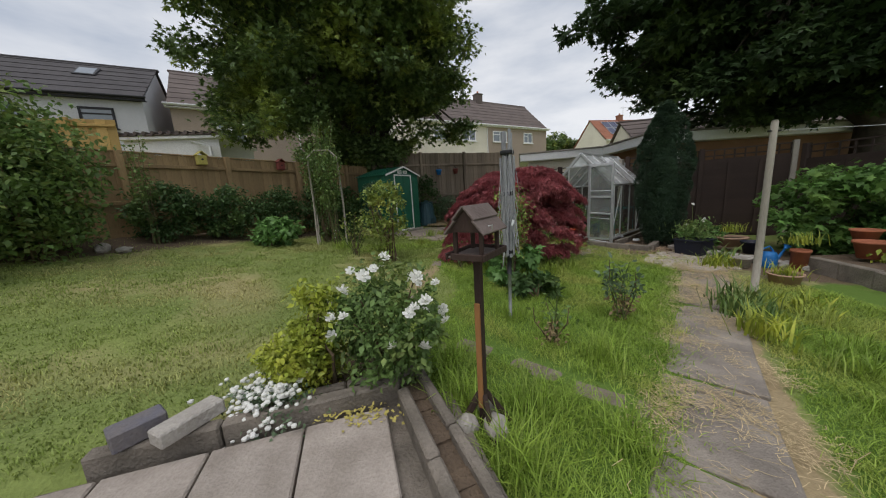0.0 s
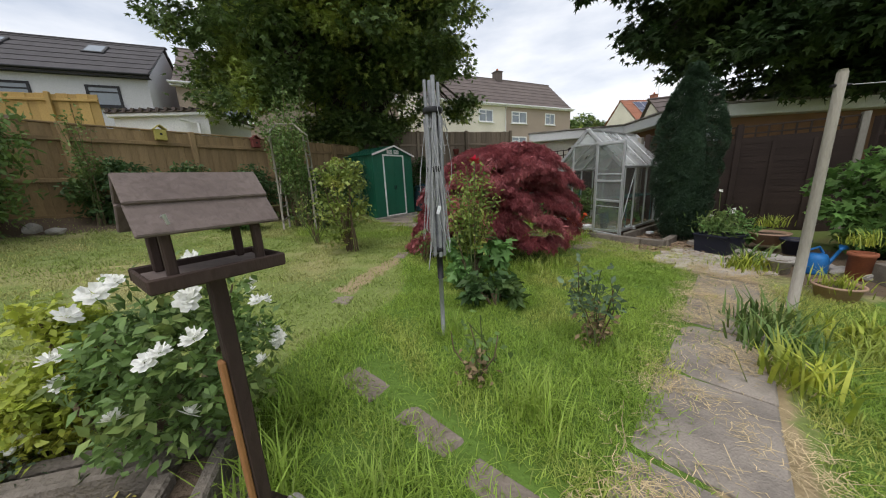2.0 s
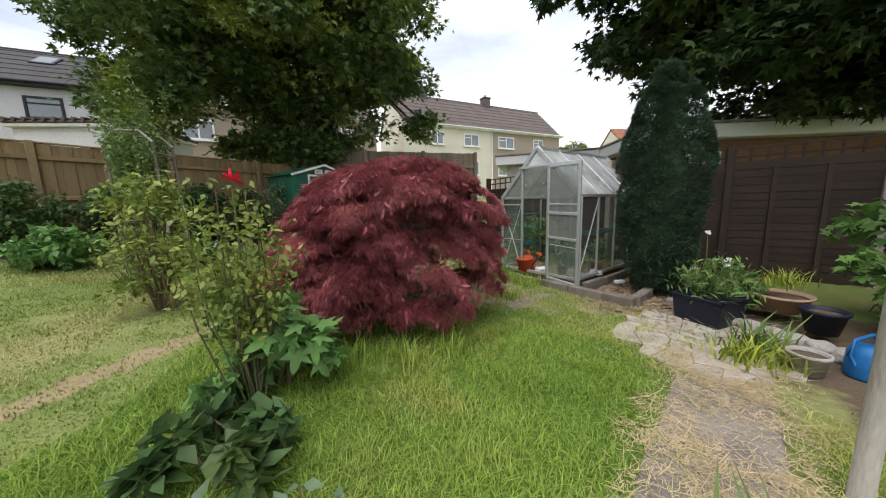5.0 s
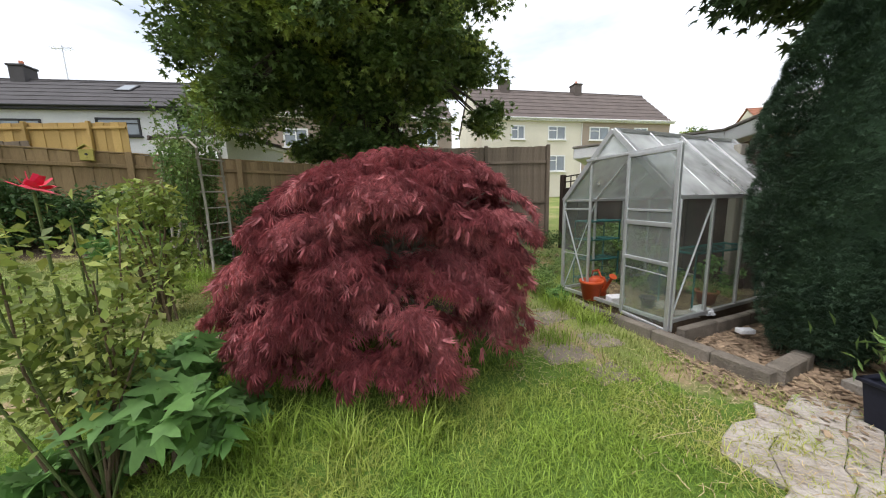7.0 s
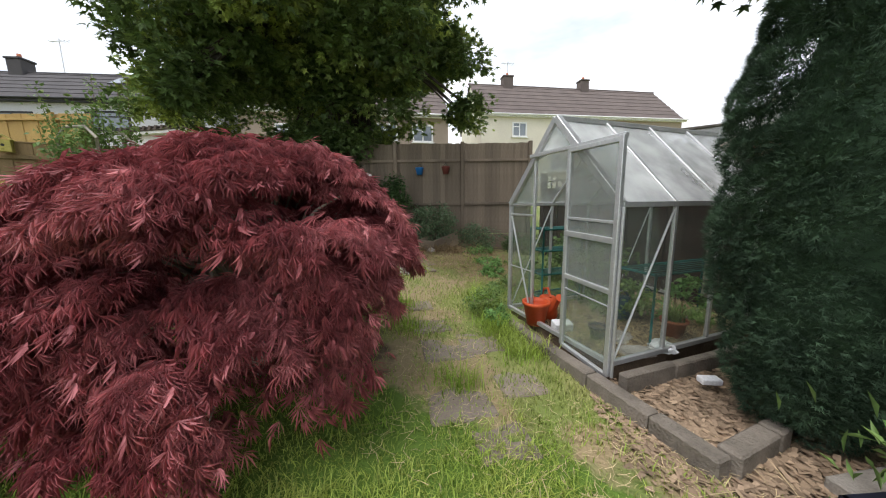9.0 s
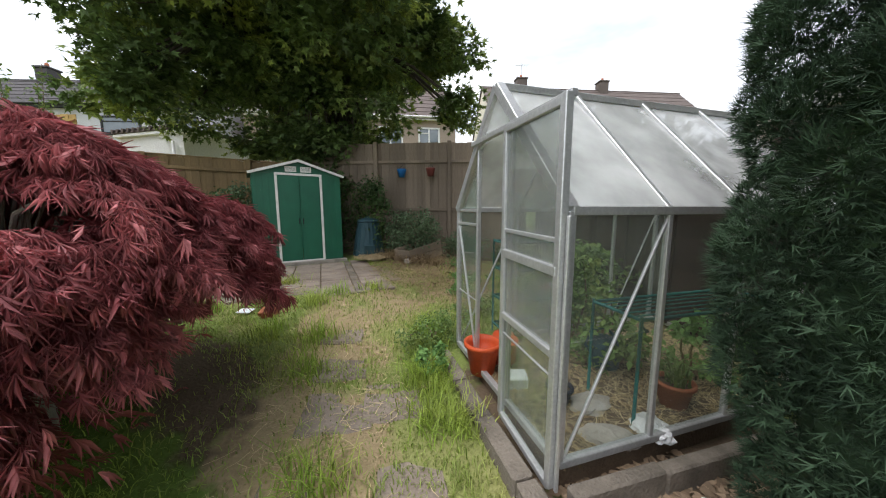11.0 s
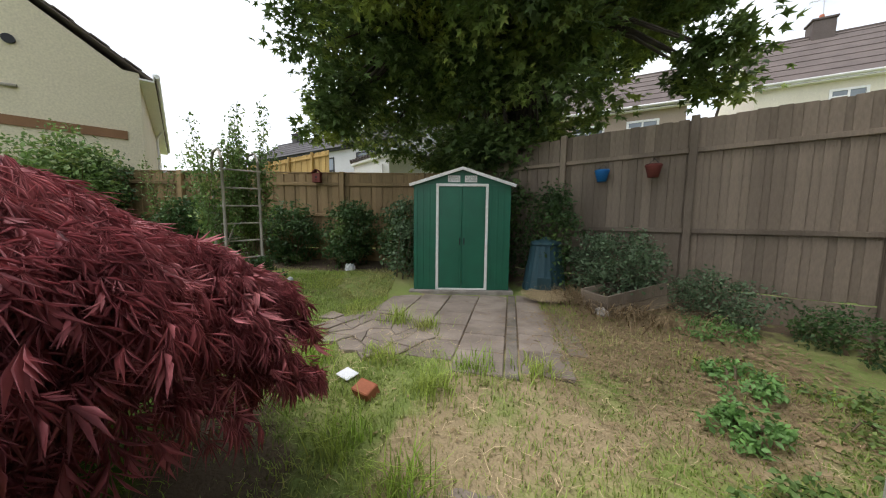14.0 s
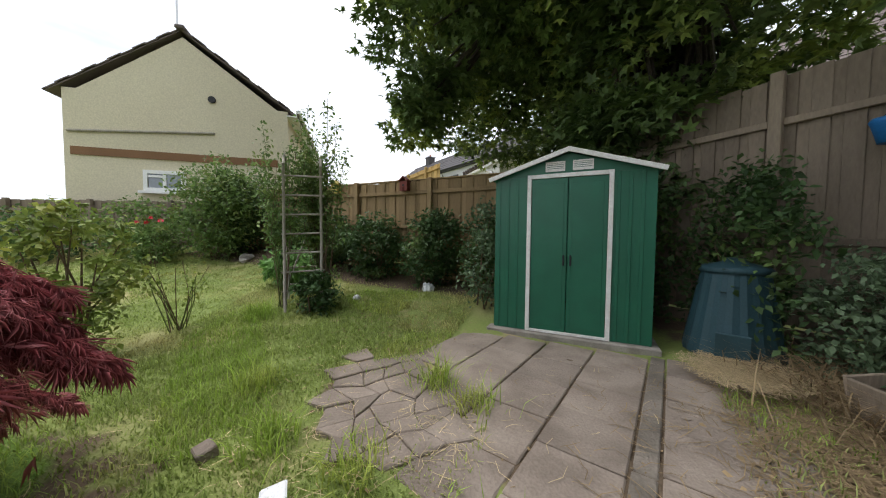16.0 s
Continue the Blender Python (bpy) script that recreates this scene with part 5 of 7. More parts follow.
# ---- patio, walls and paving ----
def slab_row(parent, m, cells, z, mat_, name="slab", thick=0.05, seed=1, gap=0.012, lift=0.006):
    """Single slabs in the frame m; cells: (x0, y0, x1, y1)."""
    rng = random.Random(seed)
    for x0, y0, x1, y1 in cells:
        bm = bmesh.new()
        cx, cy = (x0 + x1) / 2, (y0 + y1) / 2
        box(bm, (x0 - cx + gap / 2, y0 - cy + gap / 2, -thick), (x1 - cx - gap / 2, y1 - cy - gap / 2, 0), None, 0.008)
        bmesh.ops.transform(bm, matrix=m @ pose(cx, cy, z + rng.uniform(-lift, lift), rng.uniform(-0.5, 0.5), rng.uniform(-0.5, 0.5), rng.uniform(-0.4, 0.4)), verts=bm.verts)
        part(name, bm, mat_, parent)


PATIO = thing("patio", (-1.2, -0.8, -0.08), "weathered pinkish-grey concrete slab patio", "patio", kind="structure")
MP = along((-0.54, 0.50), (-2.0, -0.10))
cells = []
for i in range(4):
    for j in range(7):
        cells.append((0.08 + i * 0.46 - (0.0 if j % 2 else 0.0), 0.06 + j * 0.6, 0.54 + i * 0.46, 0.66 + j * 0.6))
slab_row(PATIO, MP, cells, 0.018, M_SLAB, seed=4, lift=0.003)
bm = bmesh.new()
box(bm, (-0.35, 0.0, -0.5), (2.2, 4.4, -0.035), MP)
part("mortar_bed", bm, M_EDGE, PATIO)


def edging(name, p, q, z0, z1, thick, block, label, mat_=None, seed=1, side=0):
    """A low wall of single blocks from p to q."""
    m = along(p, q)
    length = math.hypot(q[0] - p[0], q[1] - p[1])
    t = thing(name, (p[0], p[1], z0), label, "edging", kind="structure")
    rng = random.Random(seed)
    x = 0.0
    while x < length - 0.02:
        w = min(block * rng.uniform(0.9, 1.1), length - x)
        bm = bmesh.new()
        box(bm, (x + 0.004, -thick / 2, z0), (x + w - 0.004, thick / 2, z1 + rng.uniform(-0.008, 0.008)), m @ pose(0, rng.uniform(-0.006, 0.006), 0, 0, 0, 0), 0.012)
        part("block", bm, mat_ or M_EDGE, t)
        x += w
    return t


edging("patio_wall_north", (-0.53, 0.53), (-1.98, -0.07), -0.2, 0.11, 0.085, 0.9, "low concrete block edging round the patio", seed=2)
edging("patio_wall_inner", (-0.50, 0.48), (0.32, -1.10), -0.2, 0.10, 0.07, 0.6, "low concrete edging beside the planting strip", seed=3)
edging("patio_wall_outer", (-0.43, 0.70), (0.62, -1.32), -0.3, 0.10, 0.06, 0.6, "narrow concrete kerb outside the planting strip", seed=4)
edging("patio_wall_back", (-0.46, 0.71), (-1.15, 0.40), -0.2, 0.10, 0.07, 0.45, "concrete kerb behind the flower bed", seed=5)


def strip_soil():
    m = along((-0.46, 0.6), (0.5, -1.25))
    bm = bmesh.new()
    for k in range(24):
        box(bm, (k * 0.09, -0.085, -0.2), (k * 0.09 + 0.0895, 0.085, 0.035 + 0.012 * math.sin(k * 1.7)), m)
    tagged(part("planting_strip_soil", bm, M_SOIL), "dark dry soil in the strip between kerbs", "soil", kind="structure")


strip_soil()


def brick(name, at, turn, size, mat_, label, tilt=0, z=0.11):
    bm = bmesh.new()
    box(bm, (-size[0] / 2, -size[1] / 2, 0), (size[0] / 2, size[1] / 2, size[2]), pose(at[0], at[1], z, tilt, 0, turn), 0.008)
    tagged(part(name, bm, mat_), label, "brick")


M_BLUEBRICK = material("blue_brick", (0.13, 0.13, 0.16), 0.7, (0.2, 0.17, 0.14), scale=9, fine=60, bump=0.3)
brick("engineering_brick", (-1.80, 0.04), 60, (0.22, 0.13, 0.10), M_BLUEBRICK, "dark blue brick lying on the patio wall", z=0.118)
brick("concrete_brick", (-1.58, 0.11), 70, (0.30, 0.12, 0.08), M_STONE, "pale concrete brick resting on the patio wall", z=0.118)

PATH_THING = thing("garden_path", (2.4, 2.0, -0.25), "worn concrete slab path littered with dry straw", "path", kind="structure")
MW = along((0.62, -0.60), (3.90, 4.18))
x = 0.0
for k, w in enumerate((0.92, 0.95, 0.9, 1.0, 0.95, 0.98)):
    a = MW @ Vector((x, 0, 0))
    b = MW @ Vector((x + w, 0, 0))
    ga, gb = g(a.x, a.y), g(b.x, b.y)
    bm = bmesh.new()
    box(bm, (0.02, -0.29, -0.06), (w - 0.02, 0.29, 0), MW @ Matrix.Translation((x, 0, ga + 0.022)) @ pose(0, 0, 0, 1.2, -math.degrees(math.atan2(gb - ga, w)) + (0.5 if k % 2 else -0.5), (-1.5, 1.2, 0.5, -0.8, 1.4, 0)[k]), 0.012)
    part("slab", bm, M_TARMAC, PATH_THING)
    x += w

rng = random.Random(12)
FLAGS = thing("stepping_flags", (0.4, 1.0, -0.2), "pale flagstones sunk in the grass", "paving", kind="structure")
for cx, cy, w, d, a in ((-0.05, 1.30, 0.34, 0.2, -30), (0.42, 1.02, 0.4, 0.18, -32), (0.80, 0.76, 0.34, 0.18, -28), (1.10, 0.60, 0.26, 0.2, -30), (-0.78, 2.5, 0.2, 0.3, 5), (-0.70, 4.3, 0.2, 0.4, 4),
                        (2.35, 5.75, 0.5, 0.5, 40), (1.95, 6.35, 0.5, 0.45, 42), (2.2, 6.65, 0.45, 0.45, 40), (1.55, 6.75, 0.45, 0.45, 42), (2.75, 5.55, 0.4, 0.4, 40), (1.1, 7.15, 0.45, 0.4, 40), (2.7, 6.2, 0.4, 0.4, 41)):
    bm = bmesh.new()
    box(bm, (-w / 2, -d / 2, -0.05), (w / 2, d / 2, 0), pose(cx, cy, g(cx, cy) + 0.006, rng.uniform(-1, 1), 3.5, a), 0.02)
    part("flagstone", bm, M_PAVE, FLAGS)

SHED_PAVING = thing("shed_paving", (-1.0, 8.4, 0.05), "cracked old paving slabs in front of the shed", "paving", kind="structure")
MS = along((-2.625, 8.325), (-1.885, 9.795))
MV = MS @ pose(1.55, -0.9, 0, 0, 0, -11.5)
COLUMNS = ((-1.95, -1.48, -0.6), (-1.47, -1.01, -1.1), (-1.0, -0.54, -1.75), (-0.53, -0.07, -1.95), (-0.06, 0.06, -1.95), (0.07, 0.52, -1.9), (0.53, 0.72, -1.4))
for k, (x0, x1, far) in enumerate(COLUMNS):
    y1 = 0.80 + 0.2 * x0
    while y1 > far:
        y0 = max(y1 - (0.62 if k == 4 else 0.46 if k % 2 else 0.5), far - 0.1)
        c = MV @ Vector(((x0 + x1) / 2, (y0 + y1) / 2, 0))
        slab_row(SHED_PAVING, MV, [(x0, y0, x1, y1)], g(c.x, c.y) + 0.016, M_EDGE if k == 4 else M_PAVE, seed=k * 20 + int(y1 * 9), lift=0.004, gap=0.006)
        y1 = y0


def crazy_paving(name, at, turn, half, cell, mat_, label, seed):
    """Cracked concrete: uneven four-sided plates with dirt-filled cracks between."""
    rng = random.Random(seed)
    t = thing(name, (at[0], at[1], g(*at)), label, "paving", kind="structure")
    m = pose(at[0], at[1], 0, 0, 0, turn)
    nx, ny = int(2 * half[0] / cell), int(2 * half[1] / cell)
    knot = {(i, j): Vector((-half[0] + i * cell + rng.uniform(-0.36, 0.36) * cell, -half[1] + j * cell + rng.uniform(-0.36, 0.36) * cell, 0)) for i in range(nx + 1) for j in range(ny + 1)}
    for i in range(nx):
        for j in range(ny):
            quad = [knot[i, j], knot[i + 1, j], knot[i + 1, j + 1], knot[i, j + 1]]
            mid = sum(quad, Vector()) / 4
            if (mid.x / half[0]) ** 2 + (mid.y / half[1]) ** 2 > rng.uniform(0.7, 1.1):
                continue
            w = m @ mid
            z, tilt = g(w.x, w.y) + 0.022 + rng.uniform(-0.006, 0.006), rng.uniform(-0.02, 0.02)
            bm = bmesh.new()
            rim = [m @ (mid + (p - mid) * (1 - 0.005 / cell)) for p in quad]
            topv = [bm.verts.new((mid2.x, mid2.y, z + tilt * (p - mid).x)) for p, mid2 in zip(quad, [m @ (mid + (p - mid) * (1 - 0.02 / cell)) for p in quad])]
            edge = [bm.verts.new((p.x, p.y, z - 0.006)) for p in rim]
            foot = [bm.verts.new((p.x, p.y, z - 0.06)) for p in rim]
            bm.faces.new(topv)
            for a, b in ((topv, edge), (edge, foot)):
                for k in range(4):
                    bm.faces.new((b[k], b[(k + 1) % 4], a[(k + 1) % 4], a[k]))
            part("plate", bm, mat_, t)
    return t


crazy_paving("broken_concrete", (-1.05, 7.25), 30, (0.85, 0.5), 0.19, M_PAVE, "patch of broken dusty concrete before the paving", 3)
crazy_paving("pale_hardstanding", (4.15, 4.92), 60, (0.85, 0.72), 0.2, M_PALECONC, "broken pale concrete hardstanding beside the planter", 5)

# ---- greenhouse base and its contents ----
edging("greenhouse_kerb_front", (2.16, 7.47), (3.93, 5.80), -0.35, -0.125, 0.12, 0.5, "dark concrete kerb in front of the greenhouse", seed=6)
edging("greenhouse_kerb_side", (3.96, 5.87), (4.33, 6.30), -0.35, -0.11, 0.12, 0.45, "dark concrete kerb round a chip-covered bed", seed=7)
edging("greenhouse_sill", (3.47, 6.44), (5.2, 8.2), -0.35, -0.095, 0.08, 0.6, "concrete sill under the greenhouse side", seed=8)
brick("loose_kerb", (4.62, 6.05), 35, (0.5, 0.14, 0.1), M_CONCRETE, "pale concrete kerb stone lying on the ground", z=g(4.62, 6.05) - 0.01)
brick("white_block", (4.1, 6.75), 20, (0.15, 0.08, 0.05), M_PLASTIC_WHITE, "white block lying on wood chips", z=-0.17)
bm = bmesh.new()
box(bm, (0.02, 0.02, -0.4), (WGH - 0.02, 2.48, -0.118), MGH)
tagged(part("greenhouse_floor", bm, M_SOIL), "bare earth floor inside the greenhouse", "floor", kind="structure")


def bucket(name, at, z, r0, r1, h, mat_, label, fill=None, lip=0.012, category="pot", group=""):
    t = thing(name, (at[0], at[1], z), label, category, group)
    bm = bmesh.new()
    lathe(bm, [(r0, 0), (r1 * 0.97, h * 0.86), (r1 + lip, h * 0.87), (r1 + lip, h), (r1 - 0.01, h), (r1 * 0.93, h * 0.8), (r0 * 0.9, h * 0.55)], (at[0], at[1], z), 28)
    part("body", bm, mat_, t)
    if fill:
        bm = bmesh.new()
        lathe(bm, [(r1 * 0.8, h * 0.7), (r1 * 0.92, h * 0.82), (r1 * 0.5, h * 0.87)], (at[0], at[1], z), 20)
        part("soil", bm, fill, t)
    return t


bucket("flower_pot", (2.66, 7.28), -0.115, 0.10, 0.145, 0.27, M_ORANGE, "empty orange plastic flower pot in the greenhouse doorway")


def watering_can(at, z, turn, mat_, label):
    t = thing("watering_can", (at[0], at[1], z), label, "watering can", turn=turn)
    m = pose(at[0], at[1], z, 0, 0, turn)
    bm = bmesh.new()
    lathe(bm, [(0.11, 0), (0.12, 0.02), (0.115, 0.2), (0.09, 0.26), (0.05, 0.27)], (0, 0, 0), 20)
    bmesh.ops.transform(bm, matrix=m, verts=bm.verts)
    part("body", bm, mat_, t)
    bm = bmesh.new()
    tube(bm, [m @ Vector(p) for p in ((0.1, 0, 0.06), (0.2, 0, 0.16), (0.3, 0, 0.3))], [0.03, 0.022, 0.018], 10)
    tube(bm, [m @ Vector(p) for p in ((0.3, 0, 0.3), (0.335, 0, 0.345))], [0.018, 0.05], 12)
    part("spout", bm, mat_, t)
    bm = bmesh.new()
    tube(bm, [m @ Vector(p) for p in ((-0.1, 0, 0.1), (-0.17, 0, 0.2), (-0.13, 0, 0.32), (0.0, 0, 0.36), (0.08, 0, 0.27))], 0.014, 8)
    part("handle", bm, mat_, t)


watering_can((2.75, 7.55), -0.115, -60, M_ORANGE, "orange plastic watering can on the greenhouse floor")
watering_can((3.55, 7.9), -0.115, 30, M_BIN, "dark green watering can inside the greenhouse")
brick("polystyrene_box", (2.95, 7.22), 30, (0.2, 0.13, 0.1), M_PLASTIC_WHITE, "white polystyrene box in the greenhouse doorway", z=-0.117, tilt=8)


def rack(at, turn, w, d, h, shelves, label):
    m = pose(at[0], at[1], -0.115, 0, 0, turn)
    t = thing("staging_rack", (at[0], at[1], -0.115), label, "rack")
    for x in (0, w):
        for y in (0, d):
            bm = bmesh.new()
            tube(bm, [m @ Vector((x, y, 0)), m @ Vector((x, y, h))], 0.011, 8)
            part("leg", bm, M_SHELF, t)
    for z in shelves:
        sh = thing("shelf")
        sh.parent, sh.matrix_parent_inverse = t, world_of(t).inverted()
        for p, q in (((0, 0), (w, 0)), ((w, 0), (w, d)), ((w, d), (0, d)), ((0, d), (0, 0))):
            bm = bmesh.new()
            tube(bm, [m @ Vector((*p, z)), m @ Vector((*q, z))], 0.012, 8)
            part("shelf_rail", bm, M_SHELF, sh)
        for k in range(1, 6):
            bm = bmesh.new()
            tube(bm, [m @ Vector((0, d * k / 6, z)), m @ Vector((w, d * k / 6, z))], 0.005, 6)
            part("wire", bm, M_SHELF, sh)


rack((2.62, 7.95), 44, 0.62, 0.3, 1.05, (0.1, 0.42, 0.74, 1.03), "green tubular staging rack inside the greenhouse")
rack((3.75, 7.15), 45, 1.3, 0.4, 0.72, (0.7,), "low green wire staging along the greenhouse side")


def crumpled(name, at, z, size, mat_, label, seed, category="bag"):
    """A crumpled sheet or bag lying about."""
    rs = np.random.default_rng(seed)
    bm = bmesh.new()
    bmesh.ops.create_icosphere(bm, subdivisions=3, radius=1.0)
    for v in bm.verts:
        k = 1 + 0.35 * noise.noise(v.co * 2.3 + Vector((seed, 0, 0))) + 0.18 * noise.noise(v.co * 5.1 + Vector((0, seed, 0)))
        v.co = Vector((v.co.x * size[0] * k, v.co.y * size[1] * k, max(-0.2, v.co.z) * size[2] * k))
    bmesh.ops.transform(bm, matrix=pose(at[0], at[1], z + 0.2 * size[2], 0, 0, float(rs.uniform(0, 180))), verts=bm.verts)
    tagged(part(name, bm, mat_), label, category)


crumpled("plastic_sheet", (3.62, 6.95), -0.118, (0.15, 0.1, 0.05), M_STONE, "crumpled pale plastic sheet on the greenhouse floor", 3)
crumpled("compost_bag", (3.85, 7.15), -0.118, (0.12, 0.1, 0.07), M_PLASTIC_WHITE, "crumpled white compost bag in the greenhouse", 5)
crumpled("plastic_sheet", (3.5, 7.25), -0.118, (0.16, 0.1, 0.05), M_STONE, "folded grey sheet on the greenhouse floor", 8)
crumpled("plastic_sheet", (-0.35, 10.25), g(-0.35, 10.25), (0.14, 0.08, 0.1), M_STONE, "torn grey plastic sheet beside the crate", 9)

# ---- stones ----


def stone(at, z, size, seed, mat_=None, label="pale rough stone", name="stone", group=""):
    bm = bmesh.new()
    bmesh.ops.create_icosphere(bm, subdivisions=3, radius=1.0)
    for v in bm.verts:
        k = 1 + 0.3 * noise.noise(v.co * 1.3 + Vector((seed * 3.1, 0, 0))) + 0.08 * noise.noise(v.co * 4 + Vector((0, seed, 0)))
        v.co = Vector((v.co.x * size[0] * k, v.co.y * size[1] * k, v.co.z * size[2] * k))
    bmesh.ops.transform(bm, matrix=pose(at[0], at[1], z, 0, 0, seed * 47), verts=bm.verts)
    tagged(part(name, bm, mat_ or M_STONE), label, "stone", group)


for k, (sx, sy, r0) in enumerate(((-0.10, 0.33, 0.075), (0.06, 0.34, 0.085), (0.02, 0.50, 0.07))):
    stone((sx, sy), g(sx, sy) + 0.05, (r0, r0 * 0.8, r0 * 0.75), k + 1, label="pale stone weighting the bird table foot", group="stones round the bird table")
stone((-6.0, 3.15), g(-6.0, 3.15) + 0.05, (0.16, 0.1, 0.09), 7, label="grey rock at the edge of the lawn")
stone((-5.75, 3.25), g(-5.75, 3.25) + 0.04, (0.1, 0.08, 0.06), 9, label="small grey rock at the edge of the lawn")
stone((-3.55, 6.35), g(-3.55, 6.35) + 0.03, (0.07, 0.05, 0.04), 11, M_PLASTIC_WHITE, "white stone lying on the trodden grass")
for k in range(9):
    sx, sy = 4.75 + 0.07 * k, 5.35 - 0.16 * k
    stone((sx, sy), g(sx, sy) + 0.05, (0.13, 0.1, 0.07), 20 + k, label="rough stone edging the raised bed", group="stones edging the raised bed", name="edging_stone")
crumpled("paint_tub", (-4.05, 7.45), g(-4.05, 7.45), (0.1, 0.1, 0.12), M_PLASTIC_WHITE, "battered white plastic tub under the shrubs", 13, "tub")


# ---- bird table ----
def bird_table(at, z0, turn):
    m = pose(at[0], at[1], z0, 0, 0, turn)
    t = thing("bird_table", (at[0], at[1], z0), "dark-stained wooden bird table with a boarded pitched roof", "bird table")

    def bit(name, lo, hi, mt, mm=None, bevel=0.004, label=""):
        bm = bmesh.new()
        box(bm, lo, hi, m if mm is None else m @ mm, bevel)
        return part(name, bm, mt, t, label)
    tray = 1.13
    bit("post", (-0.02, -0.02, -0.1), (0.02, 0.02, tray - 0.002), M_DARKWOOD)
    bit("side_batten", (-0.037, -0.016, 0.22), (-0.0215, 0.016, 0.86), M_PALEWOOD, label="orange-brown unstained batten")
    bit("tray_floor", (-0.142, -0.10, tray), (0.142, 0.10, tray + 0.012), M_SHINGLE)
    for lo, hi in (((-0.152, -0.110), (0.152, -0.1005)), ((-0.152, 0.1005), (0.152, 0.110)), ((-0.152, -0.100), (-0.1425, 0.08)), ((0.1425, -0.100), (0.152, 0.100))):
        bit("tray_rim", (*lo, tray - 0.007), (*hi, tray + 0.03), M_DARKWOOD)
    for x in (-0.098, 0.098):
        for y in (-0.074, 0.074):
            bit("corner_post", (x - 0.011, y - 0.011, tray + 0.0125), (x + 0.011, y + 0.011, tray + 0.155), M_DARKWOOD)
    for x in (-0.128, 0.118):
        bm = bmesh.new()
        pts = [(-0.098, tray + 0.135), (0.098, tray + 0.135), (0.0, tray + 0.247)]
        a = [bm.verts.new(m @ Vector((x, y, z))) for y, z in pts]
        b = [bm.verts.new(m @ Vector((x + 0.012, y, z))) for y, z in pts]
        bm.faces.new(a[::-1])
        bm.faces.new(b)
        for k in range(3):
            bm.faces.new((a[k], a[(k + 1) % 3], b[(k + 1) % 3], b[k]))
        part("gable_board", bm, M_DARKWOOD, t)
    ang = 48
    for side in (1, -1):
        for k, (y0, y1) in enumerate(((0.0, 0.092), (0.084, 0.178))):
            rm = pose(0, 0, tray + 0.264, -side * ang, 0, 0)
            lo, hi = sorted((side * y0, side * y1))
            bit("roof_board", (-0.15, lo, -0.004 - 0.010 * k - 0.001), (0.15, hi, 0.007 - 0.010 * k), M_SHINGLE, rm, 0.003)
    for k in range(4):
        rm = pose(0, 0, 0, 0, 0, 45 + 90 * k)
        bm = bmesh.new()
        a, b = m @ rm @ Vector((0.02, 0, 0.30)), m @ rm @ Vector((0.21, 0, 0.01))
        d = b - a
        box(bm, (-0.014, -0.017, 0), (0.014, 0.017, d.length), Matrix.Translation(a) @ d.to_track_quat("Z", "Y").to_matrix().to_4x4(), 0.003)
        part("foot_brace", bm, M_DARKWOOD, t)
    bm = bmesh.new()
    tube(bm, [m @ Vector((-0.10, -0.115, tray + 0.165)), m @ Vector((-0.10, -0.135, tray + 0.17)), m @ Vector((-0.095, -0.13, tray + 0.15))], 0.004, 6)
    part("hook", bm, M_ALU, t)
    return t


bird_table((0.0, 0.41), -0.19, 62.5)


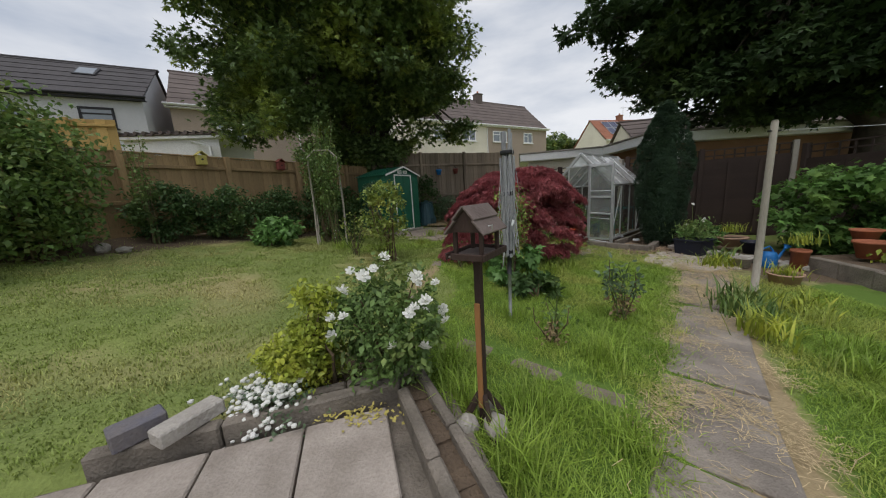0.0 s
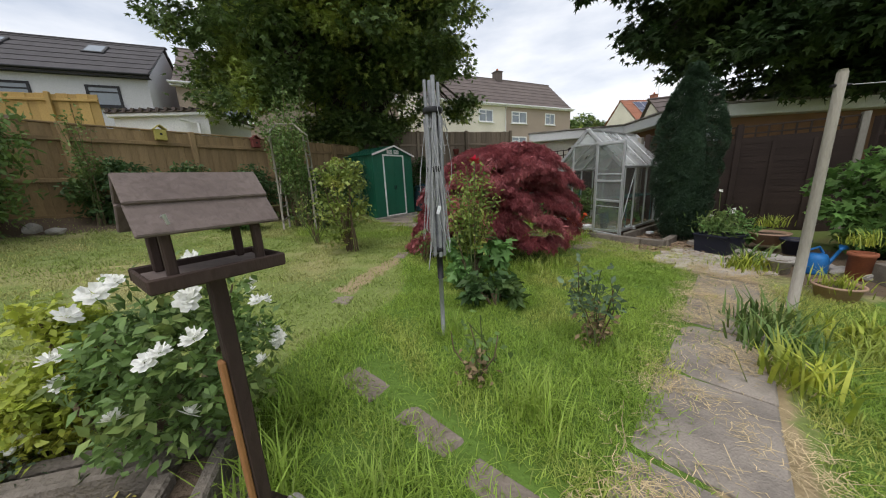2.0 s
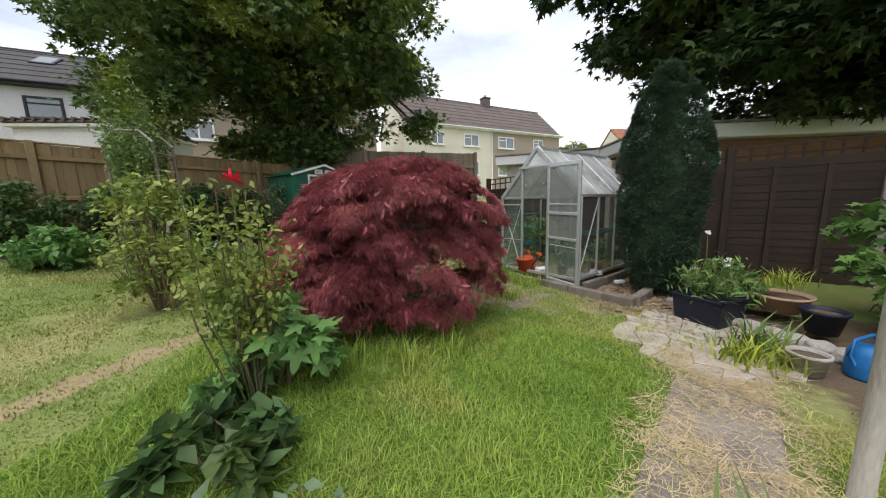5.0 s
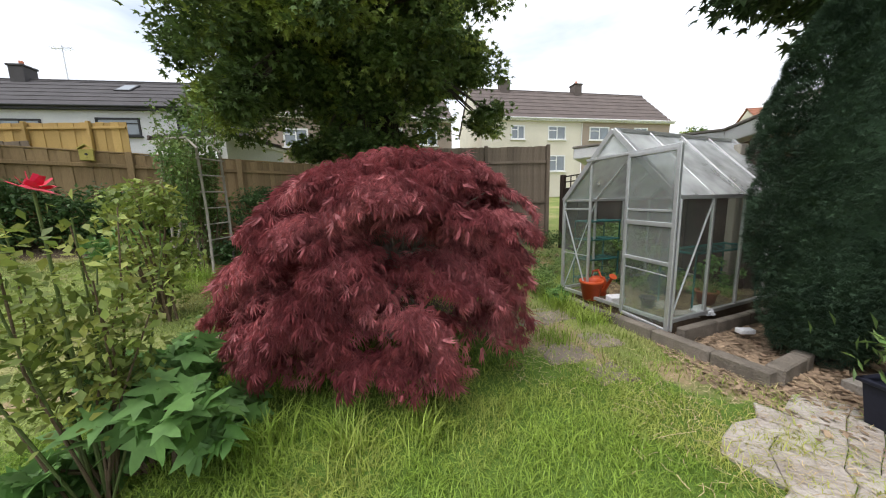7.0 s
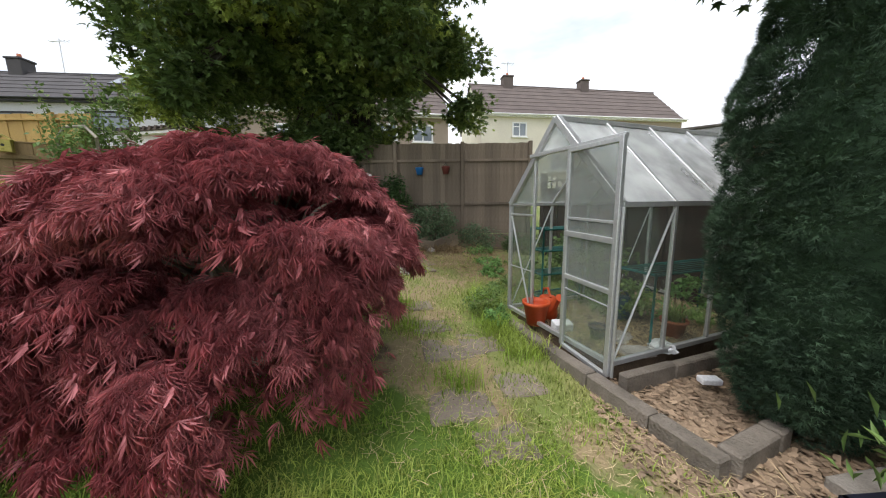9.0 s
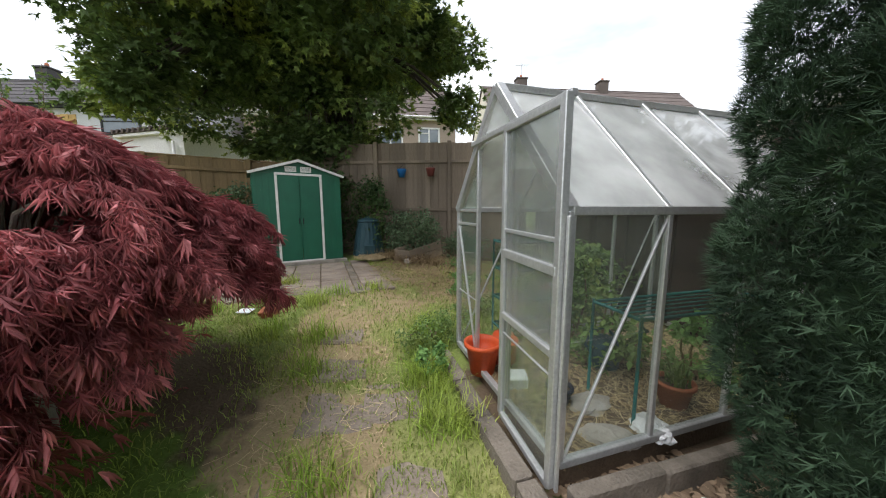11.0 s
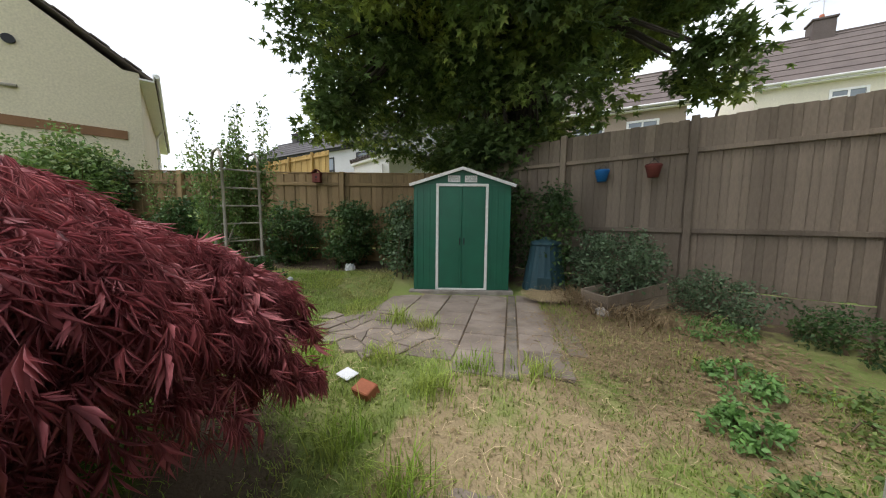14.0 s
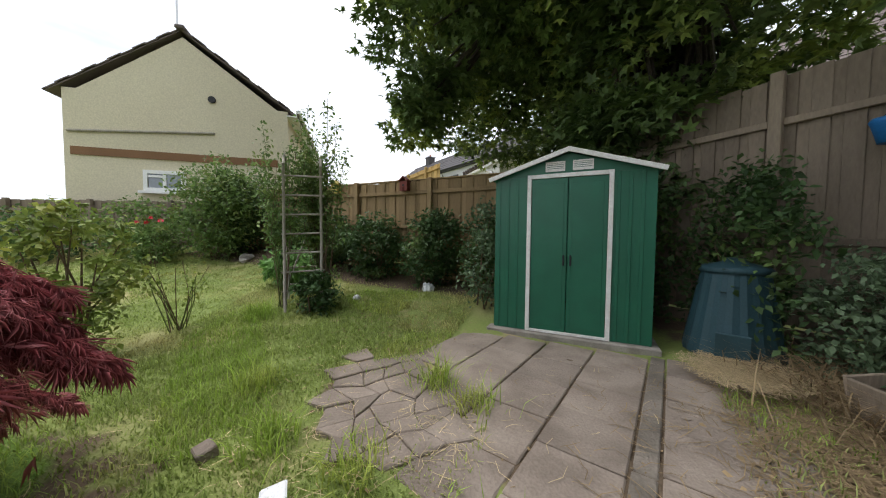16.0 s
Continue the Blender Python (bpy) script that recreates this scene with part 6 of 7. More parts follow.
# ---- rotary dryer and line post ----
def rotary_dryer(at):
    z0 = g(*at)
    t = thing("rotary_clothes_dryer", (at[0], at[1], z0), "folded grey rotary clothes dryer with loose hanging lines", "clothes dryer")
    bm = bmesh.new()
    tube(bm, [(at[0], at[1], z0 - 0.1), (at[0], at[1], z0 + 0.62)], 0.018, 12)
    part("ground_tube", bm, M_DRYER, t)
    bm = bmesh.new()
    tube(bm, [(at[0], at[1], z0 + 0.50), (at[0], at[1], z0 + 0.70)], 0.024, 12)
    part("lower_hub", bm, M_BLACK, t)
    bm = bmesh.new()
    tube(bm, [(at[0], at[1], z0 + 0.62), (at[0], at[1], z0 + 1.74)], 0.02, 12)
    part("mast", bm, M_DRYER, t)
    rs = random.Random(3)
    tops, feet = [], []
    for k in range(4):
        a = radians(25 + 90 * k)
        foot = Vector((at[0] + 0.035 * math.cos(a), at[1] + 0.035 * math.sin(a), z0 + 0.68))
        top = Vector((at[0] + 0.048 * math.cos(a), at[1] + 0.048 * math.sin(a), z0 + 1.95 + rs.uniform(-0.04, 0.04)))
        d = top - foot
        q = d.to_track_quat("Z", "Y").to_matrix().to_4x4()
        bm = bmesh.new()
        box(bm, (-0.014, -0.010, 0), (0.014, 0.010, d.length), Matrix.Translation(foot) @ q, 0.004)
        part("arm", bm, M_DRYER, t)
        bm = bmesh.new()
        a2 = a + 0.7
        foot2 = Vector((at[0] + 0.05 * math.cos(a2), at[1] + 0.05 * math.sin(a2), z0 + 0.70))
        d2 = Vector((at[0] + 0.07 * math.cos(a2), at[1] + 0.07 * math.sin(a2), z0 + 1.70)) - foot2
        box(bm, (-0.012, -0.009, 0), (0.012, 0.009, d2.length), Matrix.Translation(foot2) @ d2.to_track_quat("Z", "Y").to_matrix().to_4x4(), 0.003)
        part("strut", bm, M_DRYER, t)
        tops.append(top)
        feet.append(foot)
    for z, r0 in ((1.72, 0.066), (1.32, 0.058), (0.72, 0.045)):
        bm = bmesh.new()
        lathe(bm, [(r0, 0), (r0 + 0.004, 0.01), (r0 + 0.004, 0.03), (r0, 0.04)], (at[0], at[1], z0 + z), 14)
        part("collar", bm, M_BLACK, t)
    for k in range(60):
        a, b = rs.sample(range(4), 2)
        f0, f1 = rs.uniform(0.35, 1.0), rs.uniform(0.25, 1.0)
        p, q = feet[a].lerp(tops[a], f0), feet[b].lerp(tops[b], f1)
        sag = rs.uniform(0.15, 0.75)
        out = Vector((rs.uniform(-0.07, 0.07), rs.uniform(-0.07, 0.07), 0))
        pts = []
        for i in range(9):
            s = i / 8
            pt = p.lerp(q, s) + out * math.sin(math.pi * s) * 1.4
            pt.z -= sag * 4 * s * (1 - s)
            pt.z = max(pt.z, z0 + 0.42)
            pts.append(pt)
        bm = bmesh.new()
        tube(bm, pts, 0.0024, 5, False)
        part("line", bm, M_CORD, t)
    bm = bmesh.new()
    box(bm, (-0.012, -0.004, -0.03), (0.012, 0.004, 0.03), pose(at[0] + 0.03, at[1] - 0.1, z0 + 1.05, 0, 20, 30), 0.002)
    part("peg", bm, M_PLASTIC_WHITE, t)


rotary_dryer((0.36, 1.98))


def line_post(base, top, r0):
    t = thing("clothes_line_post", base, "weathered grey round timber clothes-line post", "post")
    b, p = Vector(base), Vector(top)
    bm = bmesh.new()
    tube(bm, [b - Vector((0, 0, 0.2)), b.lerp(p, 0.3), b.lerp(p, 0.7), p - Vector((0, 0, 0.03)), p], [r0 * 1.1, r0 * 1.02, r0 * 0.95, r0 * 0.92, r0 * 0.7], 14)
    part("pole", bm, M_POST, t)
    bm = bmesh.new()
    tube(bm, [p + Vector((-0.07, 0, -0.13)), p + Vector((0.08, 0.0, -0.13))], 0.012, 8)
    part("cleat", bm, M_BLACK, t)
    bm = bmesh.new()
    e = Vector((9.05, 2.2, 1.78))
    s = p + Vector((0.085, 0, -0.13))
    tube(bm, [s, s.lerp(e, 0.33) - Vector((0, 0, 0.07)), s.lerp(e, 0.66) - Vector((0, 0, 0.07)), e], 0.004, 6, False)
    part("washing_line", bm, M_CORD, t)


line_post((3.80, 3.14, g(3.8, 3.14)), (3.78, 3.12, 1.93), 0.039)


# ---- bin, crate, hanging pots, bird boxes ----
def compost_bin(at):
    z0 = g(*at)
    t = thing("compost_bin", (at[0], at[1], z0), "dark green conical plastic compost bin beside the shed", "compost bin")
    bm = bmesh.new()
    rings = []
    for r0, z in ((0.37, 0), (0.37, 0.05), (0.25, 0.78), (0.24, 0.82)):
        rings.append([bm.verts.new((at[0] + r0 * (1 + 0.03 * (k % 2)) * math.cos(2 * math.pi * k / 40), at[1] + r0 * (1 + 0.03 * (k % 2)) * math.sin(2 * math.pi * k / 40), z0 + z)) for k in range(40)])
    for a, b in zip(rings, rings[1:]):
        for k in range(40):
            bm.faces.new((a[k], a[(k + 1) % 40], b[(k + 1) % 40], b[k]))
    bm.faces.new(rings[-1])
    part("body", bm, M_BIN, t)
    bm = bmesh.new()
    lathe(bm, [(0.27, 0.80), (0.275, 0.83), (0.25, 0.86), (0.1, 0.90), (0.08, 0.93), (0.05, 0.94)], (at[0], at[1], z0), 28)
    part("lid", bm, M_BIN, t)
    bm = bmesh.new()
    n = Vector((0.72, -0.69, 0))
    box(bm, (-0.12, -0.012, 0.05), (0.12, 0.012, 0.28), pose(at[0] + 0.375 * n.x, at[1] + 0.375 * n.y, z0, 9, 0, math.degrees(math.atan2(n.y, n.x)) + 90), 0.006)
    part("hatch", bm, M_BIN, t)


compost_bin((-1.72, 10.50))


def plank_crate(at, turn):
    z0 = g(*at)
    m = pose(at[0], at[1], z0 + 0.03, 0, -9, turn)
    t = thing("timber_planter_box", (at[0], at[1], z0), "collapsing weathered timber planter box", "planter")
    for y in (0.0, 0.5):
        for k in range(2):
            bm = bmesh.new()
            box(bm, (-0.5, y, 0.02 + k * 0.18), (0.5, y + 0.025, 0.19 + k * 0.18), m, 0.006)
            part("plank", bm, M_FENCE2, t)
    for x in (-0.5, 0.475):
        bm = bmesh.new()
        box(bm, (x, 0.026, 0.02), (x + 0.025, 0.499, 0.36), m, 0.006)
        part("plank", bm, M_FENCE2, t)


plank_crate((-0.15, 10.75), 78)


def wall_pot(at, mat_, label, turn=26):
    t = thing("hanging_pot", at, label, "pot", "pots hung on the back fence")
    m = pose(*at, 0, 0, turn)
    bm = bmesh.new()
    lathe(bm, [(0.07, -0.1), (0.11, 0.06), (0.12, 0.08), (0.11, 0.1), (0.1, 0.08)], (0, -0.13, 0), 18)
    bmesh.ops.transform(bm, matrix=m, verts=bm.verts)
    part("body", bm, mat_, t)
    bm = bmesh.new()
    tube(bm, [m @ Vector((-0.08, -0.1, 0.1)), m @ Vector((0, -0.035, 0.2)), m @ Vector((0.08, -0.1, 0.1))], 0.005, 6)
    part("hanger", bm, M_BLACK, t)


wall_pot((-1.27, 11.335, 2.16), M_BLUE, "blue plastic pot hung on the timber fence")
wall_pot((-0.62, 11.655, 2.18), M_RBOX, "brown pot hung on the timber fence")


def bird_box(at, turn, mat_, label):
    t = thing("bird_box", at, label, "bird box", "bird boxes on the fence")
    m = pose(*at, 0, 0, turn)
    bm = bmesh.new()
    box(bm, (-0.09, -0.14, -0.12), (0.09, -0.02, 0.08), m, 0.005)
    part("body", bm, mat_, t)
    for s in (1, -1):
        bm = bmesh.new()
        box(bm, (-0.005, -0.17, -0.008), (0.14, -0.005, 0.008), m @ pose(0, 0, 0.165, 0, 40 if s > 0 else 140, 0), 0.002)
        part("roof_board", bm, mat_, t)
    # no opening is cut: a black disc stands in for the hole's dark inside
    bm = bmesh.new()
    tube(bm, [m @ Vector((0, -0.143, -0.01)), m @ Vector((0, -0.138, -0.01))], 0.022, 12)
    part("dark_hole_disc", bm, M_BLACK, t)
    bm = bmesh.new()
    tube(bm, [m @ Vector((0, -0.14, -0.07)), m @ Vector((0, -0.2, -0.07))], 0.007, 8)
    part("perch", bm, mat_, t)


bird_box((-5.98, 5.30, 2.36), 65, M_YBOX, "yellow wooden bird box on the fence top")
bird_box((-5.20, 6.96, 2.32), 65, M_RBOX, "dark red wooden bird box on the fence")

# ---- pots by the path ----


def square_tub(at, turn, w, h):
    z0 = g(*at)
    m = pose(at[0], at[1], z0, 0, 0, turn)
    t = thing("square_planter", (at[0], at[1], z0), "dark navy square plastic planter full of shasta daisies", "planter")
    bm = bmesh.new()
    made = bmesh.ops.create_cone(bm, cap_ends=True, segments=4, radius1=w * 0.62, radius2=w * 0.7, depth=h, matrix=m @ pose(0, 0, h / 2, 0, 0, 45))
    part("body", bm, M_NAVY, t)
    for k in range(4):
        bm = bmesh.new()
        box(bm, (-w / 2 - 0.02, -w / 2 - 0.02, h + 0.002), (w / 2 + 0.02, -w / 2 + 0.015, h + 0.03), m @ pose(0, 0, 0, 0, 0, 90 * k), 0.005)
        part("rim", bm, M_NAVY, t)
    return t


square_tub((4.55, 5.42), 30, 0.5, 0.30)
bucket("bowl_planter", (5.35, 5.52), g(5.35, 5.52) + 0.12, 0.16, 0.25, 0.2, M_BUFF, "buff plastic bowl planter with sparse plants", M_SOIL)
bucket("glazed_pot", (5.30, 5.0), g(5.3, 5.0) + 0.08, 0.11, 0.16, 0.24, M_NAVY, "dark blue glazed pot on the stones", M_SOIL)
bucket("barrel_bowl", (4.45, 3.44), g(4.45, 3.44), 0.15, 0.185, 0.16, M_BUFF, "wide brown bowl planter holding seedlings", M_SOIL)
bucket("chimney_pot_planter", (5.25, 4.08), g(5.25, 4.08), 0.10, 0.11, 0.34, M_TERRA, "rusty terracotta chimney pot", M_SOIL)
bucket("terracotta_pot", (5.85, 3.75), g(5.85, 3.75) + 0.25, 0.11, 0.17, 0.26, M_TERRA, "terracotta pot on the raised bed", M_SOIL)
bucket("terracotta_pot", (6.05, 4.0), g(6.05, 4.0) + 0.42, 0.10, 0.16, 0.22, M_TERRA, "terracotta pot stacked among the leaves", M_SOIL)
bucket("stone_pot", (4.62, 4.35), g(4.62, 4.35), 0.1, 0.12, 0.18, M_STONE, "small pale stone pot beside the post", M_SOIL)
watering_can((5.0, 4.32), g(5.0, 4.32), 10, M_BLUE, "small blue watering can beside the pots")
edging("raised_bed_wall", (5.35, 4.0), (5.2, 2.2), -0.45, -0.06, 0.12, 0.45, "rough dark wall of the raised bed", seed=17)
bm = bmesh.new()
box(bm, (5.45, 2.0, -0.5), (7.6, 4.3, -0.10), None, 0.05)
tagged(part("raised_bed_soil", bm, M_SOIL), "dark soil of the raised bed", "soil", kind="structure")
brick("printed_card", (-0.2, 6.84), 25, (0.17, 0.12, 0.012), M_PLASTIC_WHITE, "white printed plastic card lying in the grass", tilt=8, z=g(-0.2, 6.84) + 0.03)
brick("broken_pot", (0.12, 6.94), 30, (0.18, 0.12, 0.09), M_TERRA, "broken terracotta pot lying in the grass", tilt=20, z=g(0.12, 6.94))
brick("half_brick", (-0.52, 6.3), 50, (0.12, 0.1, 0.065), M_PAVE, "old weathered half brick in the grass", tilt=12, z=g(-0.52, 6.3))


# ---- shrubs and flowers ----
shrub("privet", (-6.75, 2.55), (0.6, 0.6, 1.1), 6000, 0.09, M_HEDGE, "tall overgrown dark green shrub by the fence", seed=31, clump=0.28)
shrub("privet", (-6.05, 4.35), (0.55, 0.6, 0.55), 3600, 0.08, M_HEDGE, "dark green rounded shrub along the fence", seed=32, group="shrubs along the fence")
shrub("privet", (-5.55, 5.25), (0.6, 0.6, 0.62), 4200, 0.08, M_HEDGE, "dark green rounded shrub along the fence", seed=33, group="shrubs along the fence")
shrub("privet", (-5.0, 6.35), (0.5, 0.55, 0.68), 4000, 0.08, M_HEDGE, "dark green rounded shrub along the fence", seed=34, group="shrubs along the fence")
shrub("privet", (-4.4, 7.5), (0.5, 0.55, 0.72), 4200, 0.08, M_HEDGE, "dark green rounded shrub along the fence", seed=35, group="shrubs along the fence")
shrub("privet", (-3.9, 8.5), (0.4, 0.5, 0.7), 3000, 0.08, M_HEDGE, "dark shrub between fence and shed", seed=36, group="shrubs along the fence")
shrub("buddleia", (-6.0, 2.45), (0.62, 0.65, 1.2), 7000, 0.09, M_ROSE, "tall light green bush beside the fence", seed=37, clump=0.3)
shrub("leafy_perennial", (-4.3, 5.0), (0.45, 0.4, 0.3), 1500, 0.12, M_MALLOW, "low broad-leaved green perennial at the lawn edge", seed=38, category="plant")
shrub("border_rose", (-5.7, 1.3), (0.5, 0.5, 0.5), 1800, 0.07, M_ROSE, "red-flowered rose bush by the old fence", seed=39, category="rose")
shrub("border_shrub", (-6.2, 0.6), (0.7, 0.9, 0.7), 3500, 0.09, M_ROSE, "pale green bush in front of the old fence", seed=40)
shrub("border_shrub", (-6.0, -1.6), (0.7, 1.0, 0.6), 3000, 0.09, M_HEDGE, "green bush in front of the old fence", seed=41)
shrub("bramble", (-0.75, 10.95), (0.7, 0.45, 0.62), 5200, 0.06, M_GREY, "tangle of brambles and nettles by the fence", seed=42)
shrub("bramble", (0.35, 11.6), (0.6, 0.35, 0.34), 2600, 0.05, M_GREY, "low brambles along the back fence", seed=43)
shrub("bramble", (1.5, 11.9), (0.6, 0.4, 0.25), 2200, 0.05, M_HEDGE, "low brambles along the back fence", seed=44)
shrub("ivy", (-1.75, 10.62), (0.5, 0.2, 0.95), 3200, 0.08, M_HEDGE, "dark ivy hanging behind shed and bin", seed=58, category="ivy")
shrub("ivy", (-2.75, 10.2), (0.45, 0.2, 1.1), 3000, 0.08, M_HEDGE, "dark ivy on the fence behind the shed", seed=59, category="ivy")
shrub("nettle_patch", (1.98, 7.55), (0.15, 0.45, 0.16), 2600, 0.03, M_ROSE, "clump of green weeds beside the greenhouse", seed=45, category="weeds", droop=0.5)
shrub("nettle_patch", (2.25, 7.15), (0.16, 0.16, 0.12), 600, 0.045, M_MALLOW, "low weeds at the greenhouse corner", seed=46, category="weeds")
shrub("tall_weeds", (3.1, 9.7), (0.7, 0.6, 0.5), 2600, 0.09, M_ROSE, "weeds behind the greenhouse", seed=47, category="weeds")
shrub("grape_vine", (6.7, 4.9), (0.85, 1.0, 0.85), 3600, 0.10, M_VINE, "sprawling grape vine with large light green leaves", seed=48, shape=PALMATE, category="vine")
shrub("grape_vine", (7.6, 3.1), (0.9, 1.0, 0.9), 3200, 0.10, M_VINE, "sprawling grape vine with large light green leaves", seed=49, shape=PALMATE, category="vine")
shrub("dahlia", (5.0, 5.9), (0.35, 0.35, 0.32), 900, 0.1, M_MALLOW, "leafy green plant behind the planter", seed=50, category="plant")
shrub("bed_plants", (6.3, 3.0), (0.7, 0.9, 0.3), 2200, 0.08, M_YELLOWGREEN, "low yellow-green plants in the raised bed", seed=51, category="plant")
shrub("yellow_shrub", (-1.22, 0.62), (0.25, 0.22, 0.25), 5000, 0.04, M_YELLOWGREEN, "small yellow-green evergreen shrub in the flower bed", seed=52, clump=0.35)
shrub("yellow_shrub", (-1.08, 0.66), (0.13, 0.13, 0.42), 1100, 0.045, M_YELLOWGREEN, "upright yellow-green sprig of shrub", seed=53, clump=0.25)
shrub("broad_leaf_plant", (0.55, 3.42), (0.44, 0.40, 0.32), 640, 0.115, M_MALLOW, "leafy currant bush with large lobed green leaves", seed=54, shape=PALMATE, category="plant", droop=0.7)
shrub("climbing_rose", (-1.62, 4.32), (0.36, 0.36, 0.85), 1900, 0.075, M_OLIVE, "tall yellow-green rose bush at the lawn edge", seed=55, category="rose", stems=12, clump=0.2)
shrub("ivy", (-3.15, 8.35), (0.25, 0.3, 0.8), 1400, 0.07, M_GREY, "dry ivy and dead stems beside the shed", seed=56, category="ivy")


shrub("tomato_plant", (3.55, 8.05), (0.3, 0.32, 0.42), 900, 0.07, M_ROSE, "leafy green plant growing inside the greenhouse", seed=90, category="plant", group="plants in the greenhouse")
shrub("tomato_plant", (3.2, 8.45), (0.32, 0.3, 0.5), 900, 0.07, M_ROSE, "leafy green plant growing inside the greenhouse", seed=91, category="plant", group="plants in the greenhouse")
shrub("tomato_plant", (4.25, 8.1), (0.28, 0.3, 0.36), 700, 0.07, M_MALLOW, "leafy green plant growing inside the greenhouse", seed=92, category="plant", group="plants in the greenhouse")
shrub("peony", (0.75, 2.72), (0.3, 0.28, 0.16), 420, 0.13, M_HEDGE, "low dark peony with long leaves in the grass", seed=93, category="plant", droop=0.1)


def petals(parent, at, r0, mat_, seed, name="flower"):
    """An open many-petalled bloom."""
    rs = random.Random(seed)
    bm = bmesh.new()
    tilt = pose(*at, rs.uniform(-50, 50), rs.uniform(-50, 50), rs.uniform(0, 360))
    for ring, (count, lift, reach) in enumerate(((6, 0.15, 1.0), (5, 0.5, 0.75), (4, 0.9, 0.5))):
        for k in range(count):
            a = 2 * math.pi * (k + 0.5 * ring) / count + rs.uniform(-0.15, 0.15)
            c, s = math.cos(a), math.sin(a)
            pts = [(0.08, 0, 0), (0.55, 0.36, 0.25 * lift), (0.95, 0.22, 0.75 * lift), (0.95, -0.22, 0.75 * lift), (0.55, -0.36, 0.25 * lift)]
            vs = [bm.verts.new(tilt @ Vector((r0 * reach * (x * c - y * s), r0 * reach * (x * s + y * c), r0 * (z + 0.1 * ring)))) for x, y, z in pts]
            bm.faces.new(vs)
    return part(name, bm, mat_, parent)


def white_rose(at):
    t = shrub("white_rose", at, (0.37, 0.36, 0.46), 4200, 0.05, M_ROSE, "white rose bush in full bloom", seed=61, category="rose", clump=0.24)
    rs = random.Random(4)
    z0 = g(*at)
    for k in range(28):
        a, u = rs.uniform(0, 2 * math.pi), rs.uniform(-0.25, 0.95)
        r0 = math.sqrt(max(0.05, 1 - u * u))
        p = (at[0] + 0.40 * r0 * math.cos(a), at[1] + 0.39 * r0 * math.sin(a), z0 + 0.47 + 0.46 * u)
        petals(t, p, rs.uniform(0.034, 0.052), M_PETAL, k)


white_rose((-0.63, 0.76))


def alyssum(at):
    rs = np.random.default_rng(6)
    t = thing("white_alyssum", (at[0], at[1], 0.1), "mound of small white flowers spilling over the patio wall", "flowers")
    n = 300
    p = rs.normal(size=(n, 3)) * np.array([0.12, 0.11, 0.03]) + np.array([at[0], at[1], 0.17])
    p[:, 2] -= np.clip((at[1] - 0.04 - p[:, 1]) * 1.3, 0, 0.22)
    me = bpy.data.meshes.new("floret")
    bm = bmesh.new()
    bmesh.ops.create_icosphere(bm, subdivisions=1, radius=0.016)
    bm.to_mesh(me)
    bm.free()
    me.materials.append(M_PETAL)
    inv = world_of(t).inverted()
    for q in p:
        ob = new("flower_head", me)
        ob.parent, ob.matrix_parent_inverse = t, inv
        k = rs.uniform(0.7, 1.2)
        ob.matrix_basis = Matrix.Translation(q) @ Matrix.Diagonal((k, k, k * 0.8, 1))
    leaf = rs.normal(size=(900, 3)) * np.array([0.13, 0.10, 0.03]) + np.array([at[0], at[1] + 0.01, 0.14])
    leaf[:, 2] -= np.clip((at[1] - 0.04 - leaf[:, 1]) * 1.3, 0, 0.22)
    scatter("foliage", leaf, 0.03, OVAL, M_GREY, t, seed=7)


alyssum((-1.30, 0.30))


def sparse_rose(name, at, height, spread_, stems, leaves_per, leaf, mat_, label, seed, top_only=0.35, brown=0.0, flower=None):
    """Bare upright stems with leaves towards their tops."""
    rs = np.random.default_rng(seed)
    z0 = g(*at)
    t = thing(name, (at[0], at[1], z0), label, "rose")
    places, low = [], []
    for k in range(stems):
        a = rs.uniform(0, 2 * np.pi)
        b = np.array([at[0] + rs.normal(0, 0.03), at[1] + rs.normal(0, 0.03), z0 - 0.03])
        e = np.array([at[0] + spread_ * np.cos(a) * rs.uniform(0.3, 1), at[1] + spread_ * np.sin(a) * rs.uniform(0.3, 1), z0 + height * rs.uniform(0.65, 1.0)])
        m = (b + e) / 2 + np.array([rs.normal(0, 0.04), rs.normal(0, 0.04), 0.05])
        bm = bmesh.new()
        tube(bm, [tuple(b), tuple(m), tuple(e)], [0.0065, 0.005, 0.003], 6, False)
        part("stem", bm, M_GSTEM if k % 2 else M_STEM, t)
        s = rs.uniform(top_only, 1.0, leaves_per)[:, None]
        places.append((1 - s) ** 2 * b + 2 * s * (1 - s) * m + s * s * e + rs.normal(0, 0.05, (leaves_per, 3)))
        if brown:
            s = rs.uniform(0.05, top_only, 14)[:, None]
            low.append((1 - s) ** 2 * b + 2 * s * (1 - s) * m + s * s * e + rs.normal(0, 0.04, (14, 3)))
    scatter("foliage", np.concatenate(places), leaf, OVAL, mat_, t, seed=seed)
    if low:
        scatter("withered_foliage", np.concatenate(low), leaf * 0.9, OVAL, M_DEAD, t, "withered brown lower leaves", seed=seed + 1)
    if flower:
        petals(t, flower, 0.072, M_RED, seed, "rose_bloom")
    return t


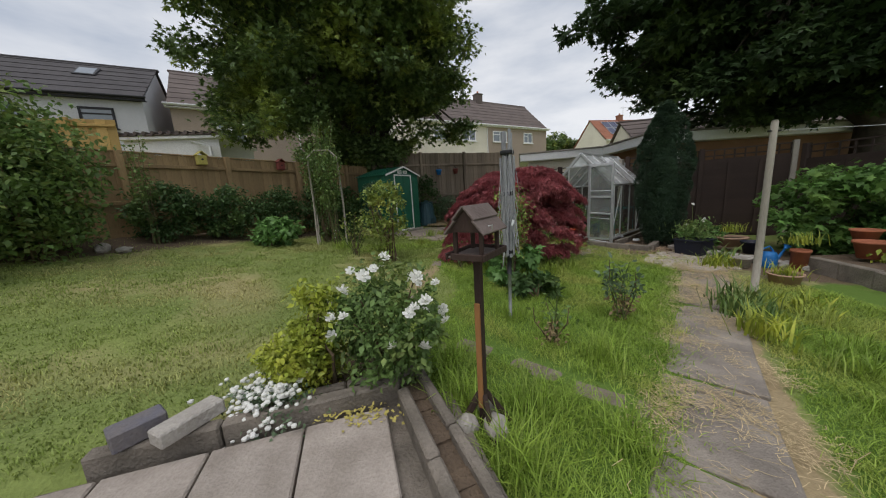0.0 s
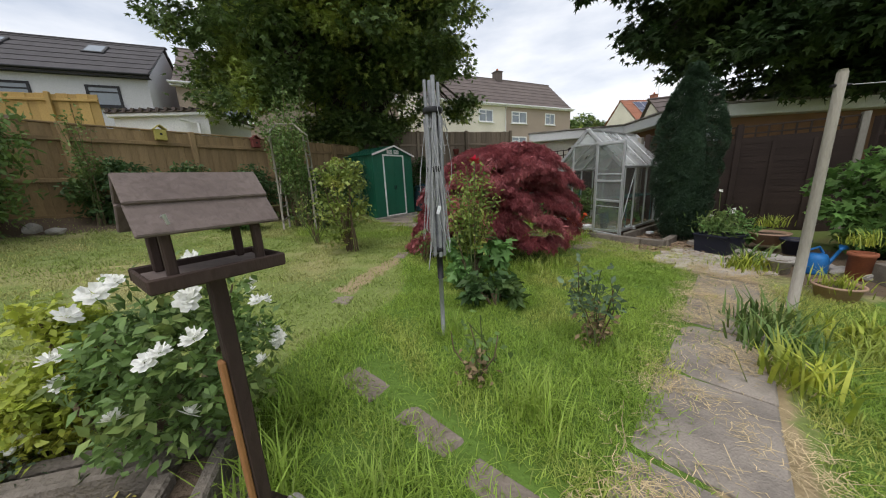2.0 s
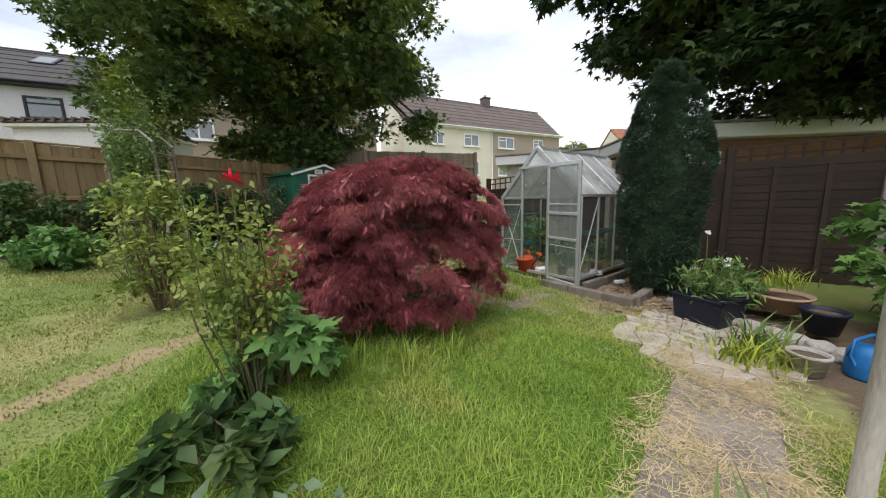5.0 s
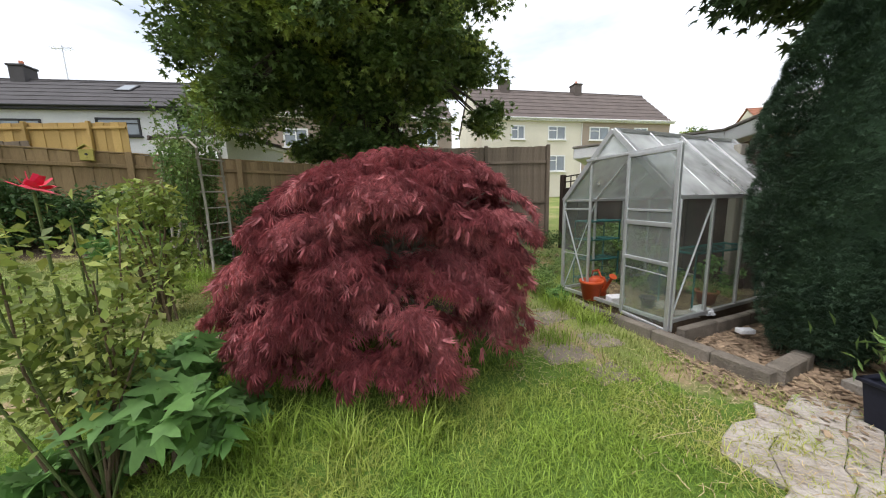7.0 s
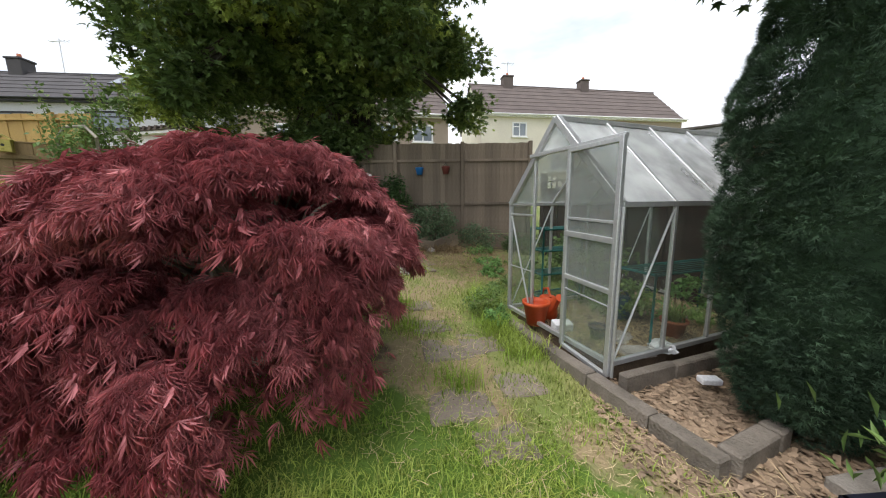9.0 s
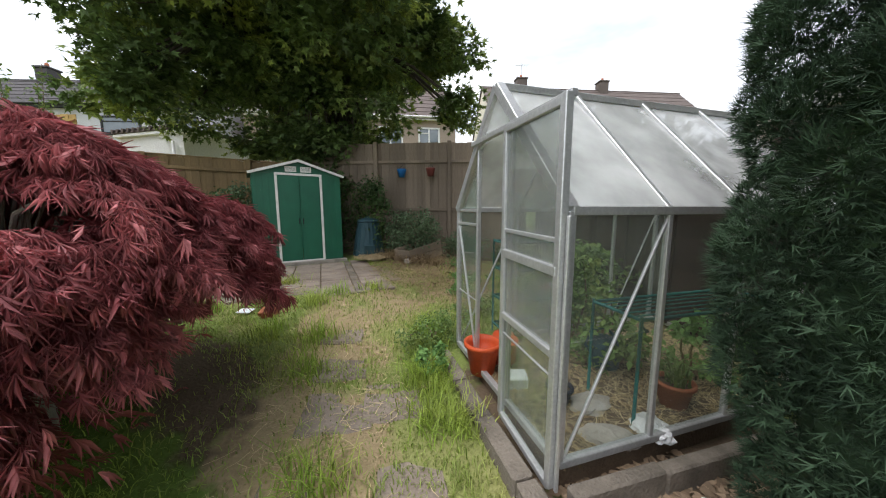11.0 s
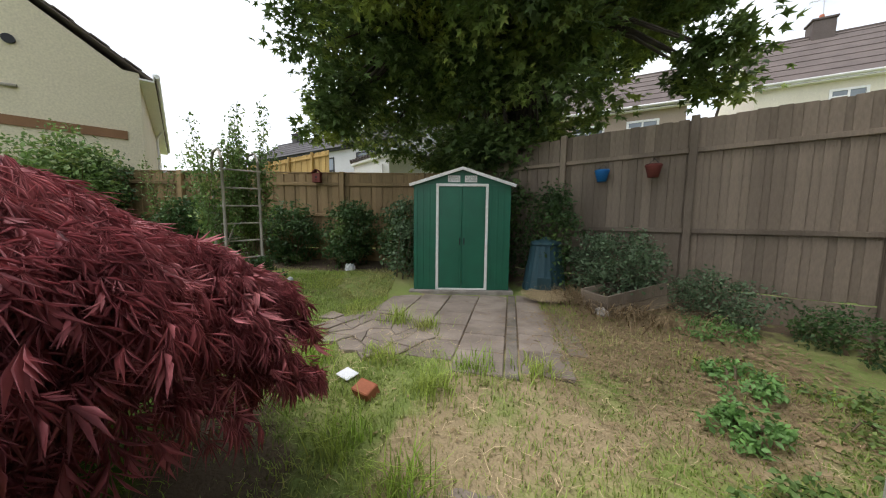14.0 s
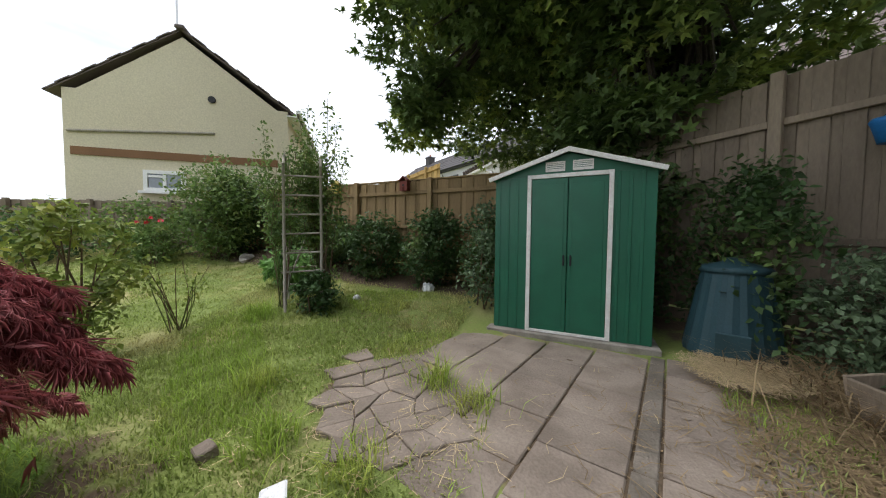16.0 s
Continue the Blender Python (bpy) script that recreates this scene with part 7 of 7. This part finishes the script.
sparse_rose("red_rose", (0.55, 3.18), 1.42, 0.36, 18, 95, 0.05, M_OLIVE, "tall leggy rose with one red bloom", 71, 0.4, flower=(0.58, 3.15, 1.34))
bm = bmesh.new()
tube(bm, [(0.55, 3.18, g(0.55, 3.18)), (0.57, 3.16, 0.7), (0.58, 3.15, 1.33)], [0.009, 0.007, 0.005], 6, False)
part("stem", bm, M_GSTEM, bpy.data.objects["red_rose"])
sparse_rose("young_rose", (1.58, 2.08), 0.72, 0.24, 9, 26, 0.06, M_GREY, "small rose bush with blue-green leaves and withered lower ones", 72, 0.5, brown=1)
sparse_rose("young_rose", (0.66, 1.46), 0.52, 0.16, 6, 10, 0.055, M_ROSE, "straggly young rose with browning leaves", 73, 0.4, brown=1)
sparse_rose("young_rose", (-2.36, 4.62), 0.85, 0.42, 14, 16, 0.05, M_OLIVE, "bare-stemmed rose bush in the lawn", 74, 0.6)
sparse_rose("young_rose", (-0.25, 4.0), 0.5, 0.2, 7, 14, 0.05, M_ROSE, "small straggly rose bush", 75, 0.5)
sparse_rose("young_rose", (-5.9, 3.9), 2.3, 0.35, 8, 40, 0.06, M_ROSE, "tall thin rose stems against the fence", 76, 0.5)


def rose_arch(at, turn, width, depth, top):
    z0 = g(*at)
    m = pose(at[0], at[1], z0, 0, 0, turn)
    t = thing("rose_arch", (at[0], at[1], z0), "rustic wooden garden arch overgrown by a climbing rose", "arch")
    for x in (-width / 2, width / 2):
        for y in (-depth / 2, depth / 2):
            bm = bmesh.new()
            tube(bm, [m @ Vector((x, y, -0.1)), m @ Vector((x + 0.02, y, top * 0.5)), m @ Vector((x * 0.96, y, top))], 0.02, 8)
            part("upright", bm, M_POST, t)
        for k in range(7):
            z = 0.25 + k * (top - 0.4) / 6
            bm = bmesh.new()
            tube(bm, [m @ Vector((x, -depth / 2 - 0.04, z)), m @ Vector((x, depth / 2 + 0.04, z + 0.02))], 0.013, 7)
            part("rung", bm, M_POST, t)
    for y in (-depth / 2, depth / 2):
        bm = bmesh.new()
        tube(bm, [m @ Vector((-width / 2, y, top)), m @ Vector((-width / 4, y, top + 0.16)), m @ Vector((width / 4, y, top + 0.16)), m @ Vector((width / 2, y, top))], 0.018, 8)
        part("hoop", bm, M_POST, t)
    bm = bmesh.new()
    tube(bm, [m @ Vector((-width / 2, -depth / 2, 0.3)), m @ Vector((-width / 2, depth / 2, 1.5))], 0.015, 7)
    part("cross_brace", bm, M_POST, t)


rose_arch((-3.3, 5.65), 22, 0.62, 0.46, 1.95)
shrub("climbing_rose", (-3.55, 5.85), (0.34, 0.34, 1.02), 700, 0.07, M_ROSE, "leafy rambling rose grown up through the arch", seed=60, category="rose", stems=12, clump=0.2)
sparse_rose("arch_rose", (-3.5, 5.8), 2.95, 0.5, 18, 190, 0.065, M_ROSE, "climbing rose trained over the arch", 77, 0.35)
sparse_rose("arch_rose", (-3.1, 5.45), 2.6, 0.4, 14, 150, 0.06, M_ROSE, "climbing rose trained over the arch", 78, 0.45)
shrub("arch_underplanting", (-3.0, 5.95), (0.35, 0.3, 0.28), 1300, 0.07, M_HEDGE, "dark green plant at the foot of the arch", seed=57, category="plant")
for k, (fx, fy, fz) in enumerate(((-5.4, 1.25, 1.5), (-5.55, 1.4, 1.6), (-5.35, 1.5, 1.5), (-5.5, 1.65, 1.55))):
    petals(bpy.data.objects["border_rose"], (fx, fy, fz), 0.06, M_RED, 80 + k, "rose_bloom")


# ---- grasses and litter ----
def blades(name, places, height, width, mat_, label, seed, lean=0.5, parent=None, kind="stuff"):
    """Bent grass blades, each a tapering three-piece strip."""
    rs = np.random.default_rng(seed)
    n = len(places)
    px, py = np.asarray(places)[:, 0], np.asarray(places)[:, 1]
    patch = 0.5 + 0.5 * np.sin(6.1 * px + 2.1 * np.sin(3.3 * py)) * np.sin(5.3 * py + 1.7 * np.sin(4.1 * px))
    h = height * rs.uniform(0.45, 1.25, n) * (0.65 + 0.75 * patch)
    a = rs.uniform(0, 2 * np.pi, n)
    d = np.stack([np.cos(a), np.sin(a), np.zeros(n)], 1)
    side = np.stack([-np.sin(a), np.cos(a), np.zeros(n)], 1) * (width * rs.uniform(0.7, 1.3, n))[:, None]
    bend = (lean * rs.uniform(0.2, 1.4, n) * h)[:, None]
    up = np.array([0, 0, 1.0])
    p = np.asarray(places)
    v = np.stack([p - side, p + side, p + d * bend * 0.3 + up * (h * 0.6)[:, None] - side * 0.8, p + d * bend * 0.3 + up * (h * 0.6)[:, None] + side * 0.8, p + d * bend + up * (h * 0.92)[:, None]], 1)
    f = np.array([(0, 1, 3), (0, 3, 2), (2, 3, 4)])[None] + (np.arange(n) * 5)[:, None, None]
    ob = array_mesh(name, v.reshape(-1, 3), f.reshape(-1, 3), mat_, parent)
    return tagged(ob, label, "grass", kind=kind) if parent is None else ob


def sown(rs, n, lo, hi, weight):
    """Places on the ground, kept with the chance that weight(x, y) gives."""
    x, y = rs.uniform(lo[0], hi[0], n), rs.uniform(lo[1], hi[1], n)
    k = rs.uniform(0, 1, n) < weight(x, y)
    x, y = x[k], y[k]
    return np.stack([x, y, lie(x, y) - 0.005], 1)


def open_ground(x, y):
    """Where grass can grow: not on paving, paths, beds or under the shed and greenhouse."""
    straw, soil, tall = zones(x, y)
    u = (x + 2.70) * 0.437 + (y - 8.15) * 0.899
    v = -(x + 2.70) * 0.899 + (y - 8.15) * 0.437
    paved = (u > 0.1) & (u < 2.15 + 0.2 * (v + 0.9)) & (v > np.where(u > 0.7, -2.85, -1.9)) & (v < 1.4) | (u > -0.2) & (u <= 0.1) & (v > -1.4) & (v < 1.4)
    gu = (x - 2.25) * 0.726 - (y - 7.51) * 0.688
    gv = (x - 2.25) * 0.688 + (y - 7.51) * 0.726
    glass = (gu > -0.08) & (gu < 2.6) & (gv > -0.15) & (gv < 2.6)
    patio = (y < 0.55 + 0.41 * (x + 0.5)) & (y < 0.70 - 1.93 * (x + 0.43)) & (x > -2.3) | (np.abs(x + 0.43 + 0.52 * (y - 0.7)) < 0.12) & (y < 0.7) | (y < 0.72 + 0.41 * (x + 0.45)) & (y < 0.70 - 1.93 * (x + 0.43)) & (x > -1.2)
    return ~(paved | glass | patio), straw, soil, tall


def w_tall(x, y):
    ok, straw, soil, tall = open_ground(x, y)
    return ok * tall * (1 - 0.93 * straw) * (1 - 0.8 * soil)


def w_lawn(x, y):
    ok, straw, soil, tall = open_ground(x, y)
    wall = (x - 6.9) * 0 + (x > -7.2 + 0.467 * (y - 2.5))
    bare = spot(x, y, -1.05, 7.28, 0.62, 0.3)
    return ok * wall * (1 - tall) * (1 - 0.75 * straw) * (1 - 0.95 * soil) * (1 - 0.9 * bare) * (y < 10.5)


def w_straw(x, y):
    ok, straw, soil, tall = open_ground(x, y)
    return straw * 0.9 + 0.05


rs = np.random.default_rng(101)
blades("long_grass", sown(rs, 240000, (-0.9, -1.6), (4.6, 6.0), w_tall), 0.056, 0.0027, M_GRASS, "lush green uncut grass round the roses", 102, 1.35)
blades("mown_lawn", sown(rs, 260000, (-7.0, -3.0), (0.3, 8.0), w_lawn), 0.028, 0.0040, M_LAWN, "short patchy lawn with yellowed areas", 103, 0.9)
blades("rough_grass", sown(rs, 150000, (-4.0, 4.6), (4.2, 11.0), w_lawn), 0.05, 0.0036, M_LAWN, "rough trodden grass by shed and greenhouse", 104, 0.8)
tus = np.concatenate([rs.normal(size=(150, 2)) * 0.09 + c for c in ((0.36, 1.98), (0.15, 0.1), (0.3, 0.55), (-0.15, 0.55), (0.45, -0.3), (-0.3, 0.95), (2.9, 1.2), (2.6, 0.7), (3.3, 1.5), (2.4, 0.2), (1.35, 3.9), (0.9, 3.7), (1.7, 4.2), (0.2, 3.9), (1.0, 6.9), (0.5, 6.7), (1.4, 6.5), (2.3, 5.9), (-1.2, 6.2), (-0.6, 6.6), (-2.7, 5.3), (-2.9, 5.2), (0.75, 0.3), (1.0, 1.2), (3.6, 2.2), (0.35, 7.4), (-1.2, 7.6), (2.2, 7.1), (2.45, 6.95), (2.75, 6.7), (2.6, 6.6), (2.0, 7.45), (2.1, 7.3), (1.95, 7.6), (1.8, 7.75), (2.3, 6.95), (-0.9, 7.85), (-0.35, 7.15), (0.2, 7.8), (0.5, 8.3))])
blades("grass_tussocks", np.stack([tus[:, 0], tus[:, 1], lie(tus[:, 0], tus[:, 1]) - 0.01], 1), 0.20, 0.004, M_GRASS, "tall tufts of grass", 105, 0.9)

blades("green_grass", sown(rs, 120000, (-4.0, 4.9), (3.6, 11.0), lambda x, y: w_lawn(x, y) * (np.sin(2.7 * x + 1.9 * np.sin(1.7 * y)) + np.sin(3.3 * y - 1.2 * x) > 0.55) * (0.35 + 0.65 * (x + 0.25 * y < 2.2))), 0.075, 0.0032, M_GRASS, "green uncut grass growing through the trodden ground", 106, 0.95)


def strewn(name, places, length, width, mat_, label, seed, lift=0.02):
    """Dry stalks lying flat."""
    rs2 = np.random.default_rng(seed)
    n = len(places)
    a = rs2.uniform(0, 2 * np.pi, n)
    ln = length * rs2.uniform(0.4, 1.5, n)
    d = np.stack([np.cos(a), np.sin(a), rs2.normal(0, 0.08, n)], 1) * ln[:, None]
    s = np.stack([-np.sin(a), np.cos(a), np.zeros(n)], 1) * width
    bend = np.stack([-np.sin(a), np.cos(a), np.zeros(n)], 1) * (ln * rs2.normal(0, 0.15, n))[:, None]
    p = np.asarray(places) + np.array([0, 0, lift]) + np.array([0, 0, 1.0]) * rs2.uniform(0, 0.015, n)[:, None]
    v = np.stack([p - d / 2 - s, p - d / 2 + s, p + bend - s, p + bend + s, p + d / 2 - s * 0.5, p + d / 2 + s * 0.5], 1)
    f = np.array([(0, 1, 3, 2), (2, 3, 5, 4)])[None] + (np.arange(n) * 6)[:, None, None]
    return tagged(array_mesh(name, v.reshape(-1, 3), f.reshape(-1, 4), mat_), label, "litter", kind="stuff")


path_straw = lambda x, y: band(x, y, (0.7, -0.6), (4.1, 4.5), 0.40) * (0.12 + 0.9 * (np.sin(5.9 * (0.566 * (x - 0.62) + 0.824 * (y + 0.6)) + 1.2 * np.sin(3 * x)) > 0.15) + 0.9 * (y > 2.6)) * (0.35 + 0.65 * (np.sin(7.3 * x + 3 * y) + np.sin(9.1 * y - 4 * x) > -0.4)) + 0.12 * spot(x, y, 3.6, 5.3, 0.9)
strewn("straw_on_path", sown(rs, 150000, (0.4, -0.8), (4.8, 6.2), lambda x, y: 0.5 * path_straw(x, y)), 0.07, 0.0017, M_STRAW, "dry straw strewn over the path", 111, 0.03)
strewn("long_straw_on_path", sown(rs, 9000, (0.4, -0.8), (4.8, 6.2), lambda x, y: 0.3 * path_straw(x, y)), 0.24, 0.0018, M_STRAW, "long dry stalks lying on the path", 115, 0.045)
strewn("straw_by_shed", sown(rs, 40000, (-2.0, 5.0), (3.4, 10.8), lambda x, y: (0.2 * w_straw(x, y) + 0.25 * spot(x, y, -1.0, 7.3, 0.8, 0.5)) * (np.hypot(x - 0.75, y - 5.1) > 1.1) * (0.12 + 0.88 * open_ground(x, y)[0]) * (0.3 + 0.7 * (np.sin(3.1 * x + 1.3 * y) + np.sin(2.3 * y - 1.1 * x) > -0.3))), 0.11, 0.0018, M_STRAW, "dry stalks over the trodden ground", 112, 0.02)
strewn("dead_stalk_heap", sown(rs, 30000, (-1.6, 8.2), (2.2, 11.6), lambda x, y: (0.8 * spot(x, y, -0.6, 10.5, 0.7, 0.6) + 0.4 * spot(x, y, 0.5, 9.9, 1.5, 1.0)) * (0.2 + 0.8 * open_ground(x, y)[0])) + np.array([0, 0, 0.0]), 0.16, 0.0025, M_DEAD, "heap of dead brown stalks by the fence", 113, 0.025)
strewn("straw_heap", sown(rs, 9000, (-1.7, 9.7), (-0.7, 10.5), lambda x, y: 0.9 * spot(x, y, -1.25, 10.1, 0.28, 0.2)) + np.array([0, 0, 0.06]), 0.12, 0.0022, M_STRAW, "small heap of straw beside the bin", 114, 0.04)


def chips(name, places, size, mat_, label, seed):
    t = scatter(name, places, size, ([(0, -0.3, 0), (1, -0.22, 0.03), (1.05, 0.2, 0.02), (0.05, 0.3, 0.0)], [(0, 1, 2, 3)]), mat_, None, "", seed, 0.0, 0.35, 0.5)
    return tagged(t, label, "litter", kind="stuff")


chips("wood_chips", sown(rs, 14000, (3.3, 5.4), (5.4, 7.2), lambda x, y: 0.9 * spot(x, y, 4.2, 6.3, 0.75, 0.3)) + np.array([0, 0, 0.02]), 0.045, M_CHIP, "pale wood chips covering the bed", 121)
chips("leaf_litter", sown(rs, 16000, (-3.4, 6.4), (2.4, 11.2), lambda x, y: (0.1 + 0.5 * spot(x, y, -2.6, 7.4, 0.9, 0.6) + 0.45 * band(x, y, (-0.6, 9.3), (1.3, 10.7), 0.5, 0.5)) * (0.2 + 0.8 * open_ground(x, y)[0]) * (y > 5.8 + 0.3 * x)) + np.array([0, 0, 0.022]), 0.022, M_DEAD, "brown dead leaves strewn over the ground", 124)
chips("soil_chips", sown(rs, 9000, (-0.8, -1.4), (0.7, 0.8), lambda x, y: (np.abs(x + 0.49 + 0.515 * (y - 0.63)) < 0.085) * 0.8) + np.array([0, 0, 0.26]) * 0 + np.array([0, 0, 0.0]), 0.018, M_DEAD, "bark chips in the planting strip", 122)
chips("fallen_petals", np.stack([rs.normal(-0.75, 0.14, 150), rs.normal(0.33, 0.05, 150), np.full(150, 0.024)], 1), 0.02, M_YBOX, "yellowed fallen petals on the patio", 123)


def sword_clump(at, n, height, label, seed, mat_=None):
    """A clump of sword-shaped leaves."""
    rs2 = np.random.default_rng(seed)
    p = rs2.normal(size=(n, 2)) * 0.13 + np.array(at)
    t = thing("daylily_clump", (at[0], at[1], g(*at)), label, "plant", "sword-leaved clumps by the path")
    blades("foliage", np.stack([p[:, 0], p[:, 1], lie(p[:, 0], p[:, 1]) - 0.01], 1), height, 0.011, mat_ or M_ROSE, "", seed + 1, 0.75, t)


for k, (cx, cy, hh) in enumerate(((2.98, 2.25, 0.32), (2.78, 1.8, 0.3), (3.2, 2.6, 0.3), (3.75, 2.5, 0.22), (4.5, 4.7, 0.26), (4.3, 4.45, 0.24))):
    sword_clump((cx, cy), 120, hh, "clump of sword-shaped light green leaves", 130 + k, M_YELLOWGREEN if k % 2 else M_ROSE)
ring = [(4.45, 3.44, -0.03), (5.35, 5.52, 0.28), (5.25, 4.08, 0.3)]
for k, (cx, cy, dz) in enumerate(ring):
    rs2 = np.random.default_rng(150 + k)
    p = rs2.normal(size=(120, 2)) * 0.1 + np.array((cx, cy))
    t = thing("pot_seedlings", (cx, cy, g(cx, cy) + dz), "thin seedlings growing in the pot", "plant", "seedlings in pots")
    blades("foliage", np.stack([p[:, 0], p[:, 1], np.full(120, g(cx, cy) + dz + 0.14)], 1), 0.18, 0.006, M_YELLOWGREEN, "", 160 + k, 0.8, t)


def daisies(at, z):
    rs2 = np.random.default_rng(170)
    t = thing("shasta_daisies", (at[0], at[1], z), "leafy shasta daisies with a few white blooms", "plant")
    p = rs2.normal(size=(520, 3)) * np.array([0.16, 0.16, 0.12]) + np.array([at[0], at[1], z + 0.17])
    p = p[p[:, 2] > z]
    scatter("foliage", p, 0.11, ([(0, 0, 0), (0.5, 0.1, 0.1), (1, 0, 0), (0.5, -0.1, 0.1)], [(0, 3, 2), (0, 2, 1)]), M_ROSE, t, seed=171, droop=-0.7)
    for k, (dx, dy, dz) in enumerate(((-0.05, 0.05, 0.75), (0.12, -0.05, 0.45), (0.05, -0.15, 0.4), (-0.2, -0.05, 0.35), (0.2, 0.1, 0.4))):
        bm = bmesh.new()
        tube(bm, [(at[0] + dx * 0.5, at[1] + dy * 0.5, z), (at[0] + dx, at[1] + dy, z + dz)], 0.004, 5, False)
        part("stem", bm, M_GSTEM, t)
        petals(t, (at[0] + dx, at[1] + dy, z + dz), 0.035, M_PETAL, 180 + k)


daisies((4.55, 5.42), g(4.55, 5.42) + 0.29)

chips("leaf_litter", sown(rs, 9000, (-1.0, 8.8), (2.4, 11.6), lambda x, y: 0.8 * spot(x, y, 0.5, 10.1, 1.2, 0.6)) + np.array([0, 0, 0.012]), 0.05, M_DEAD, "brown dead leaves strewn by the back fence", 124)
tree("far_tree", (17.0, 62.0), (17.0, 62.0, 8.0), (4.0, 4.0, 3.0), 26, 1.4, 300, 0.45, M_TREE, "distant tree above the rooftops", 0.3, 41, fill=1500)

for k, (cx, cy, r0) in enumerate(((1.9, 10.3, 0.45), (1.2, 9.9, 0.35), (2.3, 9.6, 0.4), (1.5, 9.2, 0.25), (2.0, 8.7, 0.3), (0.6, 11.0, 0.4))):
    shrub("ground_weeds", (cx, cy), (r0, r0, 0.09), 700, 0.05, M_MALLOW if k % 2 else M_ROSE, "low green weeds in the dry grass", seed=200 + k, category="weeds", stems=3, group="low weeds by the fence")

dead = rs.normal(size=(1500, 2)) * np.array([0.45, 0.25]) + np.array([-0.55, 10.55])
blades("dead_stalks", np.stack([dead[:, 0], dead[:, 1], lie(dead[:, 0], dead[:, 1])], 1), 0.26, 0.004, M_DEAD, "drooping dead stalks beside the timber planter", 201, 2.4)
chips("hardstanding_litter", sown(rs, 6000, (3.3, 4.2), (5.2, 6.0), lambda x, y: 0.1 * spot(x, y, 4.5, 5.4, 0.6, 0.4)) + np.array([0, 0, 0.035]), 0.04, M_CHIP, "wood chips scattered over the pale concrete", 125)
inside = lambda x, y: ((x - 2.3) * 0.733 - (y - 7.57) * 0.68 > 0.05) * ((x - 2.3) * 0.733 - (y - 7.57) * 0.68 < 1.45) * ((x - 2.3) * 0.68 + (y - 7.57) * 0.733 > 0.05) * ((x - 2.3) * 0.68 + (y - 7.57) * 0.733 < 2.4)
floor_at = lambda n, k: (lambda q: np.stack([q[:, 0], q[:, 1], np.full(len(q), -0.116)], 1))(sown(np.random.default_rng(k), n, (2.2, 6.4), (5.3, 9.4), inside))
strewn("greenhouse_straw", floor_at(9000, 301), 0.12, 0.002, M_STRAW, "dry stalks on the greenhouse floor", 302, 0.006)
chips("greenhouse_litter", floor_at(5000, 303), 0.04, M_DEAD, "dead leaves on the greenhouse floor", 304)
bucket("terracotta_pot", (4.0, 7.55), -0.117, 0.08, 0.115, 0.18, M_TERRA, "terracotta pot of spiky leaves in the greenhouse", M_SOIL)
bucket("terracotta_pot", (3.3, 7.15), -0.117, 0.06, 0.085, 0.14, M_NAVY, "small dark plastic pot in the greenhouse", M_SOIL)
tuft = np.random.default_rng(305).normal(size=(60, 2)) * 0.04 + np.array((4.0, 7.55))
t = thing("spiky_plant", (4.0, 7.55, 0.03), "spiky pale green plant in a terracotta pot", "plant")
blades("foliage", np.stack([tuft[:, 0], tuft[:, 1], np.full(60, 0.03)], 1), 0.3, 0.008, M_ROSE, "", 306, 0.9, t)
